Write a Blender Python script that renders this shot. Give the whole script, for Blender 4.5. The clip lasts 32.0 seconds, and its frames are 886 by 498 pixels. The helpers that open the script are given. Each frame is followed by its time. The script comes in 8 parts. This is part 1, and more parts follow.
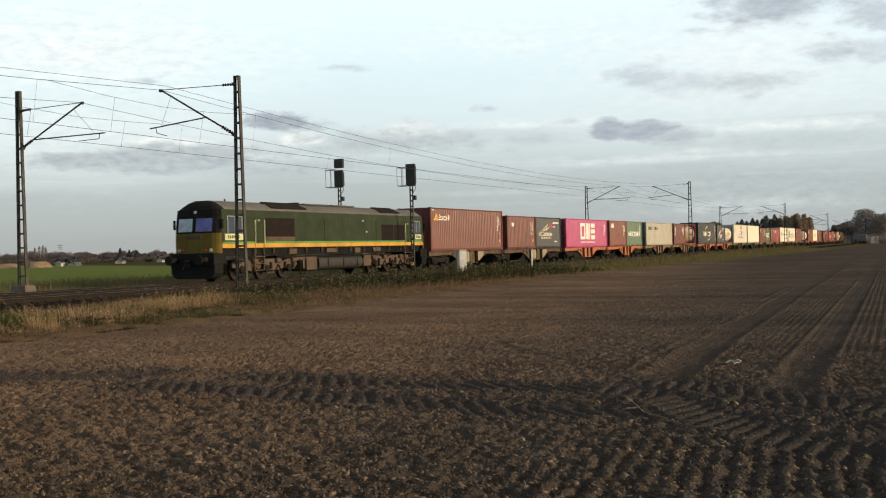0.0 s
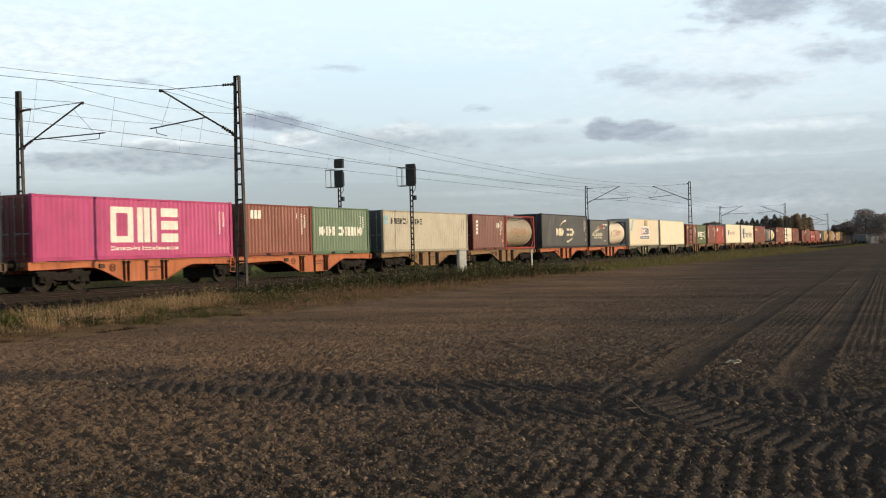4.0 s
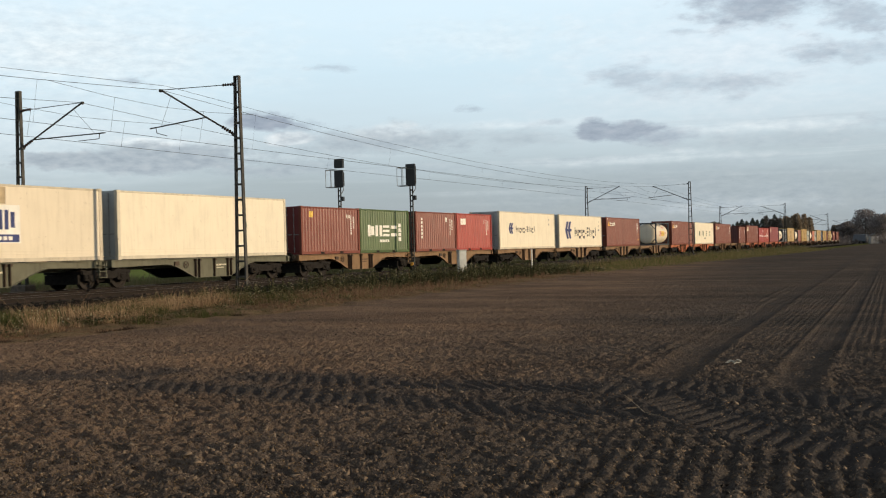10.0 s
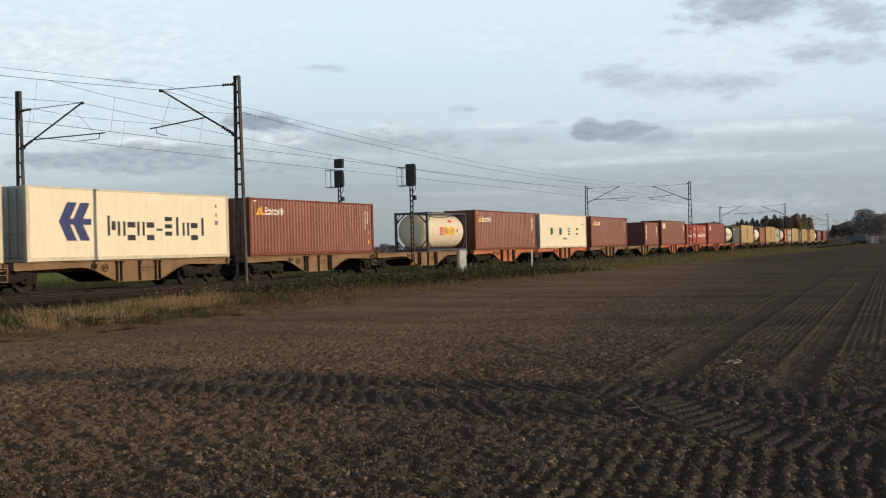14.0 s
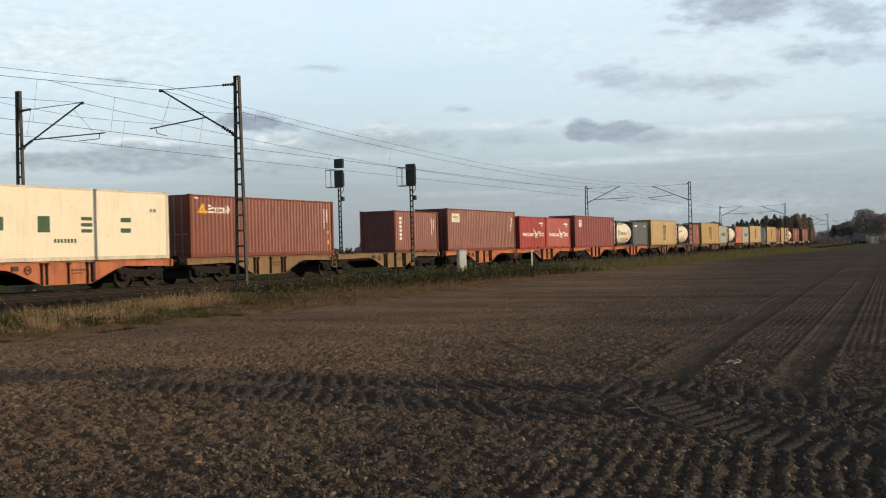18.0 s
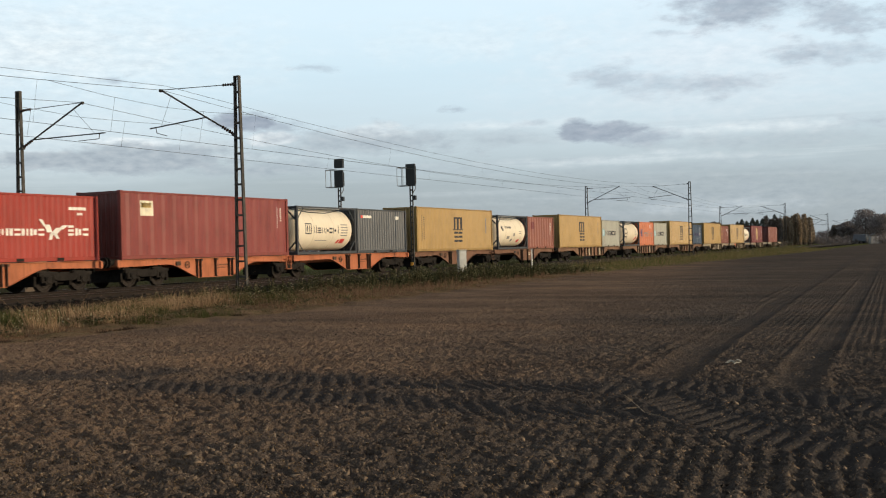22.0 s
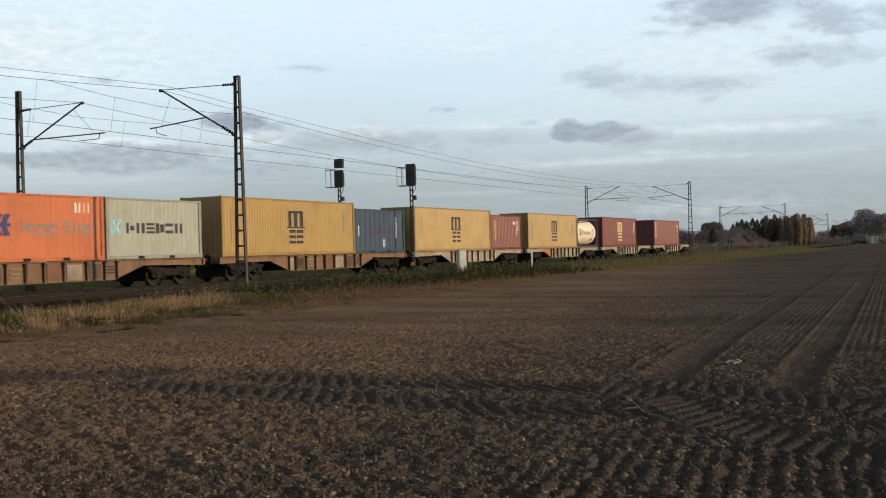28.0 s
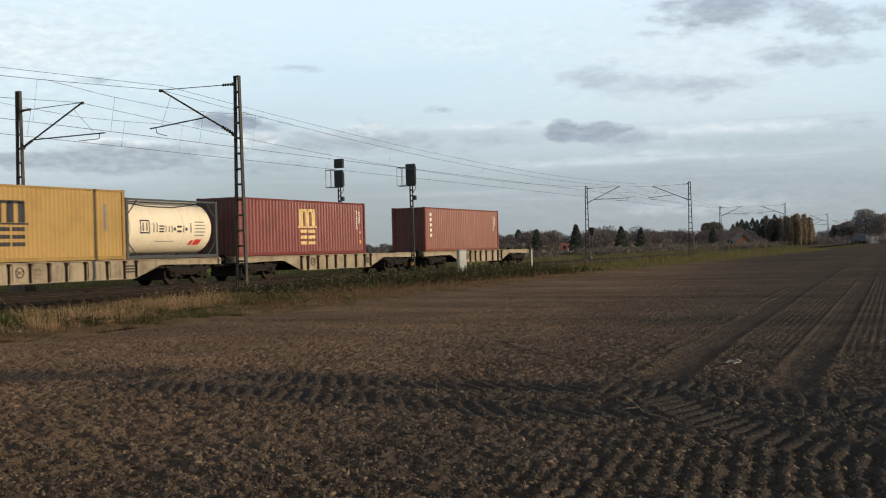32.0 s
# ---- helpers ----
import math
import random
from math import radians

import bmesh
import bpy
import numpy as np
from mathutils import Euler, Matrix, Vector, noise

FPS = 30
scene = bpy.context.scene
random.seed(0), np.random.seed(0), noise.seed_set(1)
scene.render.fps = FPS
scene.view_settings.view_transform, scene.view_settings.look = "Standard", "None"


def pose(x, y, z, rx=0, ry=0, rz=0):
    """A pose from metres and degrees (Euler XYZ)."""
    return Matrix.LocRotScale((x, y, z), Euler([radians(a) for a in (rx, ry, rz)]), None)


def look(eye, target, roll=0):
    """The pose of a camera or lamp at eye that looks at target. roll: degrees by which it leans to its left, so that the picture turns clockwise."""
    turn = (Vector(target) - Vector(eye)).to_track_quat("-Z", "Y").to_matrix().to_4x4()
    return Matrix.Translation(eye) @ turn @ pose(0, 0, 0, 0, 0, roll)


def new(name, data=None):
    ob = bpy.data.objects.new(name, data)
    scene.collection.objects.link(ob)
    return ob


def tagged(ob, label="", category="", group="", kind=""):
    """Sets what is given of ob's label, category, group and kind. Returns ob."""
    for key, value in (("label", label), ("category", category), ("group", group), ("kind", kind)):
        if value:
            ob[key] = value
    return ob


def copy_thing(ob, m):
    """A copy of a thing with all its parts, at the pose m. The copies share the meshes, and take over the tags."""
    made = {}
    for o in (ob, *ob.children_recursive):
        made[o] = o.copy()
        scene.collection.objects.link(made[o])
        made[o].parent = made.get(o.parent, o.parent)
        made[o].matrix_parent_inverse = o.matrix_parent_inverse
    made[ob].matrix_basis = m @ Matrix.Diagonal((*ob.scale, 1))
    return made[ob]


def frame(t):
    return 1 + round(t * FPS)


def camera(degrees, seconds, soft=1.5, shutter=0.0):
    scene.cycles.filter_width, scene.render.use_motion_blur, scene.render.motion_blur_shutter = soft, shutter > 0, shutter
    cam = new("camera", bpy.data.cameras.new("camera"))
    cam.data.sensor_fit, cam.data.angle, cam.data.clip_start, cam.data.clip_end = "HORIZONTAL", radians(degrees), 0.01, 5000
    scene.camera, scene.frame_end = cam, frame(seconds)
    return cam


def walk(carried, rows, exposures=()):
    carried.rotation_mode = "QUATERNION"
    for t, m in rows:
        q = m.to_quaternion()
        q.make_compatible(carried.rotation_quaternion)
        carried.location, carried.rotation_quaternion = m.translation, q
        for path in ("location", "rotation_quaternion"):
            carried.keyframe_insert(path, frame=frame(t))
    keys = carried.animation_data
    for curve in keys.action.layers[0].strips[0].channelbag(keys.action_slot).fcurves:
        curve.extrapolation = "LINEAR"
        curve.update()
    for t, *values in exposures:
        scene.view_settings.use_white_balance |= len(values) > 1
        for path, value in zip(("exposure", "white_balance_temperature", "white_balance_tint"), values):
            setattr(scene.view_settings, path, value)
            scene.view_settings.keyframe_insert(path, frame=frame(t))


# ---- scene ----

# The rails run along +x, away from the camera; y is the distance to its left; z = 0 is the rail top.
BEND = 7176.0
PHI = radians(26.318)
RISE, LEAN, REACH = radians(0.078), radians(1.5), 1907.0      # the lens looks slightly up and leans to its right; REACH is its focal length in view units
EYE = (0.0, 0.0, 1.20)
FIELD = -0.42      # level of the tilled field below the rail tops
cam = camera(44.70, 32.0, soft=1.12, shutter=0.15)
AIM = look(EYE, (math.cos(PHI) * 100, math.sin(PHI) * 100, EYE[2] + 100 * math.tan(RISE)), -math.degrees(LEAN))
walk(cam, [(0.0, AIM), (32.0, AIM)], [(0.0, 0.03, 7000, 10), (1.0, 0.02, 6850, 10), (3.0, 0.0, 6650, 10), (7.0, -0.07, 6550, 10), (11.0, -0.17, 6500, 10), (13.0, -0.19, 6500, 10), (19.0, -0.15, 6500, 10), (32.0, -0.14, 6500, 10)])

# ---------------------------------------------------------------- light
SUN_EL, SUN_AZ = 10.8, -83.3
world = bpy.data.worlds.new("world")
scene.world = world
world.use_nodes = True
wn = world.node_tree
wn.nodes.clear()
w_out = wn.nodes.new("ShaderNodeOutputWorld")
w_bg = wn.nodes.new("ShaderNodeBackground")
w_sky = wn.nodes.new("ShaderNodeTexSky")
w_sky.sky_type = "NISHITA"
w_sky.sun_disc = False
w_sky.sun_elevation = radians(SUN_EL)
w_sky.sun_rotation = radians(90 - SUN_AZ)
w_sky.air_density, w_sky.dust_density, w_sky.ozone_density = 1.0, 1.5, 1.0
w_bg.inputs["Strength"].default_value = 0.10
wn.links.new(w_sky.outputs[0], w_bg.inputs["Color"])
# thin high cloud over the whole sky: brighter overhead, greyer towards the horizon
w_tc = wn.nodes.new("ShaderNodeTexCoord")
w_sep = wn.nodes.new("ShaderNodeSeparateXYZ")
wn.links.new(w_tc.outputs["Generated"], w_sep.inputs[0])
w_ramp = wn.nodes.new("ShaderNodeValToRGB")
for k_, (p_, c_) in enumerate(((0.008, (0.405, 0.458, 0.485)), (0.056, (0.462, 0.545, 0.59)), (0.106, (0.70, 0.835, 0.915)), (0.156, (0.76, 0.955, 1.07)), (0.256, (0.90, 1.09, 1.21)), (0.36, (0.35, 0.39, 0.43)), (1.0, (0.18, 0.20, 0.22)))):
    if k_ > 1:
        w_ramp.color_ramp.elements.new(p_)
    w_ramp.color_ramp.elements[k_].position, w_ramp.color_ramp.elements[k_].color = p_, (*c_, 1)
w_map = wn.nodes.new("ShaderNodeMapping")
w_map.inputs["Scale"].default_value = (1.0, 1.0, 9.0)
w_noise = wn.nodes.new("ShaderNodeTexNoise")
w_noise.inputs["Scale"].default_value, w_noise.inputs["Detail"].default_value, w_noise.inputs["Roughness"].default_value = 3.2, 6.0, 0.55
wn.links.new(w_tc.outputs["Generated"], w_map.inputs["Vector"])
wn.links.new(w_map.outputs[0], w_noise.inputs["Vector"])
w_add = wn.nodes.new("ShaderNodeMath")
w_add.operation = "MULTIPLY_ADD"
w_add.inputs[1].default_value, w_add.inputs[2].default_value = 0.055, -0.0275
wn.links.new(w_noise.outputs["Fac"], w_add.inputs[0])
w_sum = wn.nodes.new("ShaderNodeMath")
wn.links.new(w_sep.outputs["Z"], w_sum.inputs[0])
wn.links.new(w_add.outputs[0], w_sum.inputs[1])
wn.links.new(w_sum.outputs[0], w_ramp.inputs[0])
w_veil = wn.nodes.new("ShaderNodeBackground")
w_veil.inputs["Strength"].default_value = 1.05
wn.links.new(w_ramp.outputs[0], w_veil.inputs["Color"])
w_mix = wn.nodes.new("ShaderNodeMixShader")
w_mix.inputs[0].default_value = 0.88
wn.links.new(w_bg.outputs[0], w_mix.inputs[1])
wn.links.new(w_veil.outputs[0], w_mix.inputs[2])
wn.links.new(w_mix.outputs[0], w_out.inputs["Surface"])

sun = new("sun", bpy.data.lights.new("sun", "SUN"))
sun.data.energy, sun.data.angle, sun.data.color = 3.65, radians(0.8), (1.0, 0.80, 0.55)
ce = math.cos(radians(SUN_EL))
sun_dir = Vector((ce * math.cos(radians(SUN_AZ)), ce * math.sin(radians(SUN_AZ)), math.sin(radians(SUN_EL))))
sun.matrix_world = look(sun_dir * 50, (0, 0, 0))

# ---------------------------------------------------------------- helpers
def along(s, n, z):
    """A place by the distance along the rails, the distance to the left at the camera, and the height."""
    return (s, n + s * s / (2 * BEND), z)


def rail_pose(s, n, z=0.0, turn=0.0):
    return Matrix.Translation(along(s, n, z)) @ Matrix.Rotation(s / BEND + radians(turn), 4, "Z")


class Geo:
    """Collects the faces of one mesh."""

    def __init__(self):
        self.v, self.f = [], []

    def quad(self, *pts):
        i = len(self.v)
        self.v += [tuple(p) for p in pts]
        self.f.append(tuple(range(i, i + len(pts))))
        return self

    def box(self, x0, x1, y0, y1, z0, z1, b=0.0):
        """A box; b chamfers its upright and lying edges along x."""
        if b <= 0:
            i = len(self.v)
            self.v += [(x, y, z) for x in (x0, x1) for y in (y0, y1) for z in (z0, z1)]
            self.f += [tuple(i + k for k in q) for q in ((0, 1, 3, 2), (4, 6, 7, 5), (0, 4, 5, 1), (2, 3, 7, 6), (0, 2, 6, 4), (1, 5, 7, 3))]
            return self
        ring = [(y0 + b, z0), (y1 - b, z0), (y1, z0 + b), (y1, z1 - b), (y1 - b, z1), (y0 + b, z1), (y0, z1 - b), (y0, z0 + b)]
        return self.prism([(y, z) for y, z in ring], x0, x1)

    def prism(self, ring, x0, x1):
        """A closed outline in y, z drawn out along x."""
        i, k = len(self.v), len(ring)
        self.v += [(x0, y, z) for y, z in ring] + [(x1, y, z) for y, z in ring]
        self.f += [(i + a, i + (a + 1) % k, i + k + (a + 1) % k, i + k + a) for a in range(k)]
        self.f += [tuple(i + a for a in reversed(range(k))), tuple(i + k + a for a in range(k))]
        return self

    def plate(self, ring, y0, y1):
        """A closed outline in x, z drawn out along y."""
        i, k = len(self.v), len(ring)
        self.v += [(x, y0, z) for x, z in ring] + [(x, y1, z) for x, z in ring]
        self.f += [(i + a, i + k + a, i + k + (a + 1) % k, i + (a + 1) % k) for a in range(k)]
        self.f += [tuple(i + a for a in range(k)), tuple(i + k + a for a in reversed(range(k)))]
        return self

    def rod(self, a, b, r, seg=6, r2=None):
        a, b = Vector(a), Vector(b)
        d = (b - a).normalized()
        u = d.cross(Vector((0, 0, 1)) if abs(d.z) < 0.9 else Vector((1, 0, 0))).normalized()
        w = d.cross(u)
        i = len(self.v)
        r2 = r if r2 is None else r2
        for c, rr in ((a, r), (b, r2)):
            for k in range(seg):
                t = 2 * math.pi * k / seg
                self.v.append(tuple(c + (u * math.cos(t) + w * math.sin(t)) * rr))
        self.f += [(i + k, i + (k + 1) % seg, i + seg + (k + 1) % seg, i + seg + k) for k in range(seg)]
        self.f += [tuple(i + k for k in reversed(range(seg))), tuple(i + seg + k for k in range(seg))]
        return self

    def path(self, pts, r, seg=5):
        for a, b in zip(pts, pts[1:]):
            self.rod(a, b, r, seg)
        return self

    def lathe(self, prof, seg=20, axis="y", at=(0, 0, 0)):
        """A turned body: prof is a run of (distance along the axis, radius)."""
        i, k = len(self.v), len(prof)
        for p, r in prof:
            for a in range(seg):
                t = 2 * math.pi * a / seg
                c, s_ = r * math.cos(t), r * math.sin(t)
                q = (p, c, s_) if axis == "x" else (c, p, s_) if axis == "y" else (c, s_, p)
                self.v.append((q[0] + at[0], q[1] + at[1], q[2] + at[2]))
        for j in range(k - 1):
            for a in range(seg):
                b = (a + 1) % seg
                self.f.append((i + j * seg + a, i + j * seg + b, i + (j + 1) * seg + b, i + (j + 1) * seg + a))
        self.f += [tuple(i + a for a in range(seg)), tuple(i + (k - 1) * seg + a for a in reversed(range(seg)))]
        return self

    def mesh(self, name, smooth=False):
        me = bpy.data.meshes.new(name)
        me.from_pydata(self.v, [], self.f)
        bm = bmesh.new()
        bm.from_mesh(me)
        bmesh.ops.recalc_face_normals(bm, faces=bm.faces)
        bm.to_mesh(me)
        bm.free()
        if smooth:
            me.polygons.foreach_set("use_smooth", [True] * len(me.polygons))
            me.set_sharp_from_angle(angle=radians(35))
        me.materials.append(None)
        return me


def put(name, me, material, parent=None, label="", at=None):
    """Links a mesh as one object, with its own material on the object."""
    if isinstance(me, Geo):
        me = me.mesh(name)
    if len(me.materials) == 0:
        me.materials.append(None)
    ob = new(name, me)
    ob.material_slots[0].link = "OBJECT"
    ob.material_slots[0].material = material
    if parent is not None:
        ob.parent = parent
    if at is not None:
        ob.matrix_basis = at
    if label:
        ob["label"] = label
    return ob


# ---------------------------------------------------------------- materials
def material(name, rough=0.7, metal=0.0, spec=0.5):
    m = bpy.data.materials.new(name)
    m.use_nodes = True
    nt = m.node_tree
    b = nt.nodes["Principled BSDF"]
    b.inputs["Roughness"].default_value, b.inputs["Metallic"].default_value = rough, metal
    b.inputs["Specular IOR Level"].default_value = spec
    return m, nt, b


def node(nt, kind, **values):
    n = nt.nodes.new(kind)
    for k, v in values.items():
        n.inputs[k.replace("_", " ")].default_value = v
    return n


def noise_of(nt, scale, detail=4.0, rough=0.6, stretch=(1, 1, 1), coord="Object", offset=None):
    tc = nt.nodes.new("ShaderNodeTexCoord")
    mp = nt.nodes.new("ShaderNodeMapping")
    mp.inputs["Scale"].default_value = stretch
    nt.links.new(tc.outputs[coord], mp.inputs["Vector"])
    if offset is not None:
        nt.links.new(offset, mp.inputs["Location"])
    n = node(nt, "ShaderNodeTexNoise", Scale=scale, Detail=detail, Roughness=rough)
    nt.links.new(mp.outputs[0], n.inputs["Vector"])
    return n.outputs["Fac"]


def ramp(nt, fac, stops):
    r = nt.nodes.new("ShaderNodeValToRGB")
    e = r.color_ramp.elements
    while len(e) < len(stops):
        e.new(0.5)
    for k, (p, c) in zip(e, stops):
        k.position, k.color = p, (*c, 1) if len(c) == 3 else c
    nt.links.new(fac, r.inputs[0])
    return r.outputs["Color"]


def mixed(nt, fac, a, b, mode="MIX"):
    m = nt.nodes.new("ShaderNodeMix")
    m.data_type, m.blend_type = "RGBA", mode
    for sock, val in ((m.inputs["Factor"], fac), (m.inputs[6], a), (m.inputs[7], b)):
        if isinstance(val, bpy.types.NodeSocket):
            nt.links.new(val, sock)
        elif isinstance(val, (int, float)):
            sock.default_value = val
        else:
            sock.default_value = (*val, 1)
    return m.outputs[2]


def bumped(nt, b, height, strength, distance):
    bp = node(nt, "ShaderNodeBump", Strength=strength, Distance=distance)
    nt.links.new(height, bp.inputs["Height"])
    nt.links.new(bp.outputs[0], b.inputs["Normal"])


def random_shift(nt):
    oi = nt.nodes.new("ShaderNodeObjectInfo")
    vm = nt.nodes.new("ShaderNodeVectorMath")
    vm.operation = "SCALE"
    vm.inputs[0].default_value = (37.0, 53.0, 29.0)
    nt.links.new(oi.outputs["Random"], vm.inputs["Scale"])
    return vm.outputs[0]


def paint(name, colour, rough=0.5, dirt=0.35, rust=0.3, dirt_colour=(0.06, 0.05, 0.04), spec=0.4, fading=0.28):
    """Weathered paint on steel: fading, upright runs of dirt, rust in spots."""
    m, nt, b = material(name, rough, 0.0, spec)
    sh = random_shift(nt)
    fade = noise_of(nt, 0.9, 4, 0.6, offset=sh)
    dark = tuple(c * (1 - fading) for c in colour)
    pale = tuple(min(1.0, c * (1 + 0.45 * fading) + 0.03 * fading) for c in colour)
    col = ramp(nt, fade, [(0.3, dark), (0.5, colour), (0.75, pale)])
    runs = noise_of(nt, 1.0, 5, 0.65, (7, 7, 0.55), offset=sh)
    f1 = ramp(nt, runs, [(0.5, (0, 0, 0)), (0.8, (dirt, dirt, dirt))])
    col = mixed(nt, f1, col, dirt_colour)
    spots = noise_of(nt, 5.5, 8, 0.7, offset=sh)
    f2 = ramp(nt, spots, [(0.62, (0, 0, 0)), (0.7, (rust, rust, rust))])
    col = mixed(nt, f2, col, (0.13, 0.055, 0.025))
    nt.links.new(col, b.inputs["Base Color"])
    rr = ramp(nt, runs, [(0.3, (rough, rough, rough)), (0.8, (min(1, rough + 0.3),) * 3)])
    nt.links.new(rr, b.inputs["Roughness"])
    bumped(nt, b, noise_of(nt, 3.0, 3, 0.6, offset=sh), 0.10, 0.02)
    return m


def plain(name, colour, rough=0.6, metal=0.0, vary=0.25, scale=3.0, bump=0.1, spec=0.4):
    m, nt, b = material(name, rough, metal, spec)
    sh = random_shift(nt)
    n1 = noise_of(nt, scale, 6, 0.65, offset=sh)
    lo = tuple(c * (1 - vary) for c in colour)
    hi = tuple(min(1, c * (1 + vary)) for c in colour)
    nt.links.new(ramp(nt, n1, [(0.3, lo), (0.7, hi)]), b.inputs["Base Color"])
    bumped(nt, b, noise_of(nt, scale * 6, 4, 0.6, offset=sh), bump, 0.01)
    return m


M = {}
PAINTS = dict(
    brown=(0.23, 0.064, 0.041), brown_shade=(0.15, 0.045, 0.037), oxide=(0.25, 0.077, 0.053), pinkbrown=(0.34, 0.135, 0.095), red=(0.42, 0.062, 0.045), red2=(0.40, 0.07, 0.055),
    maroon=(0.20, 0.040, 0.038), navy=(0.037, 0.041, 0.049), slate=(0.078, 0.088, 0.098), magenta=(0.56, 0.085, 0.235), green=(0.100, 0.150, 0.058), sea=(0.135, 0.210, 0.130),
    beige=(0.45, 0.415, 0.33), cream=(0.74, 0.645, 0.495), white=(0.82, 0.73, 0.565), grey=(0.42, 0.43, 0.42), yellow=(0.425, 0.275, 0.096), ochre=(0.34, 0.225, 0.085), blue=(0.055, 0.085, 0.13),
    orange=(0.64, 0.19, 0.08), palegrey=(0.37, 0.37, 0.315), drab=(0.37, 0.305, 0.215), rust=(0.185, 0.056, 0.043), claret=(0.29, 0.072, 0.060),
)
PALE = ("white", "cream", "beige", "palegrey", "grey", "drab", "yellow", "ochre")
for k, c in PAINTS.items():
    M[k] = paint("paint_" + k, c if k in PALE else tuple(v * 0.86 for v in c), 0.5 if k in ("white", "cream") else 0.27, 0.22 if k in ("white", "cream", "yellow") else 0.26, 0.30 if k in ("white", "cream") else 0.4, (0.30, 0.23, 0.15) if k in ("white", "cream", "yellow", "beige") else (0.06, 0.05, 0.04), 0.4 if k in ("white", "cream") else 0.33, 0.06 if k in ("white", "cream") else 0.15 if k in ("yellow", "beige", "palegrey") else 0.17)
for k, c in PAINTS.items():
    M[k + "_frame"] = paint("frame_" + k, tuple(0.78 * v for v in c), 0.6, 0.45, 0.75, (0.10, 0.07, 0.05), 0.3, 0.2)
M["w_orange"] = paint("wagon_orange", (0.44, 0.145, 0.064), 0.65, 0.6, 0.7)
M["w_tan"] = paint("wagon_tan", (0.225, 0.135, 0.068), 0.65, 0.55, 0.6)
M["w_umber"] = paint("wagon_umber", (0.105, 0.068, 0.045), 0.7, 0.6, 0.7)
M["w_brown"] = paint("wagon_brown", (0.17, 0.085, 0.05), 0.7, 0.6, 0.7)
M["w_green"] = paint("wagon_olive", (0.13, 0.125, 0.085), 0.65, 0.6, 0.4)
M["w_rust"] = paint("wagon_rust", (0.20, 0.115, 0.068), 0.7, 0.6, 0.8)
M["w_white"] = paint("wagon_pale", (0.33, 0.275, 0.20), 0.65, 0.75, 0.9, (0.07, 0.05, 0.035), 0.3, 0.4)
M["iron"] = plain("grimy_iron", (0.021, 0.018, 0.0155), 0.85, 0.0, 0.45, 6.0, 0.3, 0.1)
M["rubber"] = plain("rubber", (0.02, 0.02, 0.02), 0.8)
M["steel"] = plain("galvanised_steel", (0.30, 0.30, 0.29), 0.5, 0.5, 0.3, 4.0)
M["mast_steel"] = plain("mast_steel", (0.075, 0.07, 0.062), 0.75, 0.1, 0.45, 3.0, 0.25, 0.2)
M["glass_ins"] = plain("porcelain", (0.06, 0.035, 0.025), 0.25, 0.0, 0.2)
M["copper"] = plain("wire", (0.06, 0.065, 0.06), 0.6, 0.3, 0.2)
M["m_white"] = plain("mark_white", (0.80, 0.77, 0.70), 0.6, 0.0, 0.12)
M["m_black"] = plain("mark_black", (0.03, 0.03, 0.035), 0.6)
M["m_blue"] = plain("mark_blue", (0.035, 0.048, 0.15), 0.6)
M["m_stain"] = plain("brown_stain", (0.40, 0.31, 0.19), 0.7, 0.0, 0.35, 2.0)
M["m_gold"] = plain("mark_gold", (0.66, 0.50, 0.22), 0.6)
M["m_sky"] = plain("mark_sky", (0.25, 0.50, 0.58), 0.6)
M["m_orange"] = plain("mark_orange", (0.85, 0.42, 0.05), 0.6)
M["m_red"] = plain("mark_red", (0.60, 0.05, 0.04), 0.6)
M["m_green"] = plain("mark_green", (0.05, 0.10, 0.05), 0.6)
M["m_cream"] = plain("mark_cream", (0.72, 0.66, 0.50), 0.6)
M["m_grey"] = plain("mark_grey", (0.22, 0.21, 0.20), 0.6)
M["m_yellow"] = plain("mark_yellow", (0.75, 0.50, 0.10), 0.6)
M["m_rust"] = plain("mark_rust", (0.40, 0.20, 0.12), 0.6)
M["m_purple"] = plain("mark_purple", (0.060, 0.050, 0.105), 0.6)
M["concrete"] = plain("concrete", (0.135, 0.108, 0.085), 0.9, 0.0, 0.25, 5.0, 0.4)

# ---------------------------------------------------------------- ground
TRACK = 32.80      # centre line of the far track, which carries the train
NEAR = 28.70       # centre line of the near track


def lattice_noise(x, y, seed):
    """Smooth noise on a unit lattice, -1 to 1."""
    xi, yi = np.floor(x).astype(np.int64), np.floor(y).astype(np.int64)
    fx, fy = x - xi, y - yi
    fx, fy = fx * fx * (3 - 2 * fx), fy * fy * (3 - 2 * fy)

    def h(a, b):
        v = np.sin(a * 127.1 + b * 311.7 + seed * 74.7) * 43758.5453
        return (v - np.floor(v)) * 2 - 1

    return (h(xi, yi) * (1 - fx) + h(xi + 1, yi) * fx) * (1 - fy) + (h(xi, yi + 1) * (1 - fx) + h(xi + 1, yi + 1) * fx) * fy


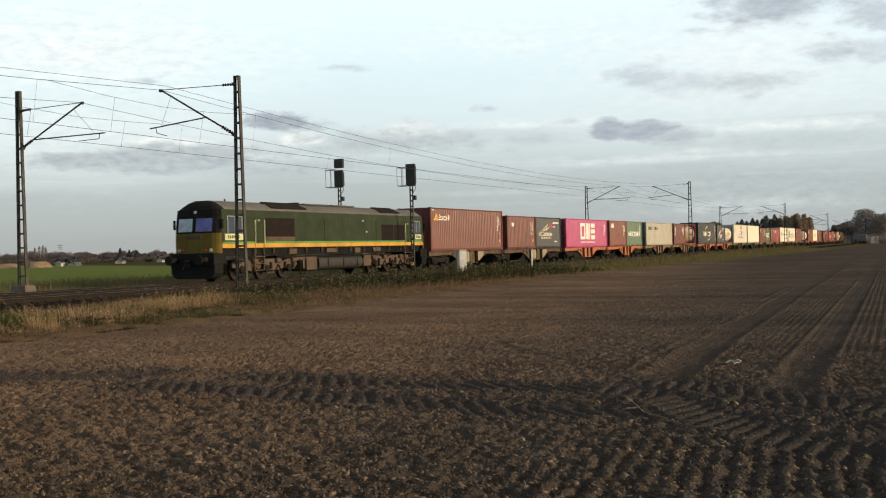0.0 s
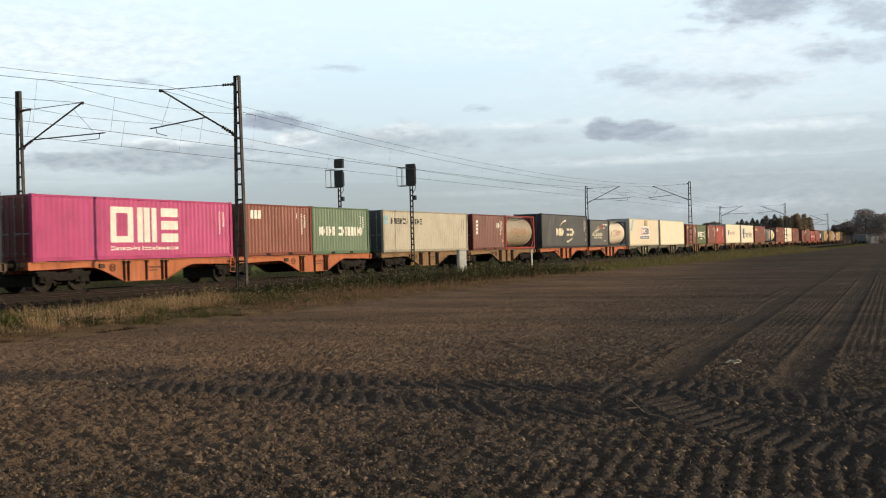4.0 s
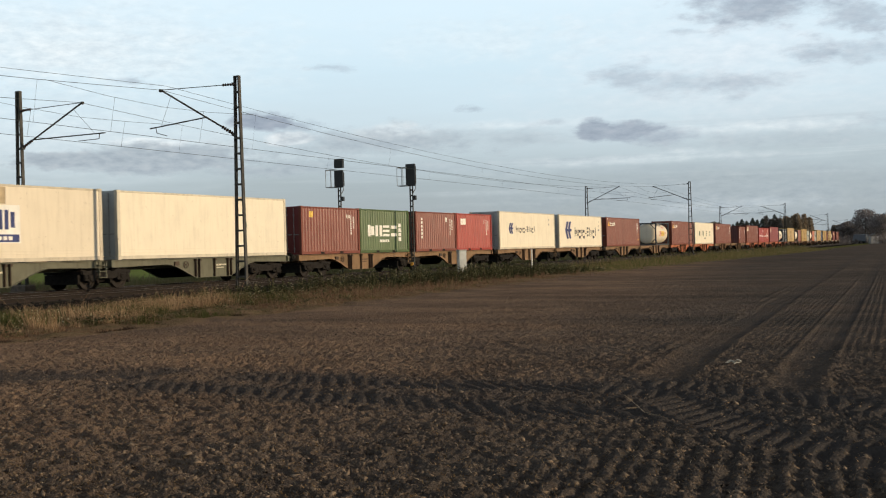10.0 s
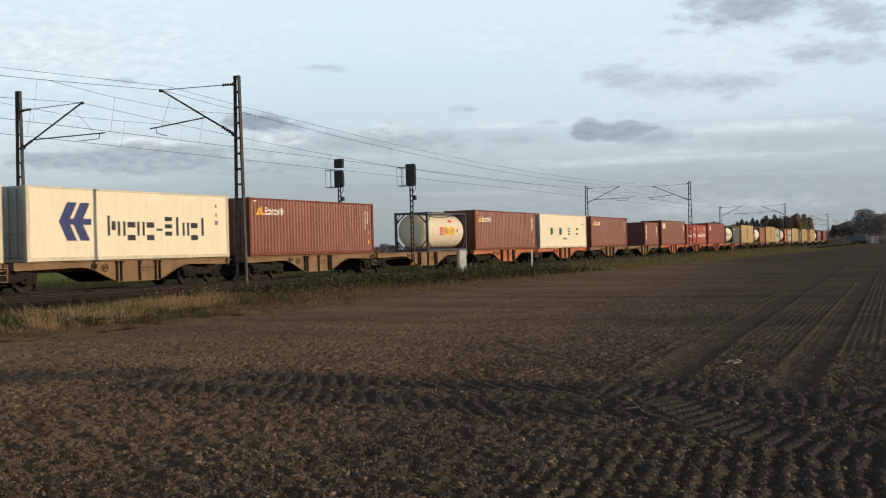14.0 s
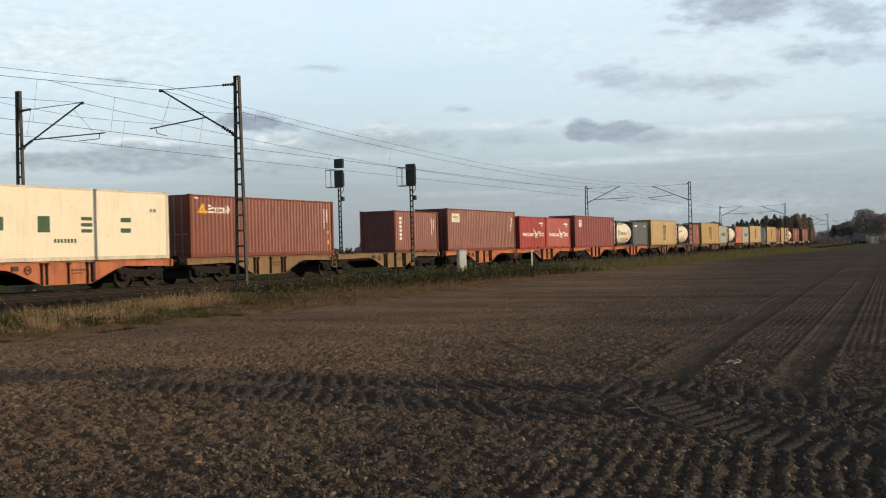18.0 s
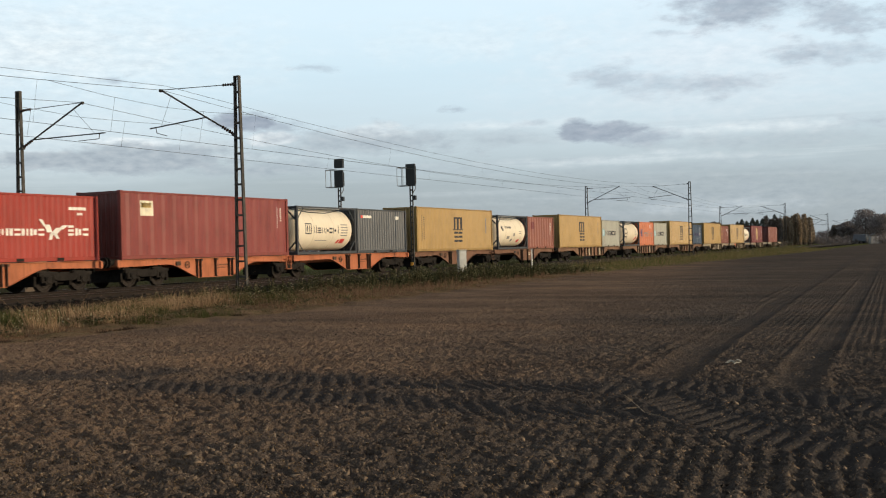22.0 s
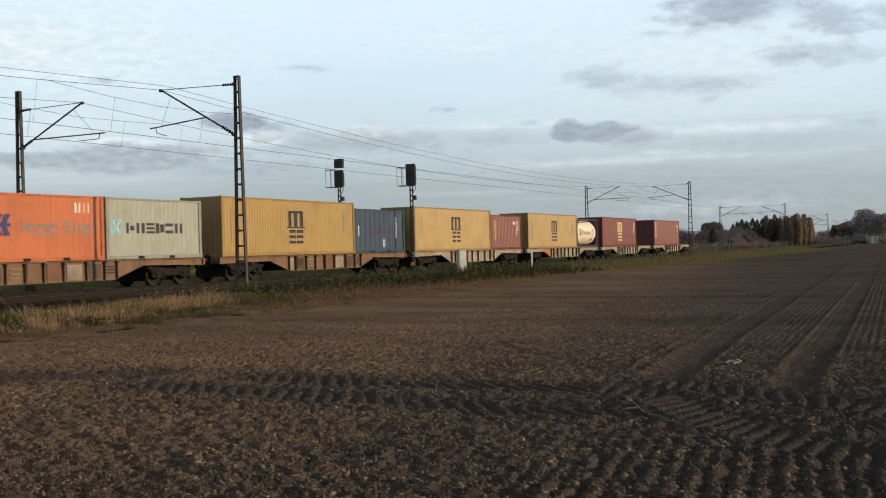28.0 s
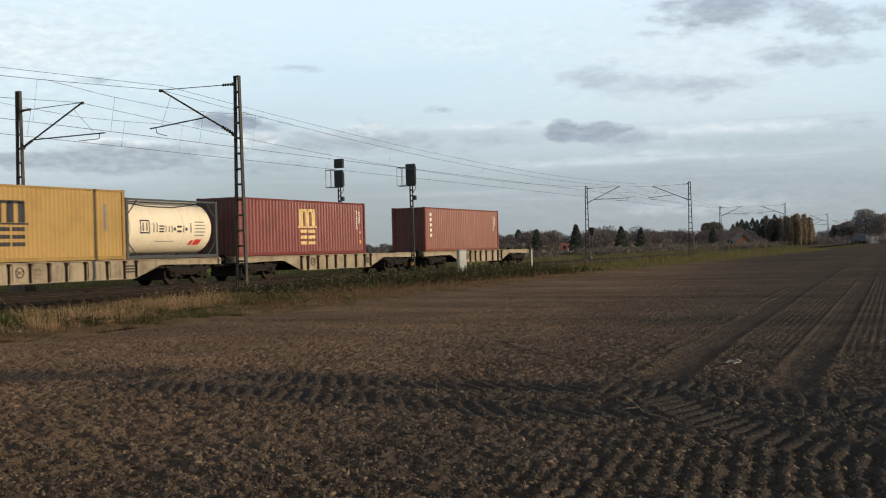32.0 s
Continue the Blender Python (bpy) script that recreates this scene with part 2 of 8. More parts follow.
RUTS = (
    (((10.39, 9.49), (10.25, 7.36), (9.96, 5.92), (9.85, 4.95), (9.76, 3.86), (9.86, 3.06), (9.76, 2.22)), 0.29, 0.040, 1.3),
    (((11.57, 8.52), (11.25, 6.24), (11.38, 4.84), (11.62, 3.86), (11.12, 3.01), (10.12, 2.37), (9.26, 1.73), (8.61, 1.11), (8.17, 0.6), (7.84, -0.1)), 0.29, 0.045, 1.5),
    (((12.33, 3.41), (11.93, 2.84), (11.56, 2.13), (11.3, 1.56), (11.04, 1.14), (10.59, 0.72), (10.24, 0.27)), 0.29, 0.040, 1.5),
    (((10.38, 12.81), (10.72, 11.49), (11.12, 11.04), (11.35, 10.22)), 0.34, 0.070, 0.3),
)


def to_line(s, n, pts):
    """Distance to a run of points, how far along it, and on which side."""
    best, where, side, run = np.full(s.shape, 99.0), np.zeros(s.shape), np.zeros(s.shape), 0.0
    for (a0, b0), (a1, b1) in zip(pts, pts[1:]):
        da, db = a1 - a0, b1 - b0
        l = math.hypot(da, db)
        u = np.clip(((s - a0) * da + (n - b0) * db) / (l * l), 0, 1)
        d = np.hypot(s - a0 - u * da, n - b0 - u * db)
        where = np.where(d < best, run + u * l, where)
        side = np.where(d < best, np.sign((s - a0) * db - (n - b0) * da), side)
        best = np.minimum(best, d)
        run += l
    return best, where, side


def lumps(s, n, cell, seed):
    """Rounded lumps of uneven size that lie shoulder to shoulder, 0 to 1."""
    x, y = s / cell, n / cell
    xi, yi = np.floor(x), np.floor(y)
    best = np.zeros(x.shape)
    for i in (-1, 0, 1):
        for j in (-1, 0, 1):
            a, b = xi + i, yi + j
            h = np.sin(a * 127.1 + b * 311.7 + seed * 17.3) * 43758.5453
            h = h - np.floor(h)
            g = np.sin(a * 269.5 + b * 183.3 + seed * 29.1) * 24634.6345
            g = g - np.floor(g)
            r = 0.35 + 0.65 * ((h * 7.31) % 1.0) ** 1.5
            d2 = ((x - a - h) ** 2 + (y - b - g) ** 2) / (r * r)
            best = np.maximum(best, r * np.sqrt(np.clip(1 - d2, 0, 1)))
    return best


def gate(v, at, soft):
    """0 before a place, 1 past it."""
    return 1 / (1 + np.exp(np.clip(-(v - at) / soft, -50, 50)))


# the two wheel lanes: centre at the field's near end, its shift further off, half width
LANES = ((2.62, 1.0, 0.29), (1.12, -0.3, 0.27))


def lane_at(s, q, centre, drift, w):
    c = centre + drift * np.interp(s, [12, 19, 35, 60], [-0.03, 0.14, 0.34, 0.48])
    return np.exp(-((q - c) / w) ** 4) * gate(s, 11.8, 0.4)


def clods(s, n):
    """Height of the broken soil above the level of the field."""
    near = 1 / (1 + (np.maximum(s, 4) / 60) ** 2)
    ws, wn = s + 0.05 * lattice_noise(s / 0.2, n / 0.2, 21), n + 0.05 * lattice_noise(s / 0.2, n / 0.2, 22)
    c1 = 1 - np.abs(lattice_noise(ws / 0.13, wn / 0.13, 1))
    c2 = 1 - np.abs(lattice_noise(ws / 0.06 + 9, wn / 0.06, 2))
    c3 = lattice_noise(s / 0.032, n / 0.032, 3)
    c0 = lattice_noise(s / 1.3, n / 1.0, 4)
    near_by = 1 / (1 + (s / 15.5) ** 4)
    big, small = lumps(ws, wn, 0.105, 1), lumps(ws, wn, 0.056, 2)
    # drill rows along the field, and the rougher rows of the headland at another angle
    q = n + s * s / (2 * BEND) - 0.062 * s
    q2 = n - 0.155 * s
    beds = gate(s, 15.8, 0.4) * (0.25 + 0.75 * gate(-q, -2.7 + 0.5, 0.25))
    head = gate(-s, -8.8, 0.35) * gate(-n, -3.3, 0.4) * 0.9
    wob = lattice_noise(s / 0.9, n / 0.9, 6)
    crest = (0.5 + 0.5 * np.cos(2 * math.pi * q / 0.128 + 0.3 * wob)) * beds * 0.013
    crest2 = (0.5 + 0.5 * np.cos(2 * math.pi * q2 / 0.152 + 0.6 * wob)) ** 0.8 * head * 0.050
    z = 0.022 * c1 ** 3 + 0.011 * c2 ** 2 + 0.005 * c3 + 0.018 * c0 + 0.045 * big * (0.15 + 0.85 * near_by) + 0.022 * small * (0.3 + 0.7 * near_by)
    z = z * (1 - 0.45 * beds - 0.35 * head) + crest * (0.75 + 0.45 * lattice_noise(ws / 0.11 + 3, wn / 0.1, 11)) + crest2 * (0.7 + 0.5 * lattice_noise(ws / 0.085 + 3, wn / 0.075, 11))
    # wheel lanes along the field
    for lane in LANES:
        k = lane_at(s, q, *lane)
        lug = np.clip(np.sin(2 * math.pi * (s + 0.9 * np.abs(q - lane[0])) / 0.24) * 1.5, -1, 1) * 0.005 * near_by
        z = z * (1 - 0.70 * k) - 0.006 * k + lug * k
    for c in (3.06, 3.30, 2.36, 1.40, 0.77):
        at = c + np.interp(s, [12, 19, 35, 60], [-0.12, 0.06, 0.2, 0.3]) * (c > 2)
        z = z + 0.020 * np.exp(-((q - at) / 0.06) ** 2) * gate(s, 12.0, 0.5) * (0.6 + 0.5 * wob)
    # turning ruts across the headland
    for pts, w, dep, lug in RUTS:
        d, arc, side = to_line(s, n, pts)
        k = np.exp(-(d / w) ** 6)
        tread = np.clip(np.sin(2 * math.pi * (arc - 0.8 * d * side) / 0.25) * 1.6, -1, 1) * 0.0105 * lug
        z = z * (1 - 0.88 * k) + (0.030 - dep * 0.3) * k + tread * k
    return z * near * 1.1


def lie(n):
    """Height of the land by the distance from the rails, without its roughness."""
    return np.interp(n, [-900, 17.0, 19.0, 22.0, 24.5, 25.2, 26.2, 35.3, 36.2, 38.0, 44.0, 100.0, 5000.0], [FIELD, FIELD, FIELD + 0.07, FIELD + 0.10, -0.30, -0.32, -0.42, -0.42, -0.22, -0.16, -0.24, -0.50, -0.50])


def rim(s):
    """Where the tilled soil ends and the verge begins: it draws back from the rails nearer by."""
    u = np.clip((s - 14.0) / 75.0, 0, 1)
    return 17.0 + 4.2 * u * u * (3 - 2 * u)


def spread(a, b, first, grow):
    out, d = [a], first
    while abs(out[-1] - a) < abs(b - a):
        out.append(out[-1] + math.copysign(d, b - a))
        d *= grow
    return out


def build_ground():
    s_lines, v = [], 4.1
    while v < 420:
        s_lines.append(v)
        v += min(max(0.022, 0.00027 * v * v), 6.0)
    s_lines = list(reversed(spread(-10.1, -4500, 0.2, 1.35))) + list(np.arange(-10.0, 1.95, 0.1)) + list(np.arange(2.0, 4.08, 0.04)) + s_lines + spread(425, 4800, 8, 1.2)
    n_lines = list(reversed(spread(-12.1, -4500, 0.2, 1.25))) + list(np.arange(-12.0, -2.3, 0.1)) + list(np.arange(-2.25, -0.26, 0.05)) + list(np.arange(-0.25, 7.5, 0.025)) + list(np.arange(7.5, 11.4, 0.034)) + list(np.arange(11.4, 17.65, 0.05)) + list(np.arange(17.7, 27, 0.16)) + list(np.arange(27.2, 41, 0.8)) + spread(42, 4800, 1.2, 1.2)
    s, n = np.meshgrid(np.array(s_lines), np.array(n_lines), indexing="ij")
    field = 1 / (1 + np.exp(np.clip((n - rim(s) - 0.35 * lattice_noise(s / 1.2, n / 3, 8)) / 0.12, -50, 50)))
    inside = gate(s, -9.0, 0.4) * gate(n, -11.0, 0.4) * (s < 430)
    z = lie(n + 0.4 * lattice_noise(s / 2.0, n * 0, 12) * np.exp(-((n - 17.6) / 2) ** 2)) + clods(s, np.minimum(n, 60)) * field * inside
    z = z + (1 - field) * (n < 25.5) * inside * (0.06 * lattice_noise(s / 0.7, n / 0.7, 9) + 0.04 * lattice_noise(s / 0.25, n / 0.25, 10))
    y = n + np.minimum(s, 900) ** 2 / (2 * BEND) * (s > 0)
    co = np.stack([s, y, z], -1).reshape(-1, 3)
    a, b = s.shape
    i = np.arange(a * b).reshape(a, b)
    quads = np.stack([i[:-1, :-1], i[1:, :-1], i[1:, 1:], i[:-1, 1:]], -1).reshape(-1, 4)
    me = bpy.data.meshes.new("ground")
    me.vertices.add(len(co))
    me.vertices.foreach_set("co", co.ravel())
    me.loops.add(quads.size)
    me.loops.foreach_set("vertex_index", quads.ravel())
    me.polygons.add(len(quads))
    me.polygons.foreach_set("loop_start", np.arange(0, quads.size, 4))
    me.polygons.foreach_set("use_smooth", np.zeros(len(quads), dtype=bool))
    me.update(calc_edges=True)
    # soil colour goes darker along the ruts and, more weakly, the wheel lanes
    rut_dark = np.zeros(s.shape)
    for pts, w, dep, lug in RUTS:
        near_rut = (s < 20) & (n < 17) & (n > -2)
        rut_dark[near_rut] = np.maximum(rut_dark[near_rut], np.exp(-(to_line(s[near_rut], n[near_rut], pts)[0] / (w * 2.1)) ** 4))
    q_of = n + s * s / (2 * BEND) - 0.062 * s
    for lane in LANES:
        rut_dark = np.maximum(rut_dark, lane_at(s, q_of, *lane) * 0.40 * ((s > 8) & (s < 120)))
    me.attributes.new("rut_tone", "FLOAT", "POINT").data.foreach_set("value", rut_dark.ravel().astype(np.float32))
    me.validate()
    m, nt, bs = material("land", 1.0, 0.0, 0.0)
    tc = nt.nodes.new("ShaderNodeTexCoord")
    sp = nt.nodes.new("ShaderNodeSeparateXYZ")
    nt.links.new(tc.outputs["Object"], sp.inputs[0])

    def calc(op, a, b=None, c=None):
        k = nt.nodes.new("ShaderNodeMath")
        k.operation = op
        for i_, val in enumerate((a, b, c)):
            if val is None:
                continue
            if isinstance(val, (int, float)):
                k.inputs[i_].default_value = val
            else:
                nt.links.new(val, k.inputs[i_])
        return k.outputs[0]

    def step(v, lo, hi):
        k = nt.nodes.new("ShaderNodeMapRange")
        k.interpolation_type = "SMOOTHSTEP"
        k.inputs["From Min"].default_value, k.inputs["From Max"].default_value = lo, hi
        nt.links.new(v, k.inputs["Value"])
        return k.outputs[0]

    x = calc("MINIMUM", calc("MAXIMUM", sp.outputs["X"], 0.0), 900.0)
    dist = calc("SUBTRACT", sp.outputs["Y"], calc("DIVIDE", calc("MULTIPLY", x, x), 2 * BEND))
    big = noise_of(nt, 0.10, 4, 0.55)
    mid = noise_of(nt, 0.9, 6, 0.65)
    fine = noise_of(nt, 11.0, 8, 0.75)
    damp = ramp(nt, mid, [(0.3, (0.063, 0.056, 0.052)), (0.55, (0.095, 0.083, 0.075)), (0.8, (0.131, 0.112, 0.098))])
    dry = ramp(nt, mid, [(0.3, (0.152, 0.105, 0.077)), (0.55, (0.208, 0.144, 0.104)), (0.8, (0.265, 0.184, 0.127))])
    soil = mixed(nt, step(calc("ADD", calc("SUBTRACT", dist, calc("MULTIPLY", x, 0.17)), calc("MULTIPLY", calc("SUBTRACT", big, 0.5), 7.0)), -0.5, 8.0), damp, dry)
    soil = mixed(nt, ramp(nt, fine, [(0.48, (0, 0, 0)), (0.72, (0.55, 0.55, 0.55))]), soil, (0.215, 0.160, 0.110))
    crumb = noise_of(nt, 48.0, 5, 0.7)
    soil = mixed(nt, ramp(nt, crumb, [(0.52, (0, 0, 0)), (0.66, (0.42, 0.42, 0.42))]), soil, (0.220, 0.163, 0.118))
    soil = mixed(nt, ramp(nt, crumb, [(0.36, (0.36, 0.36, 0.36)), (0.48, (0, 0, 0))]), soil, (0.044, 0.037, 0.032))
    soil = mixed(nt, ramp(nt, big, [(0.45, (0, 0, 0)), (0.7, (0.398, 0.402, 0.416))]), soil, (0.064, 0.052, 0.046))
    bands = noise_of(nt, 1.0, 4, 0.55, (0.40, 0.06, 1.0))
    soil = mixed(nt, 1.0, soil, ramp(nt, bands, [(0.35, (0.80, 0.82, 0.85)), (0.5, (1.0, 1.0, 1.0)), (0.65, (1.2, 1.14, 1.08))]), "MULTIPLY")
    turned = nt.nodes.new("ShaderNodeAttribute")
    turned.attribute_name = "rut_tone"
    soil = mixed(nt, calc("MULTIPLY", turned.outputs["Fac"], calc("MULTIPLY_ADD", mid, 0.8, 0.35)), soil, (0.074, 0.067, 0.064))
    edge = calc("ADD", dist, calc("MULTIPLY", calc("SUBTRACT", mid, 0.5), 2.2))
    turf = ramp(nt, noise_of(nt, 2.2, 6, 0.7), [(0.3, (0.100, 0.080, 0.043)), (0.5, (0.170, 0.120, 0.072)), (0.7, (0.210, 0.138, 0.088))])
    far_turf = ramp(nt, noise_of(nt, 0.35, 5, 0.7), [(0.3, (0.06, 0.075, 0.022)), (0.6, (0.115, 0.115, 0.042)), (0.8, (0.17, 0.125, 0.06))])
    turf = mixed(nt, step(sp.outputs["X"], 55, 80), turf, far_turf)
    crop = ramp(nt, noise_of(nt, 0.5, 5, 0.6), [(0.3, (0.135, 0.172, 0.052)), (0.7, (0.190, 0.228, 0.075))])
    back = calc("MULTIPLY", step(sp.outputs["X"], 14.0, 89.0), 4.2)
    col = mixed(nt, step(calc("SUBTRACT", edge, back), 16.6, 17.5), soil, turf)
    rough_land = ramp(nt, noise_of(nt, 0.25, 5, 0.65), [(0.3, (0.055, 0.052, 0.028)), (0.6, (0.095, 0.080, 0.045)), (0.8, (0.12, 0.09, 0.055))])
    crop = mixed(nt, step(calc("SUBTRACT", sp.outputs["X"], calc("MULTIPLY", dist, 0.75)), 55.0, 75.0), crop, rough_land)
    col = mixed(nt, step(edge, 44.0, 52.0), col, crop)
    nt.links.new(col, bs.inputs["Base Color"])
    grit = noise_of(nt, 42.0, 6, 0.75)
    bumped(nt, bs, calc("ADD", fine, calc("MULTIPLY", grit, 0.7)), 0.9, 0.05)
    return tagged(put("ground", me, m), "bare brown tilled field with a grassy verge and green crop beyond the rails", "ground", kind="structure")


build_ground()

# ---------------------------------------------------------------- permanent way
def stone_material():
    m, nt, b = material("ballast", 1.0, 0.0, 0.0)
    vo = node(nt, "ShaderNodeTexVoronoi", Scale=16.0)
    tc = nt.nodes.new("ShaderNodeTexCoord")
    nt.links.new(tc.outputs["Object"], vo.inputs["Vector"])
    bw = nt.nodes.new("ShaderNodeRGBToBW")
    nt.links.new(vo.outputs["Color"], bw.inputs[0])
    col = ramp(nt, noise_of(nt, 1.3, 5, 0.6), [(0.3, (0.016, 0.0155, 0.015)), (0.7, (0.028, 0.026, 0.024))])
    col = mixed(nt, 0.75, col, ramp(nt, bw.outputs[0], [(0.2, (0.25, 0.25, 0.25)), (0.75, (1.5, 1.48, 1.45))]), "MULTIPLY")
    nt.links.new(col, b.inputs["Base Color"])
    bumped(nt, b, vo.outputs["Distance"], 1.0, 0.05)
    return m


def strip(lines, ring, name):
    """A closed or open outline in n, z carried along the rails."""
    v, f = [], []
    k = len(ring)
    for s in lines:
        v += [along(s, n, z) for n, z in ring]
    for i in range(len(lines) - 1):
        f += [(i * k + a, i * k + a + 1, (i + 1) * k + a + 1, (i + 1) * k + a) for a in range(k - 1)]
    me = bpy.data.meshes.new(name)
    me.from_pydata(v, [], f)
    return me


def build_track():
    lines = [-60, -30, -10] + list(np.arange(0, 120, 1.0)) + list(np.arange(120, 900, 6.0))
    fine = list(np.arange(-8, 75, 0.16))
    ring = [(25.3, -0.34), (25.75, -0.24), (26.55, -0.19), (27.0, -0.19), (28.0, -0.2), (29.4, -0.2), (30.7, -0.26), (32, -0.2), (33.4, -0.2), (34.6, -0.19), (35.3, -0.40), (35.6, -0.5)]
    me = strip(lines[:3] + fine + [l for l in lines if l > 75], ring, "ballast_bed")
    for vert in me.vertices:
        vert.co.z += 0.03 * noise.noise((vert.co.x * 7, vert.co.y * 7, 0))
        vert.co.y += 0.08 * noise.noise((vert.co.x * 2.0, vert.co.y, 5))
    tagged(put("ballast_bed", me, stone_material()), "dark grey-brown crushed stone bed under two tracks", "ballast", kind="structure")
    prof = [(-0.075, -0.17), (-0.075, -0.155), (-0.012, -0.14), (-0.012, -0.045), (-0.036, -0.035), (-0.036, -0.004), (-0.03, 0.0), (0.03, 0.0), (0.036, -0.004), (0.036, -0.035), (0.012, -0.045), (0.012, -0.14), (0.075, -0.155), (0.075, -0.17), (-0.075, -0.17)]
    rust, nt, b = material("rail_steel", 0.8, 0.0, 0.15)
    side = noise_of(nt, 4, 5, 0.6)
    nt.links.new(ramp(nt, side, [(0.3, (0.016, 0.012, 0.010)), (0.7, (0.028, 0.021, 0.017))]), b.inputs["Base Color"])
    shine = plain("polished_rail", (0.30, 0.29, 0.28), 0.4, 0.8, 0.15)
    for c, lab in ((NEAR, "near"), (TRACK, "far")):
        for g in (-0.7525, 0.7525):
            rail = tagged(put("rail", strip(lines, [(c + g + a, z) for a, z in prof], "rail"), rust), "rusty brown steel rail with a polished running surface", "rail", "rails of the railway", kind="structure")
            put("running_surface", strip(lines, [(c + g - 0.028, 0.0025), (c + g + 0.028, 0.0025)], "running_surface"), shine, rail, "polished steel")
    tie = Geo().prism([(-0.15, -0.22), (0.15, -0.22), (0.15, 0.0), (0.12, 0.02), (-0.12, 0.02), (-0.15, 0.0)], -1.3, 1.3)
    tie_me = tie.mesh("sleeper")
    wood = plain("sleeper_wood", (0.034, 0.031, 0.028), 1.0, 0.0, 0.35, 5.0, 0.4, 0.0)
    clip = Geo()
    for g in (-0.7525, 0.7525):
        clip.box(g - 0.17, g + 0.17, -0.08, 0.08, 0.018, 0.035).box(g - 0.12, g - 0.08, -0.03, 0.03, 0.03, 0.07).box(g + 0.08, g + 0.12, -0.03, 0.03, 0.03, 0.07)
    clip_me = clip.mesh("rail_fastening")
    rest = Geo()
    for c in (NEAR, TRACK):
        bed = tagged(new("sleeper_row"), "row of dark weathered sleepers half sunk in ballast", "sleepers", "sleeper rows", kind="structure")
        for i in range(-6, 600):
            s = 0.6 * i
            if s < 60:
                at = rail_pose(s, c, -0.185, 90 + 0.6 * math.sin(i * 12.9))
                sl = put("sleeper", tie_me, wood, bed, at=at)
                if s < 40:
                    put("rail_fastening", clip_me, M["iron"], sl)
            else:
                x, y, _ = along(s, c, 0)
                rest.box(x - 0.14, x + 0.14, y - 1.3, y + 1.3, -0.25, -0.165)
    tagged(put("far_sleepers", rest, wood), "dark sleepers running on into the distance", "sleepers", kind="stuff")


build_track()

# ---------------------------------------------------------------- overhead line
MAST_S = [33.38, 108.8, 178.55, 253.01, 320.93]


def lattice_mast(top, foot, bottom=0.50, head=0.24, block=0.16):
    """Two channels with rungs, on a concrete block. It stands at its own origin and spreads along y."""
    mast = new("catenary_mast")
    for sgn in (-1, 1):
        g = Geo()
        y0, y1 = sgn * bottom / 2, sgn * head / 2
        ring = [(-0.07, 0.0), (0.07, 0.0), (0.07, -0.06), (0.055, -0.06), (0.055, -0.015), (-0.055, -0.015), (-0.055, -0.06), (-0.07, -0.06)]
        for z, y in ((foot + 0.05, y0), (top, y1)):
            g.v += [(x, y + sgn * d, z) for x, d in ring]
        g.f += [(k, (k + 1) % 8, 8 + (k + 1) % 8, 8 + k) for k in range(8)] + [tuple(range(8)), tuple(range(15, 7, -1))]
        put("leg", g, M["mast_steel"], mast)
    k = int((top - foot) / 0.58)
    for i in range(1, k + 1):
        z = foot + (top - foot) * i / k
        h = (bottom + (head - bottom) * i / k) / 2
        put("rung", Geo().box(-0.075, -0.06, -h, h, z - 0.07, z), M["mast_steel"], mast)
        put("rung", Geo().box(0.06, 0.075, -h, h, z - 0.07, z), M["mast_steel"], mast)
    base = Geo()
    for z, a, b in ((foot - 0.5, 0.36, 0.50), (foot + block - 0.06, 0.27, 0.40), (foot + block, 0.22, 0.34)):
        base.v += [(-a, -b, z), (a, -b, z), (a, b, z), (-a, b, z)]
    base.f = [(k * 4 + i, k * 4 + (i + 1) % 4, k * 4 + 4 + (i + 1) % 4, k * 4 + 4 + i) for k in (0, 1) for i in range(4)] + [(8, 9, 10, 11), (3, 2, 1, 0)]
    put("foundation", base, M["concrete"], mast, "weathered concrete foundation block")
    return mast


def insulator(a, b, r=0.07, n=5):
    g = Geo().rod(a, b, 0.025, 6)
    a, b = Vector(a), Vector(b)
    for i in range(n):
        c = a + (b - a) * ((i + 0.5) / n)
        d = (b - a).normalized() * 0.02
        g.rod(c - d, c + d, r, 10, r * 0.55)
    return g


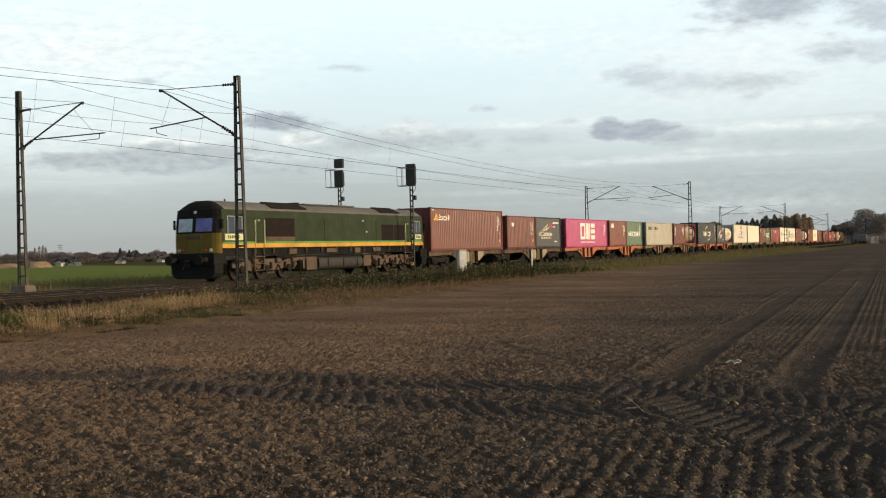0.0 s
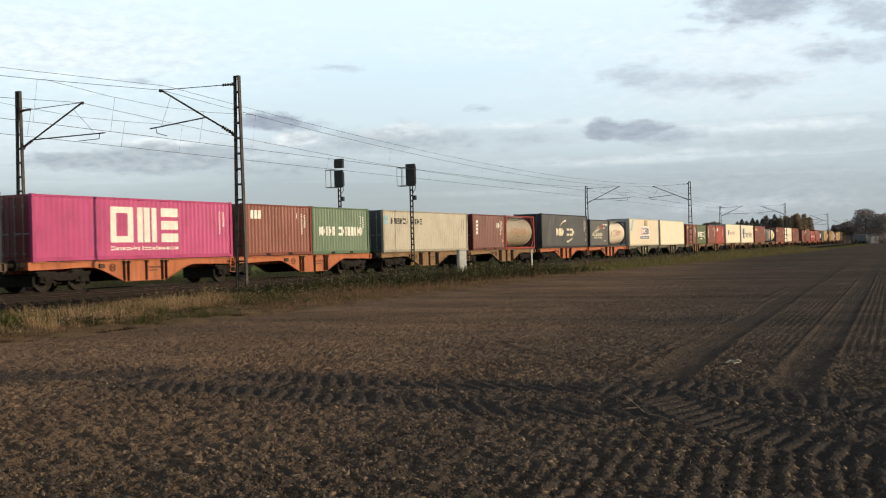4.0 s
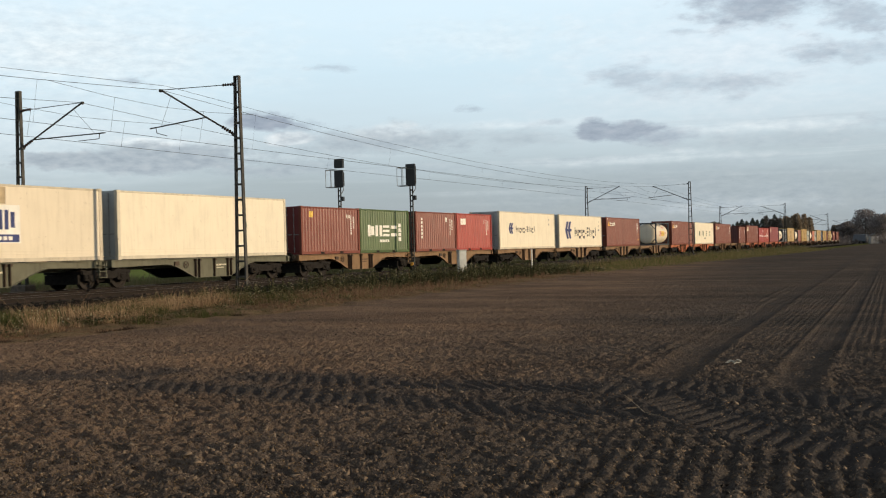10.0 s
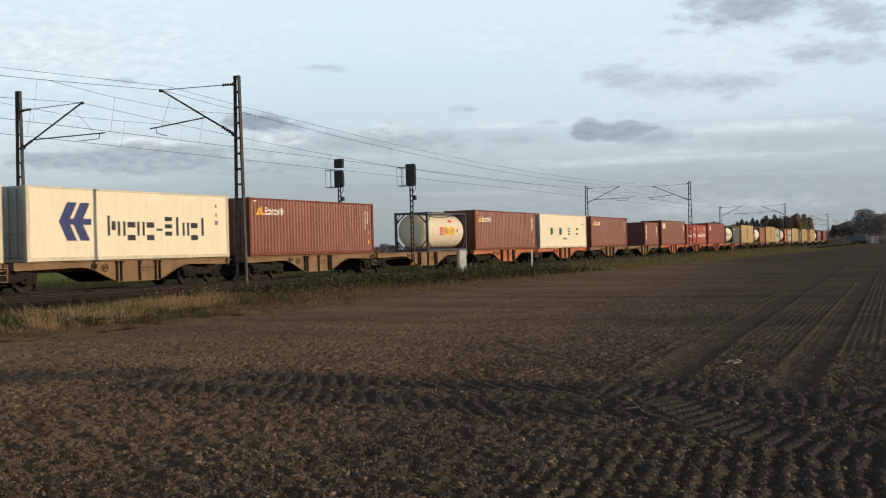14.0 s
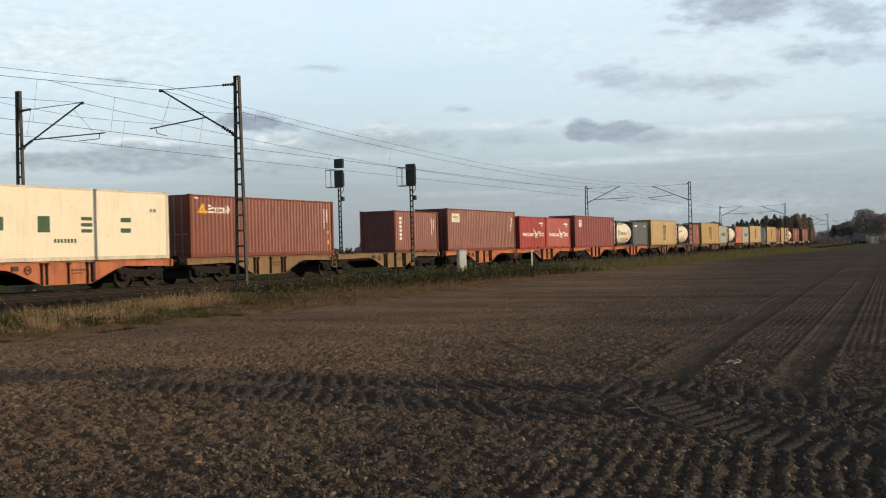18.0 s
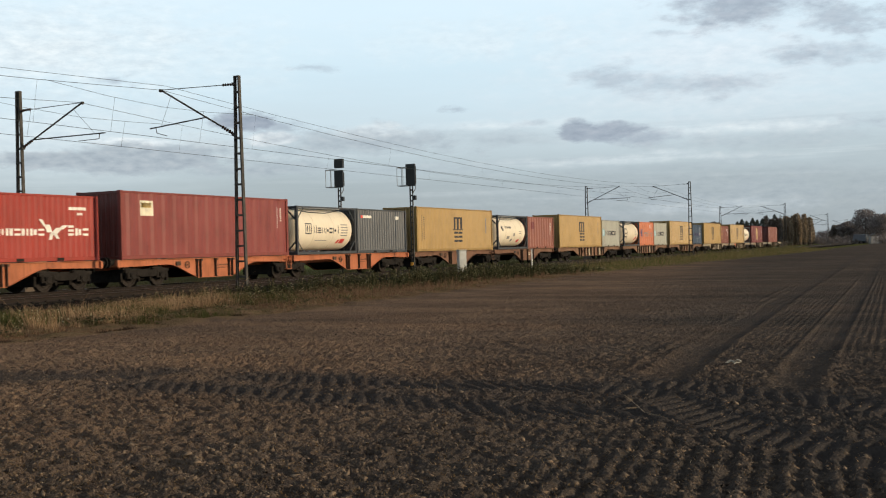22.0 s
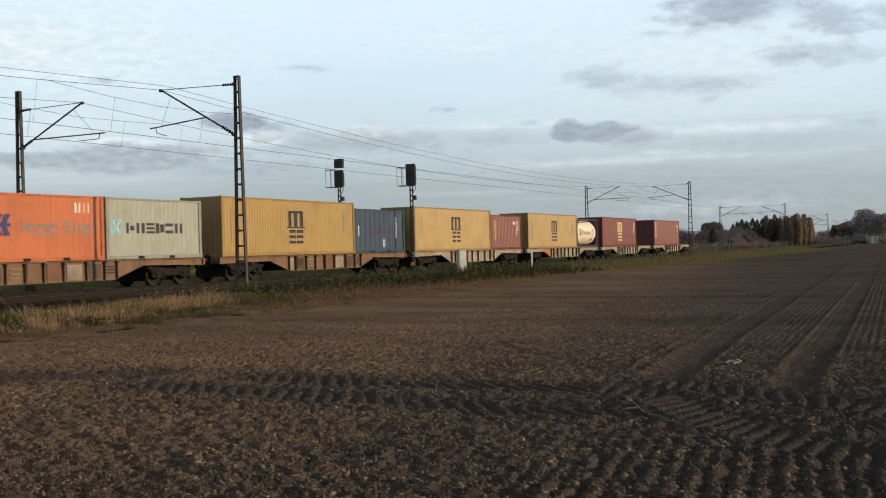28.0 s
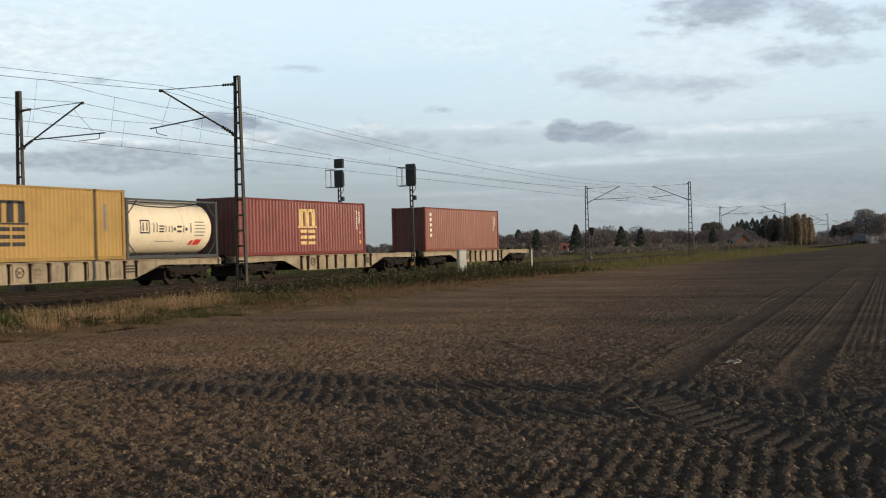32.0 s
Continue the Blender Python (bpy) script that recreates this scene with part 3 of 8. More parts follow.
def cantilever(mast, side, reach, z_top, z_low, z_hang, start, past, z_end, z_wire):
    """The hinged arm that carries the wires. side: +1 towards +y; the registration tube runs from start to past."""
    tip = (0, side * reach, z_hang)
    y0 = side * 0.16
    a = (0, side * 0.72, z_top + (z_hang - z_top) * 0.16)
    put("top_tie", Geo().rod(a, tip, 0.016, 6), M["mast_steel"], mast)
    put("insulator", insulator((0, y0, z_top), a, 0.06), M["glass_ins"], mast, "ribbed brown insulator")
    rise = (z_hang - z_low) / (reach - 0.16)
    low = (0, side * 0.78, z_low + rise * 0.62)
    put("strut", Geo().rod(low, tip, 0.036, 8), M["mast_steel"], mast)
    put("insulator", insulator((0, y0, z_low), low, 0.075, 6), M["glass_ins"], mast, "ribbed brown insulator")
    z_start = z_low + rise * (start - 0.16)
    put("registration_tube", Geo().rod((0, side * start, z_start), (0, side * past, z_end), 0.026, 8), M["mast_steel"], mast)
    hang = past - 0.3
    zh = z_start + (z_end - z_start) * (hang - start) / (past - start)
    put("steady_arm", Geo().path([(0, side * hang, zh), (0, side * (hang - 0.04), zh - 0.22), (0, side * (reach - 0.25), z_wire + 0.02)], 0.016), M["mast_steel"], mast)
    put("hanger", Geo().path([(0, side * (reach - 0.5), z_hang - rise * 0.5), (0, side * (past - 0.55), zh)], 0.008, 4), M["copper"], mast)
    put("clamp", Geo().box(-0.05, 0.05, side * reach - 0.06, side * reach + 0.06, z_hang - 0.08, z_hang + 0.03), M["mast_steel"], mast)
    put("bracket", Geo().box(-0.09, 0.09, side * 0.14 - 0.06, side * 0.14 + 0.06, z_top - 0.06, z_top + 0.06), M["mast_steel"], mast)
    put("bracket", Geo().box(-0.09, 0.09, side * 0.18 - 0.06, side * 0.18 + 0.06, z_low - 0.06, z_low + 0.06), M["mast_steel"], mast)


def build_overhead():
    far_s = [33.17, 109.93, 184.4, 262.49, 335.16]
    hang_near, hang_far = [7.84, 7.2, 7.02, 6.88, 6.75], [7.67, 7.44, 7.32, 7.22, 7.13]
    wire_near, wire_far = [5.99, 5.85, 5.73, 5.62, 5.51], [6.08, 5.96, 5.85, 5.77, 5.7]
    for i, s in enumerate(MAST_S):
        m1 = lattice_mast((8.06, 7.52, 7.32, 7.19, 6.99)[i], -0.15, block=-0.08)
        m1.matrix_basis = rail_pose(s, 25.0)
        cantilever(m1, 1, 3.7, (7.75, 7.3, 7.07, 6.93, 6.8)[i], (5.83, 5.69, 5.58, 5.47, 5.36)[i], hang_near[i], 1.5, 4.3, (6.35, 6.06, 5.94, 5.82, 5.71)[i], wire_near[i])
        tagged(m1, "dark steel lattice catenary mast with a hinged arm beside the field", "catenary mast", "catenary masts")
        m2 = lattice_mast((8.45, 7.66, 7.49, 7.51, 7.42)[i], 0.0, block=0.20)
        m2.matrix_basis = rail_pose(far_s[i], 36.3)
        cantilever(m2, -1, 3.6, (7.61, 7.39, 7.22, 7.12, 7.04)[i], (6.02, 5.9, 5.8, 5.71, 5.64)[i], hang_far[i], 0.8, 4.8, (6.34, 6.22, 6.11, 6.02, 5.95)[i], wire_far[i])
        tagged(m2, "dark steel lattice catenary mast with a hinged arm beyond the rails", "catenary mast", "catenary masts")
    for c, ss, zc, hangs in ((NEAR, MAST_S, wire_near, hang_near), (TRACK, far_s, wire_far, hang_far)):
        span = [ss[0] - 76] + ss + [425.0]
        highs = [hangs[0]] + hangs + [hangs[-1]]
        mess, cont = [], []
        line = tagged(new("overhead_wire"), "thin dark contact wire hung by droppers from a carrying wire", "overhead wire", "overhead wires")

        def heights(i, u):
            return highs[i] * (1 - u) + highs[i + 1] * u - (1.05 if i else 1.3) * 4 * u * (1 - u)

        def low_wire(s):
            return float(np.interp(s, ss, zc))

        def sway(s):
            return 0.25 * math.cos(math.pi * (s - ss[0]) / 76)

        for i, (a, b) in enumerate(zip(span, span[1:])):
            for k in range(12):
                u = k / 12
                s = a + (b - a) * u
                mess.append(along(s, c, heights(i, u)))
                cont.append(along(s, c + sway(s), low_wire(s)))
        put("carrying_wire", Geo().path(mess, 0.0085, 4), M["copper"], line)
        put("contact_wire", Geo().path(cont, 0.009, 4), M["copper"], line)
        for s0, hang in list(zip(ss, hangs))[:3]:
            drop = 0.66 if c == NEAR else 0.60
            rope = [(-6.0, -0.36), (-3.0, -drop + 0.09), (0.0, -drop), (3.0, -drop + 0.09), (6.0, -0.36)]
            put("stitch_wire", Geo().path([along(s0 + d, c, hang + e) for d, e in rope], 0.007, 4), M["copper"], line)
            for d in (-2.6, 2.6):
                put("dropper", Geo().rod(along(s0 + d, c, hang - drop + 0.07), along(s0 + d, c + sway(s0 + d), low_wire(s0 + d)), 0.006, 3), M["copper"], line)
        for i, (a, b) in enumerate(zip(span[:4], span[1:4])):
            for k in range(1, 7):
                u = (k - 0.5) / 6
                s = a + (b - a) * u
                put("dropper", Geo().rod(along(s, c, heights(i, u)), along(s, c + sway(s), low_wire(s)), 0.004, 3), M["copper"], line)
    feeder = []
    tops = [7.6, 7.98, 7.42, 7.23, 7.11, 6.95, 6.81]
    spots = [-43.0] + MAST_S + [420.0]
    for i, (a, b) in enumerate(zip(spots, spots[1:])):
        for k in range(10):
            u = k / 10
            feeder.append(along(a + (b - a) * u, 28.45, tops[i] * (1 - u) + tops[i + 1] * u - 0.95 * 4 * u * (1 - u)))
    tagged(put("feeder_wire", Geo().path(feeder, 0.0075, 4), M["copper"]), "thin dark wire strung from arm to arm", "wire")


build_overhead()

# ---------------------------------------------------------------- the train
# Things of the train stand at their own origin at rail height (wagons) or at their base (load); x runs towards the rear, -y faces the field.
MOVERS = []        # (thing, place along the rails at 0 s, height)
WIDE = 2.438


def corrugation(x0, x1, pitch, depth):
    """The run of (x, depth) of a trapezoidal sheet."""
    k = max(1, round((x1 - x0) / pitch))
    p = (x1 - x0) / k
    out = []
    for i in range(k):
        a = x0 + i * p
        out += [(a, depth), (a + 0.26 * p, depth), (a + 0.50 * p, 0.0), (a + 0.76 * p, 0.0)]
    out.append((x1, depth))
    return out


SHEETS = {}


def sheet_mesh(kind, length, z0, z1, pitch, depth):
    """A corrugated sheet in x, z; y = 0 is its outer face, the hollows lie at +depth."""
    key = (kind, length, z0, z1, pitch, depth)
    if key not in SHEETS:
        run = corrugation(-length / 2, length / 2, pitch, depth)
        g = Geo()
        for (xa, ya), (xb, yb) in zip(run, run[1:]):
            g.quad((xa, ya, z0), (xb, yb, z0), (xb, yb, z1), (xa, ya, z1))
        me = bpy.data.meshes.new(kind)
        me.from_pydata(g.v, [], g.f)
        me.materials.append(None)
        SHEETS[key] = me
    return SHEETS[key]


BOXES = {}


def shared(key, make):
    if key not in BOXES:
        BOXES[key] = make()
    return BOXES[key]


FLAT = [(-99.0, 0.0), (99.0, 0.0)]


def mark_mesh(run, quads):
    """Plain painted shapes on a side at y = 0: each (xa, xb, za, zb, lean) follows the folds of the sheet."""
    g = Geo()
    for xa, xb, za, zb, lean in quads:
        cuts = sorted({xa, xb} | {x for x, _ in run if xa < x < xb}) if lean == 0 else [xa, xb]
        for a, b in zip(cuts, cuts[1:]):
            ya, yb = (np.interp(v, [r[0] for r in run], [r[1] for r in run]) - 0.004 for v in (a, b))
            if lean:
                ya = yb = -0.008
            g.quad((a, ya, za), (b, yb, za), (b + lean, yb, zb), (a + lean, ya, zb))
    me = bpy.data.meshes.new("marking")
    me.from_pydata(g.v, [], g.f)
    return me


def word(x, z, w, h, k, fill=0.66, tall=()):
    """A row of plain blocks in place of a name."""
    p = w / k
    return [(x + i * p, x + (i + fill) * p, z, z + h * (1.0 if i in tall or not tall else 0.74), 0) for i in range(k)]


def column(x, z, w, h, k, fill=0.6):
    p = h / k
    return [(x, x + w, z + i * p, z + (i + fill) * p, 0) for i in range(k)]


def container(name, length, height, colour, label, marks=(), smooth=False, front="door", end_shade=None, group="containers on the train", pitch=0.28):
    """marks: (material, list of shapes) in metres from the middle of the side and up from its base."""
    box = new("shipping_container")
    tagged(box, label, "container", group)
    h, L2, W2 = height, length / 2, WIDE / 2
    m = M[colour]
    # ends can take a darker paint that imitates their shaded side
    me = M[end_shade or colour]
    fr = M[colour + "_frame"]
    post = shared(("post", h), lambda: Geo().box(-0.08, 0.08, -0.08, 0.08, 0.12, h - 0.12, 0.015).mesh("corner_post"))
    cast = shared("casting", lambda: Geo().box(-0.09, 0.09, -0.083, 0.083, 0, 0.118, 0.012).mesh("corner_casting"))
    for sx in (-1, 1):
        for sy in (-1, 1):
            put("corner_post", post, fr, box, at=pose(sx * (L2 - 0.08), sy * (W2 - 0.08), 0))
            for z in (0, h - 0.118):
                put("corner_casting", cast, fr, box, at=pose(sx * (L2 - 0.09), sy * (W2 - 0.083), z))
    lower = shared(("low", length), lambda: Geo().box(-L2 + 0.16, L2 - 0.16, -0.05, 0.05, 0.02, 0.17, 0.01).mesh("bottom_rail"))
    upper = shared(("up", length, h), lambda: Geo().box(-L2 + 0.16, L2 - 0.16, -0.035, 0.035, h - 0.10, h - 0.02, 0.01).mesh("top_rail"))
    inner = length - 0.32
    d = 0.004 if smooth else 0.037
    if smooth:
        def flat_side():
            ring = [(0, 0.17), (0, 0.30), (-0.006, 0.302), (-0.006, 0.333), (0, 0.335), (0, 0.42), (-0.006, 0.422), (-0.006, 0.438), (0, 0.44), (0, h - 0.10), (0.05, h - 0.10), (0.05, 0.17)]
            return Geo().prism(ring, -inner / 2, inner / 2).mesh("side_panel")
        sm = shared(("flat", inner, h), flat_side)
    else:
        sm = sheet_mesh("side_panel", inner, 0.165, h - 0.095, pitch, d)
    for sy, turn in ((-1, 0), (1, 180)):
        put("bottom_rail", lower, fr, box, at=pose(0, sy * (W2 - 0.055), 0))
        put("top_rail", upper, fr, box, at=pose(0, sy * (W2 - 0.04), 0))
        put("side_panel", sm, m, box, at=pose(0, sy * (W2 - 0.018), 0, rz=turn))
    put("roof", sheet_mesh("roof", inner, -W2 + 0.03, W2 - 0.03, 0.5, 0.02), m, box, at=pose(0, 0, h - 0.03, rx=-90))
    put("floor_frame", shared(("floor", length), lambda: Geo().box(-L2 + 0.1, L2 - 0.1, -W2 + 0.11, W2 - 0.11, 0.03, 0.15).mesh("floor_frame")), M["iron"], box)
    for sx in (-1, 1):
        turn = -90 if sx < 0 else 90
        at = pose(sx * (L2 - 0.03), 0, 0, rz=turn)
        hdr = shared("hdr", lambda: Geo().box(-W2 + 0.16, W2 - 0.16, -0.02, 0.09, 0.02, 0.15, 0.01).mesh("end_header"))
        put("end_sill", hdr, me, box, at=at)
        put("end_header", hdr, me, box, at=at @ pose(0, 0, h - 0.17))
        if (front == "door") == (sx < 0):
            for k in (-1, 1):
                door = put("door", shared(("door", h), lambda: Geo().box(-0.52, 0.52, 0.0, 0.05, 0.17, h - 0.15, 0.01).box(-0.5, 0.5, -0.012, 0.0, 0.55, 0.62).box(-0.5, 0.5, -0.012, 0.0, h - 0.7, h - 0.63).mesh("door")), me, box, at=at @ pose(k * 0.53, 0, 0))
                for r in (-0.22, 0.22):
                    put("locking_bar", shared(("bar", h), lambda: Geo().rod((0, -0.03, 0.12), (0, -0.03, h - 0.1), 0.018, 6).box(-0.04, 0.04, -0.05, 0.0, 0.3, 0.36).box(-0.04, 0.04, -0.05, 0.0, h - 0.5, h - 0.44).box(-0.02, 0.3, -0.05, -0.03, 1.05, 1.1).mesh("locking_bar")), M["steel"], door, "bare steel bar", at=pose(r, 0, 0))
        else:
            put("end_panel", sheet_mesh("end_panel", WIDE - 0.32, 0.165, h - 0.14, 0.25, 0.04), me, box, at=at @ pose(0, -0.01, 0))
    run = FLAT if smooth else corrugation(-inner / 2, inner / 2, pitch, d)
    for mat, quads in marks:
        at = pose(0, -W2 + 0.018 - (0.006 if smooth else 0.0), 0)
        small = [q for q in quads if (q[1] - q[0]) * (q[3] - q[2]) < 0.05]
        for q in quads:
            if q not in small:
                put("marking", mark_mesh(run, [q]), M[mat], box, at=at)
        if small:
            tagged(put("small_print", mark_mesh(run, small), M[mat], box, at=at), kind="stuff")
    # fork pockets on short boxes: flush dark plates imitate the shade in the openings
    if length < 7:
        for x in (-0.98, 0.98):
            put("fork_pocket", shared("pocket", lambda: Geo().box(-0.18, 0.18, -0.004, 0.03, 0.035, 0.145).mesh("fork_pocket")), M["iron"], box, at=pose(x, -W2 + 0.004, 0))
    return box


def tank_container(label, frame_colour, shell_colour, marks=(), height=2.59):
    tank = new("tank_container")
    tagged(tank, label, "tank container", "containers on the train")
    h, L2, W2 = height, 3.029, WIDE / 2
    fr = M[frame_colour + "_frame"]
    for sx in (-1, 1):
        for sy in (-1, 1):
            put("corner_post", shared(("tpost", h), lambda: Geo().box(-0.07, 0.07, -0.07, 0.07, 0, h, 0.01).mesh("corner_post")), fr, tank, at=pose(sx * (L2 - 0.07), sy * (W2 - 0.07), 0))
        for z in (0.09, h - 0.09):
            put("end_beam", shared("tbeam", lambda: Geo().box(-0.06, 0.06, -W2 + 0.13, W2 - 0.13, -0.07, 0.07, 0.01).mesh("end_beam")), fr, tank, at=pose(sx * (L2 - 0.07), 0, z))
        for sy in (-1, 1):
            for za, zb in ((0.1, 0.75), (h - 0.1, h - 0.75)):
                put("corner_brace", Geo().rod((sx * (L2 - 0.06), sy * (W2 - 0.75), za), (sx * (L2 - 0.06), sy * (W2 - 0.1), zb), 0.05, 4), fr, tank)
                put("side_brace", Geo().rod((sx * (L2 - 0.7), sy * (W2 - 0.06), za), (sx * (L2 - 0.1), sy * (W2 - 0.06), zb), 0.035, 4), fr, tank)
    for sy in (-1, 1):
        put("bottom_rail", shared("trail", lambda: Geo().box(-L2 + 0.14, L2 - 0.14, -0.05, 0.05, 0.02, 0.16, 0.01).mesh("bottom_rail")), fr, tank, at=pose(0, sy * (W2 - 0.06), 0))
        put("top_rail", shared("trail2", lambda: Geo().box(-L2 + 0.14, L2 - 0.14, -0.035, 0.035, 0, 0.08, 0.01).mesh("top_rail")), fr, tank, at=pose(0, sy * (W2 - 0.05), h - 0.09))
    R, zc = 1.13, 1.36
    prof = [(-2.92, 0.02), (-2.90, 0.55), (-2.85, 0.88), (-2.77, 1.05), (-2.66, R), (2.66, R), (2.77, 1.05), (2.85, 0.88), (2.90, 0.55), (2.92, 0.02)]
    put("shell", shared("shell", lambda: Geo().lathe(prof, 40, "x", (0, 0, zc)).mesh("shell", True)), M[shell_colour], tank)
    for x in (-1.2, 0.75, 2.0):
        put("band", shared("band", lambda: Geo().lathe([(-0.025, R), (-0.025, R + 0.008), (0.025, R + 0.008), (0.025, R)], 40, "x", (0, 0, zc)).mesh("band")), M[shell_colour], tank, at=pose(x, 0, 0))
    walk_way = Geo()
    for k in range(4):
        walk_way.box(-2.6, 2.4, -0.5 + k * 0.18, -0.38 + k * 0.18, h - 0.08, h - 0.04)
    put("walkway", walk_way, M["steel"], tank, "grating walkway")
    put("manhole", Geo().lathe([(h - 0.14, 0.3), (h - 0.03, 0.3), (h - 0.02, 0.26)], 14, "z", (0.2, 0.35, 0)), M["steel"], tank)
    put("spill_box_hose", Geo().path([(-2.6, -0.4, h - 0.12), (-1.2, -0.72, h - 0.30), (0.4, -0.75, h - 0.32), (2.2, -0.55, h - 0.14)], 0.022, 5), M["m_black"], tank)
    def on_shell(quads):
        g = Geo()
        for xa, xb, za, zb, lean in quads:
            k = max(1, int((zb - za) / 0.12))
            for i in range(k):
                pts = []
                for z, l0 in ((za + (zb - za) * i / k, i / k), (za + (zb - za) * (i + 1) / k, (i + 1) / k)):
                    y = -math.sqrt(max(0.01, (R + 0.010) ** 2 - (z - zc) ** 2))
                    pts.append(((xa + lean * l0, y, z), (xb + lean * l0, y, z)))
                g.quad(pts[0][0], pts[0][1], pts[1][1], pts[1][0])
        return g

    for mat, quads in marks:
        small = [q for q in quads if (q[1] - q[0]) * (q[3] - q[2]) < 0.03]
        for group in [[q] for q in quads if q not in small] + ([small] if small else []):
            g = on_shell(group)
            me = bpy.data.meshes.new("marking")
            me.from_pydata(g.v, [], g.f)
            if group is small:
                tagged(put("small_print", me, M[mat], tank), kind="stuff")
            else:
                put("marking", me, M[mat], tank)
    return tank


# ---- running gear
def wheel_mesh(r):
    return Geo().lathe([(-0.07, 0.10), (-0.07, r * 0.55), (-0.035, r * 0.62), (-0.035, r * 0.82), (-0.07, r * 0.86), (-0.07, r), (0.06, r + 0.005), (0.065, r + 0.03), (0.09, r + 0.03), (0.09, 0.10)], 20, "y").mesh("wheel", True)


def bogie(parent, x, r=0.46, base=1.8):
    """A two-axle bogie: side frames, axle boxes, springs, wheels."""
    def frame_mesh():
        g = Geo()
        for sy in (-1, 1):
            ring = [(-1.35, 0.62), (-1.35, 0.75), (-0.5, 0.78), (-0.3, 0.70), (0.3, 0.70), (0.5, 0.78), (1.35, 0.75), (1.35, 0.62), (0.7, 0.55), (0.42, 0.42), (-0.42, 0.42), (-0.7, 0.55)]
            g.plate(ring, sy * 1.0 - 0.06, sy * 1.0 + 0.06)
        g.box(-0.25, 0.25, -1.0, 1.0, 0.5, 0.75).box(-1.38, -1.25, -1.0, 1.0, 0.62, 0.74).box(1.25, 1.38, -1.0, 1.0, 0.62, 0.74)
        return g.mesh("bogie")
    def box_mesh():
        g = Geo().box(-0.16, 0.16, -0.09, 0.09, -0.17, 0.15, 0.03).lathe([(-0.12, 0.09), (-0.12, 0.13), (-0.05, 0.14)], 12, "y")
        for k in (-0.26, 0.26):
            g.lathe([(-0.05, 0.09), (0.2, 0.09)], 8, "z", (k, 0, 0.0))
            g.box(k - 0.11, k + 0.11, -0.1, 0.1, -0.1, -0.04)
        return g.mesh("axle_box")
    b = put("bogie", shared("bogie", frame_mesh), M["iron"], parent, at=pose(x, 0, 0))
    # dark box added to fill the gap between the wheels, no real part
    put("bolster", shared("bolster", lambda: Geo().box(-1.2, 1.2, -0.62, 0.62, 0.28, 0.66, 0.05).mesh("bolster")), M["iron"], b)
    for k in (-1.42, -0.36, 0.36, 1.42):
        put("brake_beam", shared("brake_beam", lambda: Geo().box(-0.05, 0.05, -0.9, 0.9, 0.22, 0.60, 0.02).mesh("brake_beam")), M["iron"], b, at=pose(k, 0, 0))
    for dx in (-base / 2, base / 2):
        put("axle", shared("axle", lambda: Geo().rod((0, -0.75, 0), (0, 0.75, 0), 0.085, 10).mesh("axle")), M["iron"], b, at=pose(dx, 0, r))
        for sy in (-1, 1):
            put("wheel", shared(("wheel", r), lambda: wheel_mesh(r)), M["wheel"], b, "grimy steel wheel", at=pose(dx, sy * 0.75, r, rz=0 if sy < 0 else 180))
            put("axle_box", shared("abox", box_mesh), M["iron"], b, at=pose(dx, sy * 1.0, r))
    return b


M["wheel"] = plain("wheel_steel", (0.032, 0.026, 0.022), 0.75, 0.1, 0.4, 6.0, 0.2, 0.15)


def buffer_pair(parent, x, sgn):
    for y in (-0.875, 0.875):
        put("buffer", shared(("buffer", sgn), lambda: Geo().lathe([(0, 0.12), (sgn * 0.3, 0.12), (sgn * 0.3, 0.085), (sgn * 0.54, 0.085), (sgn * 0.54, 0.23), (sgn * 0.6, 0.22)], 14, "x").mesh("buffer", True)), M["iron"], parent, at=pose(x, y, 1.05))
    put("coupling", Geo().box(x, x + sgn * 0.5, -0.06, 0.06, 0.92, 1.04).box(x + sgn * 0.25, x + sgn * 0.34, -0.1, 0.1, 0.72, 0.95), M["iron"], parent)
    put("brake_hose", Geo().path([(x, 0.3, 0.95), (x + sgn * 0.25, 0.28, 0.75), (x + sgn * 0.4, 0.2, 0.62)], 0.03, 5), M["rubber"], parent)


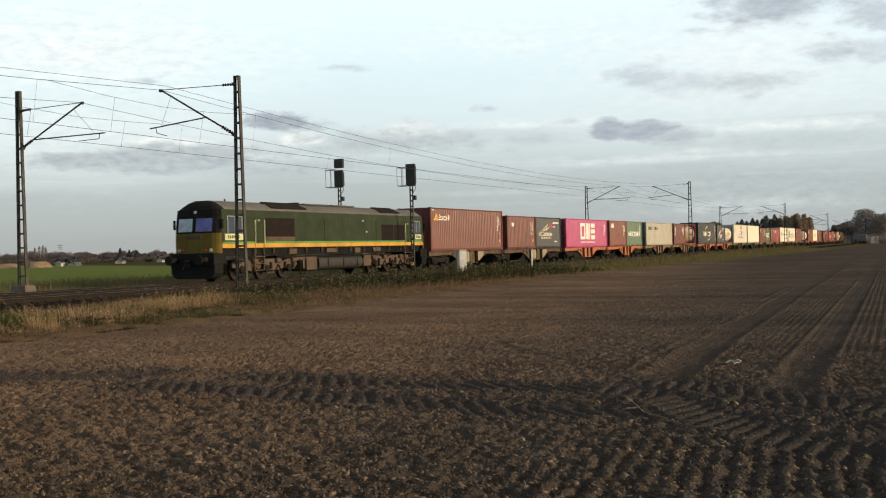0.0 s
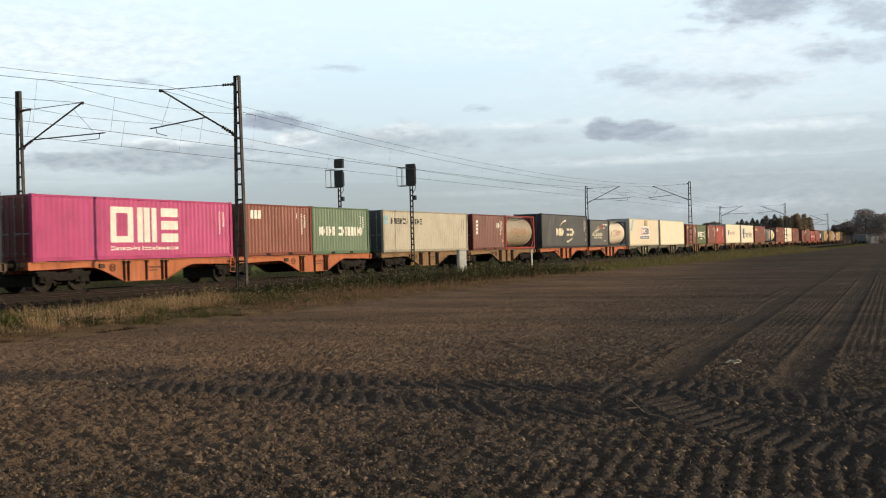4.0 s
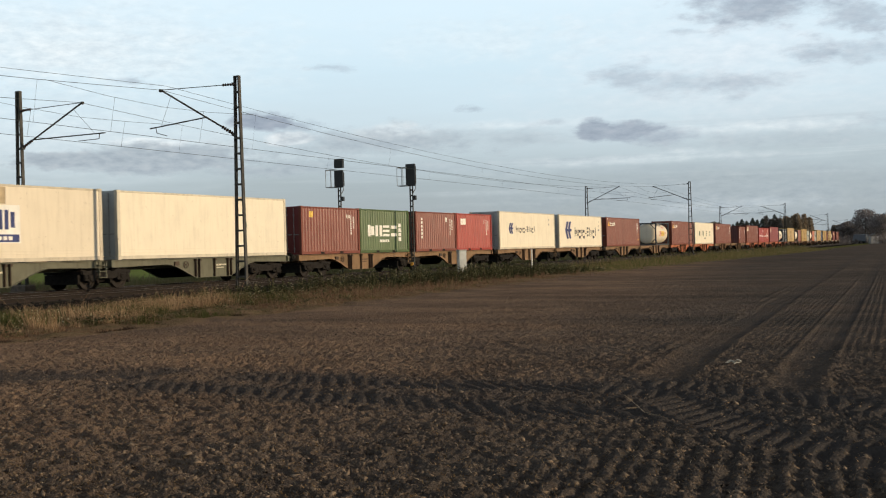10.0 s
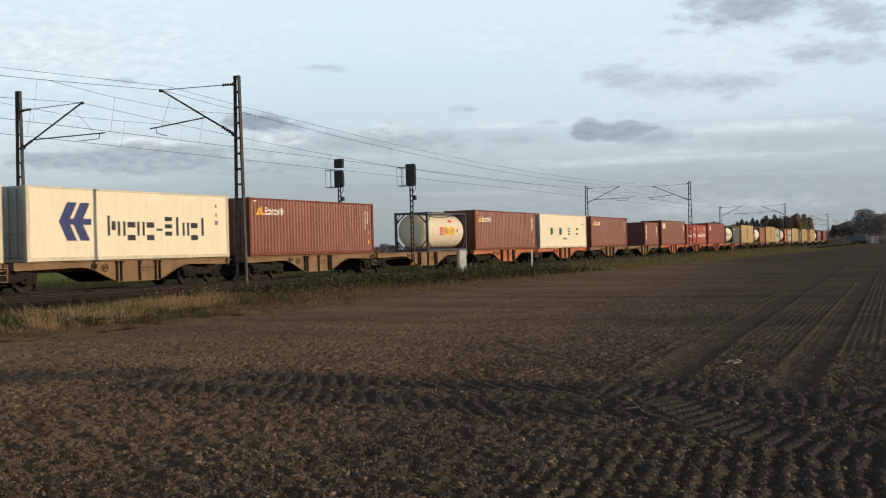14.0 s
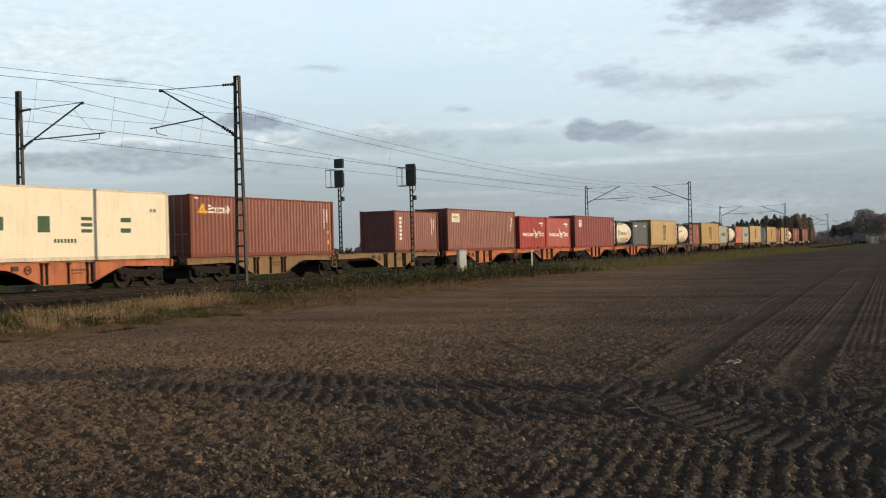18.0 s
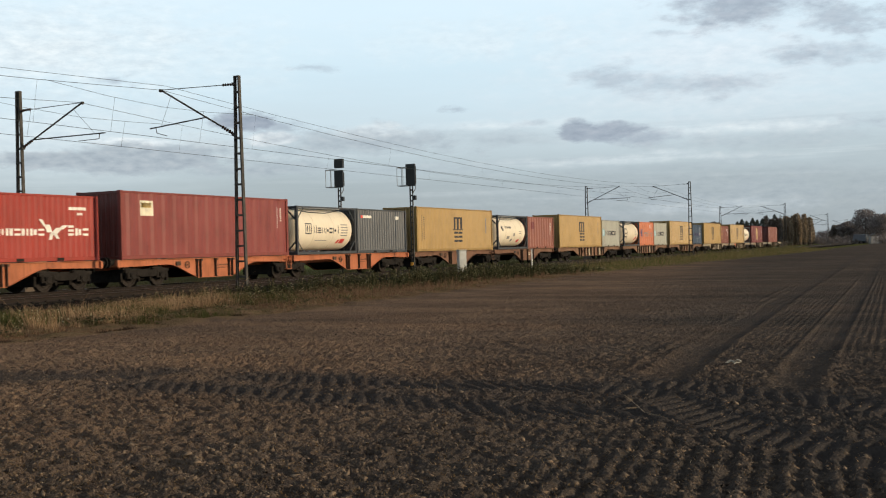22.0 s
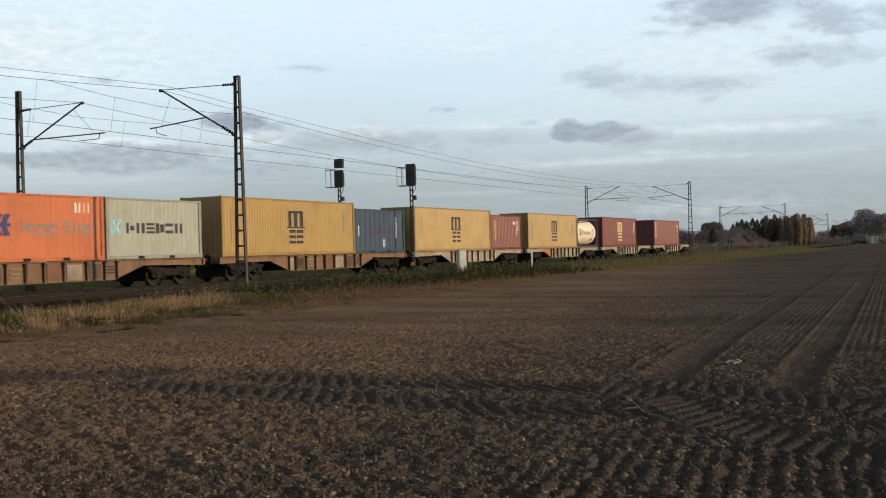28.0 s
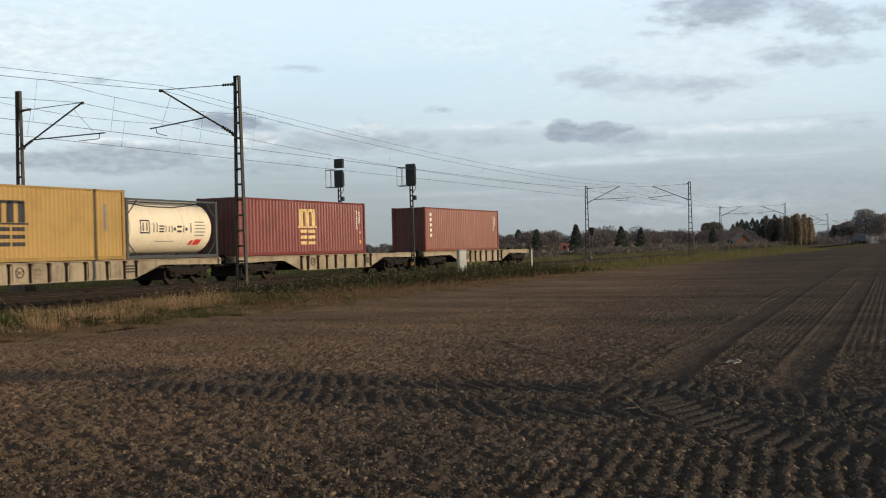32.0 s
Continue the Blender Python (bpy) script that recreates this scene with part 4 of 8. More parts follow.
def sill(parent, x0, x1, mat, dips, ribs, depth=0.47, straight=False):
    """The two fish-bellied side sills of a wagon unit, with their upright ribs."""
    a, b, c, d = dips
    low = [(x0, 0.86)]
    k = 1 if straight else 7
    low.append((a, 0.92))
    for i in range(1, k + 1):
        u = i / k
        e = u if straight else u * u * (3 - 2 * u) * 0.4 + 0.6 * u ** 1.5
        low.append((a + (b - a) * u, 0.92 + (depth - 0.92) * e))
    for i in range(0, k + 1):
        u = 1 - i / k
        e = u if straight else u * u * (3 - 2 * u) * 0.4 + 0.6 * u ** 1.5
        low.append((d + (c - d) * u, 0.92 + (depth - 0.92) * e))
    low.append((x1, 0.86))
    ring = [(x1, 1.145), (x0, 1.145)] + low
    for sy in (-1, 1):
        y = sy * 1.03
        s = put("side_sill", Geo().plate(ring, y - 0.012, y + 0.012).plate([(x0, 1.12), (x1, 1.12), (x1, 1.15), (x0, 1.15)], y - 0.09, y + 0.09), mat, parent)
        # black plate added behind each sill to imitate the shade under the wagon
        put("inner_web", Geo().plate(ring, y - sy * 0.035 - 0.008, y - sy * 0.035 + 0.008), M["iron"], s, "black plate added to imitate the shade inside the sill")
        flange = Geo()
        for (xa, za), (xb, zb) in zip(low, low[1:]):
            flange.quad((xa, y - 0.09, za), (xb, y - 0.09, zb), (xb, y + 0.09, zb), (xa, y + 0.09, za))
            flange.quad((xa, y - 0.09, za - 0.02), (xb, y - 0.09, zb - 0.02), (xb, y - 0.09, zb), (xa, y - 0.09, za))
        put("flange", flange, mat, s)
        for xr in ribs:
            zl = float(np.interp(xr, [p[0] for p in low], [p[1] for p in low]))
            put("rib", Geo().box(xr - 0.013, xr + 0.013, min(y, y + sy * 0.14), max(y, y + sy * 0.14), zl, 1.10).box(xr - 0.045, xr + 0.045, min(y, y + sy * 0.19), max(y, y + sy * 0.19), 1.02, 1.12), M["w_rib"], s)


# ribs and small fittings, much darker than most sills
M["w_rib"] = paint("rib_dark", (0.07, 0.045, 0.03), 0.75, 0.5, 0.6)


def cross_members(parent, x0, x1, mat):
    g = Geo().box(x0, x1, -0.16, 0.16, 0.72, 1.05)
    put("centre_sill", g, mat, parent)
    for i in range(int((x1 - x0) / 1.5) + 1):
        x = x0 + 0.15 + i * (x1 - x0 - 0.3) / max(1, int((x1 - x0) / 1.5))
        put("cross_beam", Geo().box(x - 0.06, x + 0.06, -1.0, 1.0, 0.92, 1.13), mat, parent)


def hand_wheel(x, y, z, r):
    """A round rim, one closed tube."""
    g, n, m = Geo(), 18, 6
    for i in range(n):
        a = 2 * math.pi * i / n
        for j in range(m):
            t = 2 * math.pi * j / m
            q = r + 0.017 * math.cos(t)
            g.v.append((x + q * math.cos(a), y + 0.017 * math.sin(t), z + q * math.sin(a)))
    g.f = [(i * m + j, i * m + (j + 1) % m, (i + 1) % n * m + (j + 1) % m, (i + 1) % n * m + j) for i in range(n) for j in range(m)]
    return g


def spokes(wheel, x, y, z, r):
    for a in (0.5, 2.6):
        d = (r * math.cos(a), r * math.sin(a))
        put("spoke", Geo().rod((x - d[0], y, z - d[1]), (x + d[0], y, z + d[1]), 0.012, 4), M["w_rib"], wheel)


def articulated_wagon(mat, label, panel=None):
    """Two container platforms on three bogies. x = 0 is the front of the first load."""
    w = tagged(new("container_wagon"), label, "freight wagon", "wagons of the train")
    for x0, x1, o in ((-0.12, 12.35, 0.0), (12.78, 25.44, 13.13)):
        sill(w, x0, x1, mat, (o + 3.0, o + 5.0, o + 7.5, o + 9.5), (o + 4.95, o + 5.2, o + 6.3, o + 7.3, o + 7.55), 0.28)
        cross_members(w, x0 + 0.05, x1 - 0.05, mat)
        for x in (x0, x1):
            put("end_beam", Geo().box(x - 0.06, x + 0.06, -1.15, 1.15, 0.86, 1.12), mat, w)
        for sy in (-1, 1):
            put("valve_box", Geo().box(o + 3.55, o + 3.85, sy * 1.07 - 0.04, sy * 1.07 + 0.04, 0.84, 1.02), M["w_rib"], w)
            spokes(put("hand_wheel", hand_wheel(o + 4.3, sy * 1.1, 0.86, 0.15), M["w_rib"], w), o + 4.3, sy * 1.1, 0.86, 0.15)
            if panel:
                put("panel", Geo().box(o + 5.3, o + 6.5, sy * 1.075 - 0.03, sy * 1.075 + 0.03, 0.36, 1.08, 0.0), M[panel], w, "pale painted inscription panel")
                put("panel", Geo().plate([(o + 7.75, 0.40), (o + 8.1, 0.46), (o + 8.75, 0.80), (o + 8.75, 1.08), (o + 7.75, 1.08)], sy * 1.075 - 0.03, sy * 1.075 + 0.03), M[panel], w, "pale painted inscription panel")
            put("inscription", mark_mesh(FLAT, word(o + 6.5, 0.78, 0.8, 0.07, 8) + word(o + 6.5, 0.66, 0.6, 0.05, 7)), M["m_cream" if mat in (M["w_brown"], M["w_green"]) else "w_rib"], w, at=pose(0, -1.046, 0)) if sy < 0 else None
    for x in (1.72, 12.56, 23.6):
        bogie(w, x)
    for sy in (-1, 1):
        step = Geo()
        for z in (0.45, 0.7, 0.95):
            step.box(11.95, 12.35, sy * 1.16 - 0.1, sy * 1.16 + 0.1, z, z + 0.03)
        step.box(11.93, 11.97, sy * 1.2 - 0.03, sy * 1.2 + 0.03, 0.45, 1.12).box(12.33, 12.37, sy * 1.2 - 0.03, sy * 1.2 + 0.03, 0.45, 1.12)
        put("step", step, mat, w)
    buffer_pair(w, -0.12, -1)
    buffer_pair(w, 25.44, 1)
    return w


def flat_wagon(mat, label, door="w_white", odd=None):
    """A sixty-foot platform on two bogies with straight trussed sills."""
    w = tagged(new("container_wagon"), label, "freight wagon", "wagons of the train")
    ribs = (5.6, 6.2, 7.2, 8.1, 9.0, 10.0, 11.2, 12.2, 12.9)
    sill(w, -0.1, 18.5, M[mat], (3.9, 5.6, 12.8, 14.5), ribs, 0.37, True)
    cross_members(w, 0, 18.4, M[mat])
    for x in (-0.1, 18.5):
        put("end_beam", Geo().box(x - 0.06, x + 0.06, -1.15, 1.15, 0.86, 1.12), M[mat], w)
    for sy in (-1, 1):
        y = sy * 1.06
        for i, (xa, xb) in enumerate(((5.75, 6.05), (6.4, 7.05), (8.25, 8.85), (9.2, 9.85), (10.2, 11.0), (11.4, 12.05))):
            c = odd[i % len(odd)] if odd else door
            put("panel", Geo().box(xa, xb, y - 0.025, y + 0.025, 0.42, 1.02), M[c], w, "faded painted panel")
        for z in (0.55, 0.72, 0.89):
            put("ladder_rung", Geo().box(7.4, 7.9, y + sy * 0.03 - 0.02, y + sy * 0.03 + 0.02, z, z + 0.035), M[door], w)
        spokes(put("hand_wheel", hand_wheel(6.7, y + sy * 0.05, 0.78, 0.19), M["w_rib"], w), 6.7, y + sy * 0.05, 0.78, 0.19)
        put("grille", Geo().box(12.25, 12.85, y - 0.03, y + 0.03, 0.62, 0.68).box(12.25, 12.85, y - 0.03, y + 0.03, 0.74, 0.80).box(12.25, 12.85, y - 0.03, y + 0.03, 0.86, 0.92), M["m_black"], w)
    for x in (2.05, 16.35):
        bogie(w, x)
    buffer_pair(w, -0.1, -1)
    buffer_pair(w, 18.5, 1)
    return w

# ---- the load, front to rear
F40, F20, HC, STD = 12.192, 6.058, 2.896, 2.591
DECK = 1.16


BARS = {
    "n": ((0, 0.34, 0, 1), (0.66, 1, 0, 1)), "u": ((0, 0.34, 0, 1), (0.62, 1, 0.1, 0.9)), "o": ((0, 1, 0, 0.30), (0, 1, 0.70, 1)), "h": ((0, 0.34, 0, 1), (0.5, 1, 0.28, 0.72)),
    "e": ((0, 1, 0, 0.22), (0, 1, 0.39, 0.61), (0, 1, 0.78, 1)), "i": ((0.3, 0.7, 0, 1),), "-": ((0.1, 0.9, 0.36, 0.52),),
}


def script(x, z, w, h, pattern, stroke=1.0):
    """Plain bars of the size and weight of a painted name. Capitals stand full height, small ones two thirds, p hangs below."""
    out, p = [], w / len(pattern)
    for k, c in enumerate(pattern):
        if c == " ":
            continue
        low, tall = (-0.24 * h, 0.70 * h) if c == "p" else (0.0, h if c.isupper() or c == "i" else 0.72 * h)
        for xa, xb, za, zb in BARS["o" if c == "p" else c.lower()]:
            mid = (xa + xb) / 2
            half = (xb - xa) / 2 * (stroke if xb - xa < 0.5 else 1.0)
            mid = min(max(mid, half), 1 - half)
            out.append((x + (k + 0.82 * (mid - half)) * p, x + (k + 0.82 * (mid + half)) * p, z + low + za * (tall - low), z + low + zb * (tall - low), 0))
    return out


def arch_logo(x, z, k=1.0):
    """Stacked arches over two blocks, as plain bars."""
    w = 1.45 * k
    out = [(x + i * 0.37 * w, x + (i * 0.37 + 0.22) * w, z + 0.88 * k, z + 1.66 * k, 0) for i in range(3)]
    out += [(x - 0.09 * w, x + 1.06 * w, z + 0.80 * k, z + 0.87 * k, 0), (x + 0.02 * w, x + 0.94 * w, z + 1.58 * k, z + 1.70 * k, 0)]
    for o in (0.06, 0.54):
        out += [(x + o * w, x + (o + 0.40) * w, z + e * k, z + (e + 0.15) * k, 0) for e in (0.0, 0.28, 0.56)]
    return out


def codes(length, height, col="m_white"):
    """The number columns near the rear post."""
    x = length / 2 - 0.95
    return (col, column(x, height - 1.5, 0.07, 1.1, 11, 0.55) + column(x + 0.28, height - 1.15, 0.08, 0.7, 7, 0.55))


def plates(length, height):
    return ("m_orange", [(length / 2 - 0.62, length / 2 - 0.48, 0.55, 0.76, 0), (length / 2 - 0.62, length / 2 - 0.48, 1.15, 1.26, 0)])


def wing(x, z):
    """Five feathers that sweep up from a common root."""
    out = [(x + 0.30 * i, x + 0.30 * i + 0.16, z + 0.02 * i, z + 0.16 + 0.055 * i, 0.60 + 0.05 * i) for i in range(5)]
    return out + [(x + 1.15, x + 1.30, z + 0.30, z + 0.62, 0.55), (x + 0.55, x + 0.66, z + 0.22, z + 0.50, 0.85)]


def arrow(x, z, k=1.0):
    """Two slanted arms with an arrow head."""
    out = []
    for o in (0.0, 0.46 * k):
        out += [(x + o, x + o + 0.34 * k, z + 0.5 * k, z + k, 0.30 * k), (x + o + 0.28 * k, x + o + 0.62 * k, z, z + 0.5 * k, -0.28 * k)]
    return out + [(x + 0.3 * k, x + 1.14 * k, z + 0.42 * k, z + 0.58 * k, 0)]


def star(x, z, w=0.62):
    c, d = x + w / 2, z + w / 2
    return [("m_sky", [(x, x + w, z, z + w, 0)]), ("m_white", [(c - 0.06 * w, c + 0.06 * w, z + 0.12 * w, z + 0.88 * w, 0), (x + 0.12 * w, x + 0.88 * w, d - 0.06 * w, d + 0.06 * w, 0), (x + 0.2 * w, x + 0.3 * w, z + 0.2 * w, z + 0.8 * w, 0.5 * w), (x + 0.7 * w, x + 0.8 * w, z + 0.2 * w, z + 0.8 * w, -0.5 * w)])]


def swoosh(x, z, up):
    """A long curved stroke, thick at one end."""
    out = []
    for i in range(26):
        u = i / 25
        e = z + 0.42 * (math.sin(u * 1.75) if up > 0 else 1 - math.cos(u * 1.5))
        th = 0.05 + 0.13 * (u if up > 0 else 1 - u)
        out.append((x + 1.6 * u, x + 1.6 * u + 0.066, e, e + th, 0))
    return out


def amber_badge(length, height):
    x = -length / 2 + 0.45
    z = height - 0.86
    return [("m_orange", [(x, x + 0.34, z, z + 0.12, 0.16), (x + 0.14, x + 0.30, z + 0.10, z + 0.44, 0.28), (x + 0.46, x + 0.62, z + 0.06, z + 0.44, -0.05), (x + 0.42, x + 0.80, z, z + 0.12, 0.06)]), ("m_white", script(x + 0.92, z + 0.02, 1.6, 0.38, "EoneoniH", 1.25) + [(-length / 2 + 0.35, -length / 2 + 0.6, height - 0.2, height - 0.14, 0)])]


def box40(colour, label, s, marks=(), h=HC, **kw):
    c = container("shipping_container", F40, h, colour, label, list(marks), **kw)
    MOVERS.append((c, s + F40 / 2, DECK))


def box20(colour, label, s, marks=(), h=STD, **kw):
    c = container("shipping_container", F20, h, colour, label, list(marks), **kw)
    MOVERS.append((c, s + F20 / 2, DECK))


def tank20(frame_colour, shell_colour, label, s, marks=()):
    MOVERS.append((tank_container(label, frame_colour, shell_colour, list(marks)), s + F20 / 2, DECK))


def rail_car(thing, s):
    MOVERS.append((thing, s, 0.0))


def build_load():
    c40, c20 = codes(F40, HC), codes(F20, STD)
    p40, p20 = plates(F40, HC), plates(F20, STD)
    # first wagon
    box40("rust", "rust-red corrugated forty-foot container with an amber and white badge", 62.25, amber_badge(F40, HC) + [c40, p40], front="plain", end_shade="brown_shade")
    box20("rust", "rust-red twenty-foot container with a round blue sticker", 75.35, [("m_white", [(-1.95, -1.6, 1.75, 2.05, 0)]), ("m_sky", [(-1.85, -1.7, 1.8, 2.0, 0)]), c20, p20], front="plain", end_shade="brown_shade")
    nyk = [("m_cream", script(-2.15, 1.03, 3.15, 0.34, "HUO OeoIuniue".replace("I", "i"), 1.1) + word(-1.75, 0.80, 2.5, 0.15, 15, 0.55) + wing(-1.85, 1.40)), ("m_white", word(1.25, 2.06, 1.45, 0.13, 8, 0.8) + [(1.25, 1.75, 1.76, 1.85, 0)] + word(1.5, 0.52, 0.6, 0.07, 5, 0.7)), ("m_red", [(0.5, 0.62, 1.68, 2.08, 0), (0.80, 0.92, 1.68, 2.08, 0), (0.62, 0.80, 1.84, 1.93, 0)])]
    box20("navy", "dark slate-blue twenty-foot container with a pale wing emblem", 81.45, nyk, pitch=0.24)
    # second
    one = [(-1.95, -0.65, 0.72, 0.98, 0), (-1.95, -0.65, 1.94, 2.20, 0), (-1.95, -1.62, 0.98, 1.94, 0), (-0.98, -0.65, 0.98, 1.94, 0), (-0.40, -0.05, 0.72, 2.20, 0), (0.05, 0.39, 0.72, 2.20, 0), (0.49, 0.84, 0.72, 2.20, 0), (1.12, 2.20, 0.72, 1.10, 0), (1.12, 2.20, 1.27, 1.65, 0), (1.12, 2.20, 1.82, 2.20, 0)]
    box40("magenta", "bright magenta forty-foot container with big white block shapes", 88.95, [("m_white", one + script(-1.95, 0.40, 4.2, 0.17, "OnenohHeioouEnuneon", 1.2)), codes(F40, STD)], h=STD, end_shade="maroon")
    box20("oxide", "orange-brown twenty-foot container with white bars", 102.0, [("m_white", word(-2.4, 1.85, 0.95, 0.42, 3, 0.75) + [(1.6, 1.72, 1.9, 2.2, 0)]), c20], front="plain")
    box20("sea", "sea-green twenty-foot container with a row of white blocks", 108.12, [("m_white", script(-2.35, 1.02, 4.7, 0.50, "UHIHN OHINNIHU".replace("I", "i"), 1.25)), c20])
    # third
    box40("beige", "weathered beige forty-foot container with a blue square emblem", 115.9, star(-5.85, 1.72, 0.52) + [("m_black", script(-5.05, 1.74, 4.2, 0.36, "HNEUON UIHE".replace("I", "i"))), codes(F40, STD, "m_grey")], h=STD, end_shade="slate")
    box20("rust", "rust-red twenty-foot container with white upright bars", 128.95, [("m_white", column(-2.3, 1.15, 0.22, 1.05, 4, 0.75) + word(1.35, 1.6, 0.6, 0.4, 2)), c20, p20], end_shade="maroon")
    tank20("red2", "drab", "dirty beige tank container in a red frame", 135.1, [("m_rust", script(-1.7, 1.15, 3.3, 0.46, "HOUEN")), ("m_black", [(-0.3, 0.5, 0.95, 0.98, 0)])])
    # fourth
    cma = [("m_cream", script(-2.45, 1.05, 4.9, 0.64, "UNH OOH", 1.45) + swoosh(-1.55, 1.85, 1) + swoosh(0.2, 0.45, -1))]
    box40("navy", "dark navy forty-foot container with cream blocks and two swooshes", 142.85, cma + [codes(F40, HC), p40], front="plain")
    box20("navy", "dark slate-blue twenty-foot container with a pale wing emblem", 155.7, nyk, pitch=0.24)
    st = [("m_red", [(-1.0, -0.45, 1.05, 1.6, 0)]), ("m_yellow", [(-0.35, 1.25, 1.05, 1.62, 0)]), ("m_black", script(-0.27, 1.24, 1.45, 0.32, "EihiH", 1.3)), ("m_white", [(-0.9, -0.78, 1.12, 1.52, 0), (-0.68, -0.56, 1.12, 1.52, 0)]), ("m_red", [(1.5, 1.72, 1.28, 1.5, 0.1), (0.6, 1.2, 1.95, 2.1, 0.05)]), ("m_grey", [(2.0, 2.25, 1.0, 1.02, 0), (2.0, 2.35, 1.1, 1.12, 0), (2.0, 2.3, 1.2, 1.22, 0), (1.6, 1.9, 0.6, 0.63, 0)])]
    worn = [("m_rust", [(-1.25, -1.18, 1.0, 1.62, 0), (-0.62, -0.55, 1.0, 1.62, 0), (-1.18, -0.62, 1.56, 1.62, 0), (-1.18, -0.62, 1.0, 1.06, 0)] + script(-0.45, 1.28, 1.5, 0.40, "EihiH", 1.3) + word(-0.4, 1.10, 1.4, 0.10, 12)), ("m_red", [(1.25, 1.45, 1.30, 1.55, 0.1)]), ("m_grey", [(2.0, 2.25, 1.0, 1.02, 0), (2.0, 2.35, 1.1, 1.12, 0), (2.0, 2.3, 1.2, 1.22, 0), (1.6, 1.9, 0.6, 0.63, 0), (-2.1, -1.9, 0.9, 1.5, 0)])]
    tank20("slate", "cream", "cream tank container with a faded rust-red square and worn shell", 161.85, worn)
    # fifth
    csv = [("m_white", [(-1.9, 1.9, 0.72, 2.12, 0)])]
    csv_b = [("m_blue", [(-1.85, 1.85, 0.76, 1.04, 0)] + script(-0.50, 1.22, 2.25, 0.72, "OENU", 1.1)), ("m_red", [(-1.7, -1.62, 1.2, 1.95, 0), (-0.78, -0.7, 1.2, 1.95, 0), (-1.7, -0.7, 1.2, 1.28, 0), (-1.7, -0.7, 1.87, 1.95, 0), (-1.55, -1.45, 1.3, 1.85, 0.6), (-0.95, -0.85, 1.3, 1.85, -0.6)])]
    box40("cream", "cream refrigerated forty-foot container with a white and blue plate", 169.2, csv, smooth=True, end_shade="grey")
    put("marking", mark_mesh([(-99, -0.004), (99, -0.004)], csv_b[0][1]), M["m_blue"], MOVERS[-1][0], at=pose(0, -WIDE / 2 + 0.012, 0))
    put("marking", mark_mesh([(-99, -0.004), (99, -0.004)], csv_b[1][1]), M["m_red"], MOVERS[-1][0], at=pose(0, -WIDE / 2 + 0.012, 0))
    put("marking", mark_mesh([(-99, -0.008), (99, -0.008)], word(-1.6, 0.83, 3.2, 0.14, 13, 0.7)), M["m_white"], MOVERS[-1][0], at=pose(0, -WIDE / 2 + 0.012, 0))
    put("stain", mark_mesh(FLAT, [(-0.2, 1.25, 2.16, 2.78, 0)]), M["m_stain"], MOVERS[-1][0], "brown patch of old paint", at=pose(0, -WIDE / 2 + 0.010, 0))
    put("marking", mark_mesh(FLAT, [(-5.7, -5.2, 1.6, 2.75, 0.9)]), M["m_sky"], MOVERS[-1][0], at=pose(0, -WIDE / 2 + 0.010, 0))
    box40("white", "plain cream-white refrigerated container with faint stains", 182.25, [("m_cream", [(2.6, 2.85, 1.35, 1.7, 0)]), ("m_grey", [(2.68, 2.78, 1.42, 1.64, 0)])], smooth=True, end_shade="grey")
    # sixth
    box20("oxide", "rust-red twenty-foot container with a yellow tag", 195.85, [("m_yellow", [(-2.2, -1.85, 2.0, 2.32, 0)]), c20, ("m_white", word(1.6, 2.0, 0.5, 0.2, 2))], end_shade="maroon")
    uas = [("m_white", script(-2.1, 0.98, 3.75, 0.66, "UNEO", 1.25) + column(1.72, 0.70, 0.34, 1.12, 4, 0.8) + word(-0.7, 0.64, 1.2, 0.15, 8, 0.8))]
    box20("green", "grass-green twenty-foot container with large white blocks", 201.95, uas)
    box20("oxide", "orange-brown twenty-foot container with a column of white bars", 208.95, [("m_white", column(-2.2, 0.85, 0.24, 1.4, 6, 0.7) + word(1.4, 1.95, 0.3, 0.3, 1)), c20], front="plain")
    box20("red", "bright red twenty-foot container with white bars", 215.1, [("m_white", word(-2.35, 1.8, 0.95, 0.42, 3, 0.75) + [(1.65, 1.8, 1.9, 2.2, 0)]), codes(F20, STD)], front="plain")
    # seventh
    box40("white", "cream-white refrigerated container with a blue arrow emblem", 222.65, [("m_blue", arrow(-4.25, 1.20, 0.82)), ("m_black", script(-2.75, 1.36, 4.2, 0.42, "Hnpnp-Einpi", 0.8)), ("m_grey", [(4.6, 4.75, 2.3, 2.45, 0), (4.6, 4.75, 1.9, 2.05, 0)])], smooth=True, end_shade="grey")
    box40("white", "cream-white refrigerated container with a large blue arrow emblem", 235.95, [("m_blue", arrow(-4.5, 0.80, 1.50)), ("m_black", script(-1.9, 1.00, 6.4, 0.82, "Hnpnp-Einpi", 0.85)), ("m_grey", [(5.1, 5.22, 2.3, 2.45, 0), (5.1, 5.22, 1.9, 2.05, 0), (5.05, 5.3, 1.5, 1.7, 0)])], smooth=True, end_shade="grey")
    # eighth
    box40("brown", "brown corrugated forty-foot container with an amber and white badge", 249.8, amber_badge(F40, HC) + [c40, p40])
    tank20("slate", "cream", "cream tank container with red and yellow blocks", 269.1, st)
    # ninth
    box40("brown", "brown corrugated forty-foot container with an amber and white badge", 276.65, amber_badge(F40, HC) + [c40, p40], front="plain")
    box40("white", "cream-white refrigerated container with four wide-set dark blocks", 289.7, [("m_green", script(-3.5, 1.12, 8.1, 0.62, "U N E O ".replace(" ", "  ")[:-1], 1.6) + word(-0.5, 0.72, 1.2, 0.15, 7)), ("m_grey", [(4.9, 5.05, 2.0, 2.15, 0), (5.1, 5.3, 2.0, 2.15, 0)])], smooth=True, end_shade="grey")
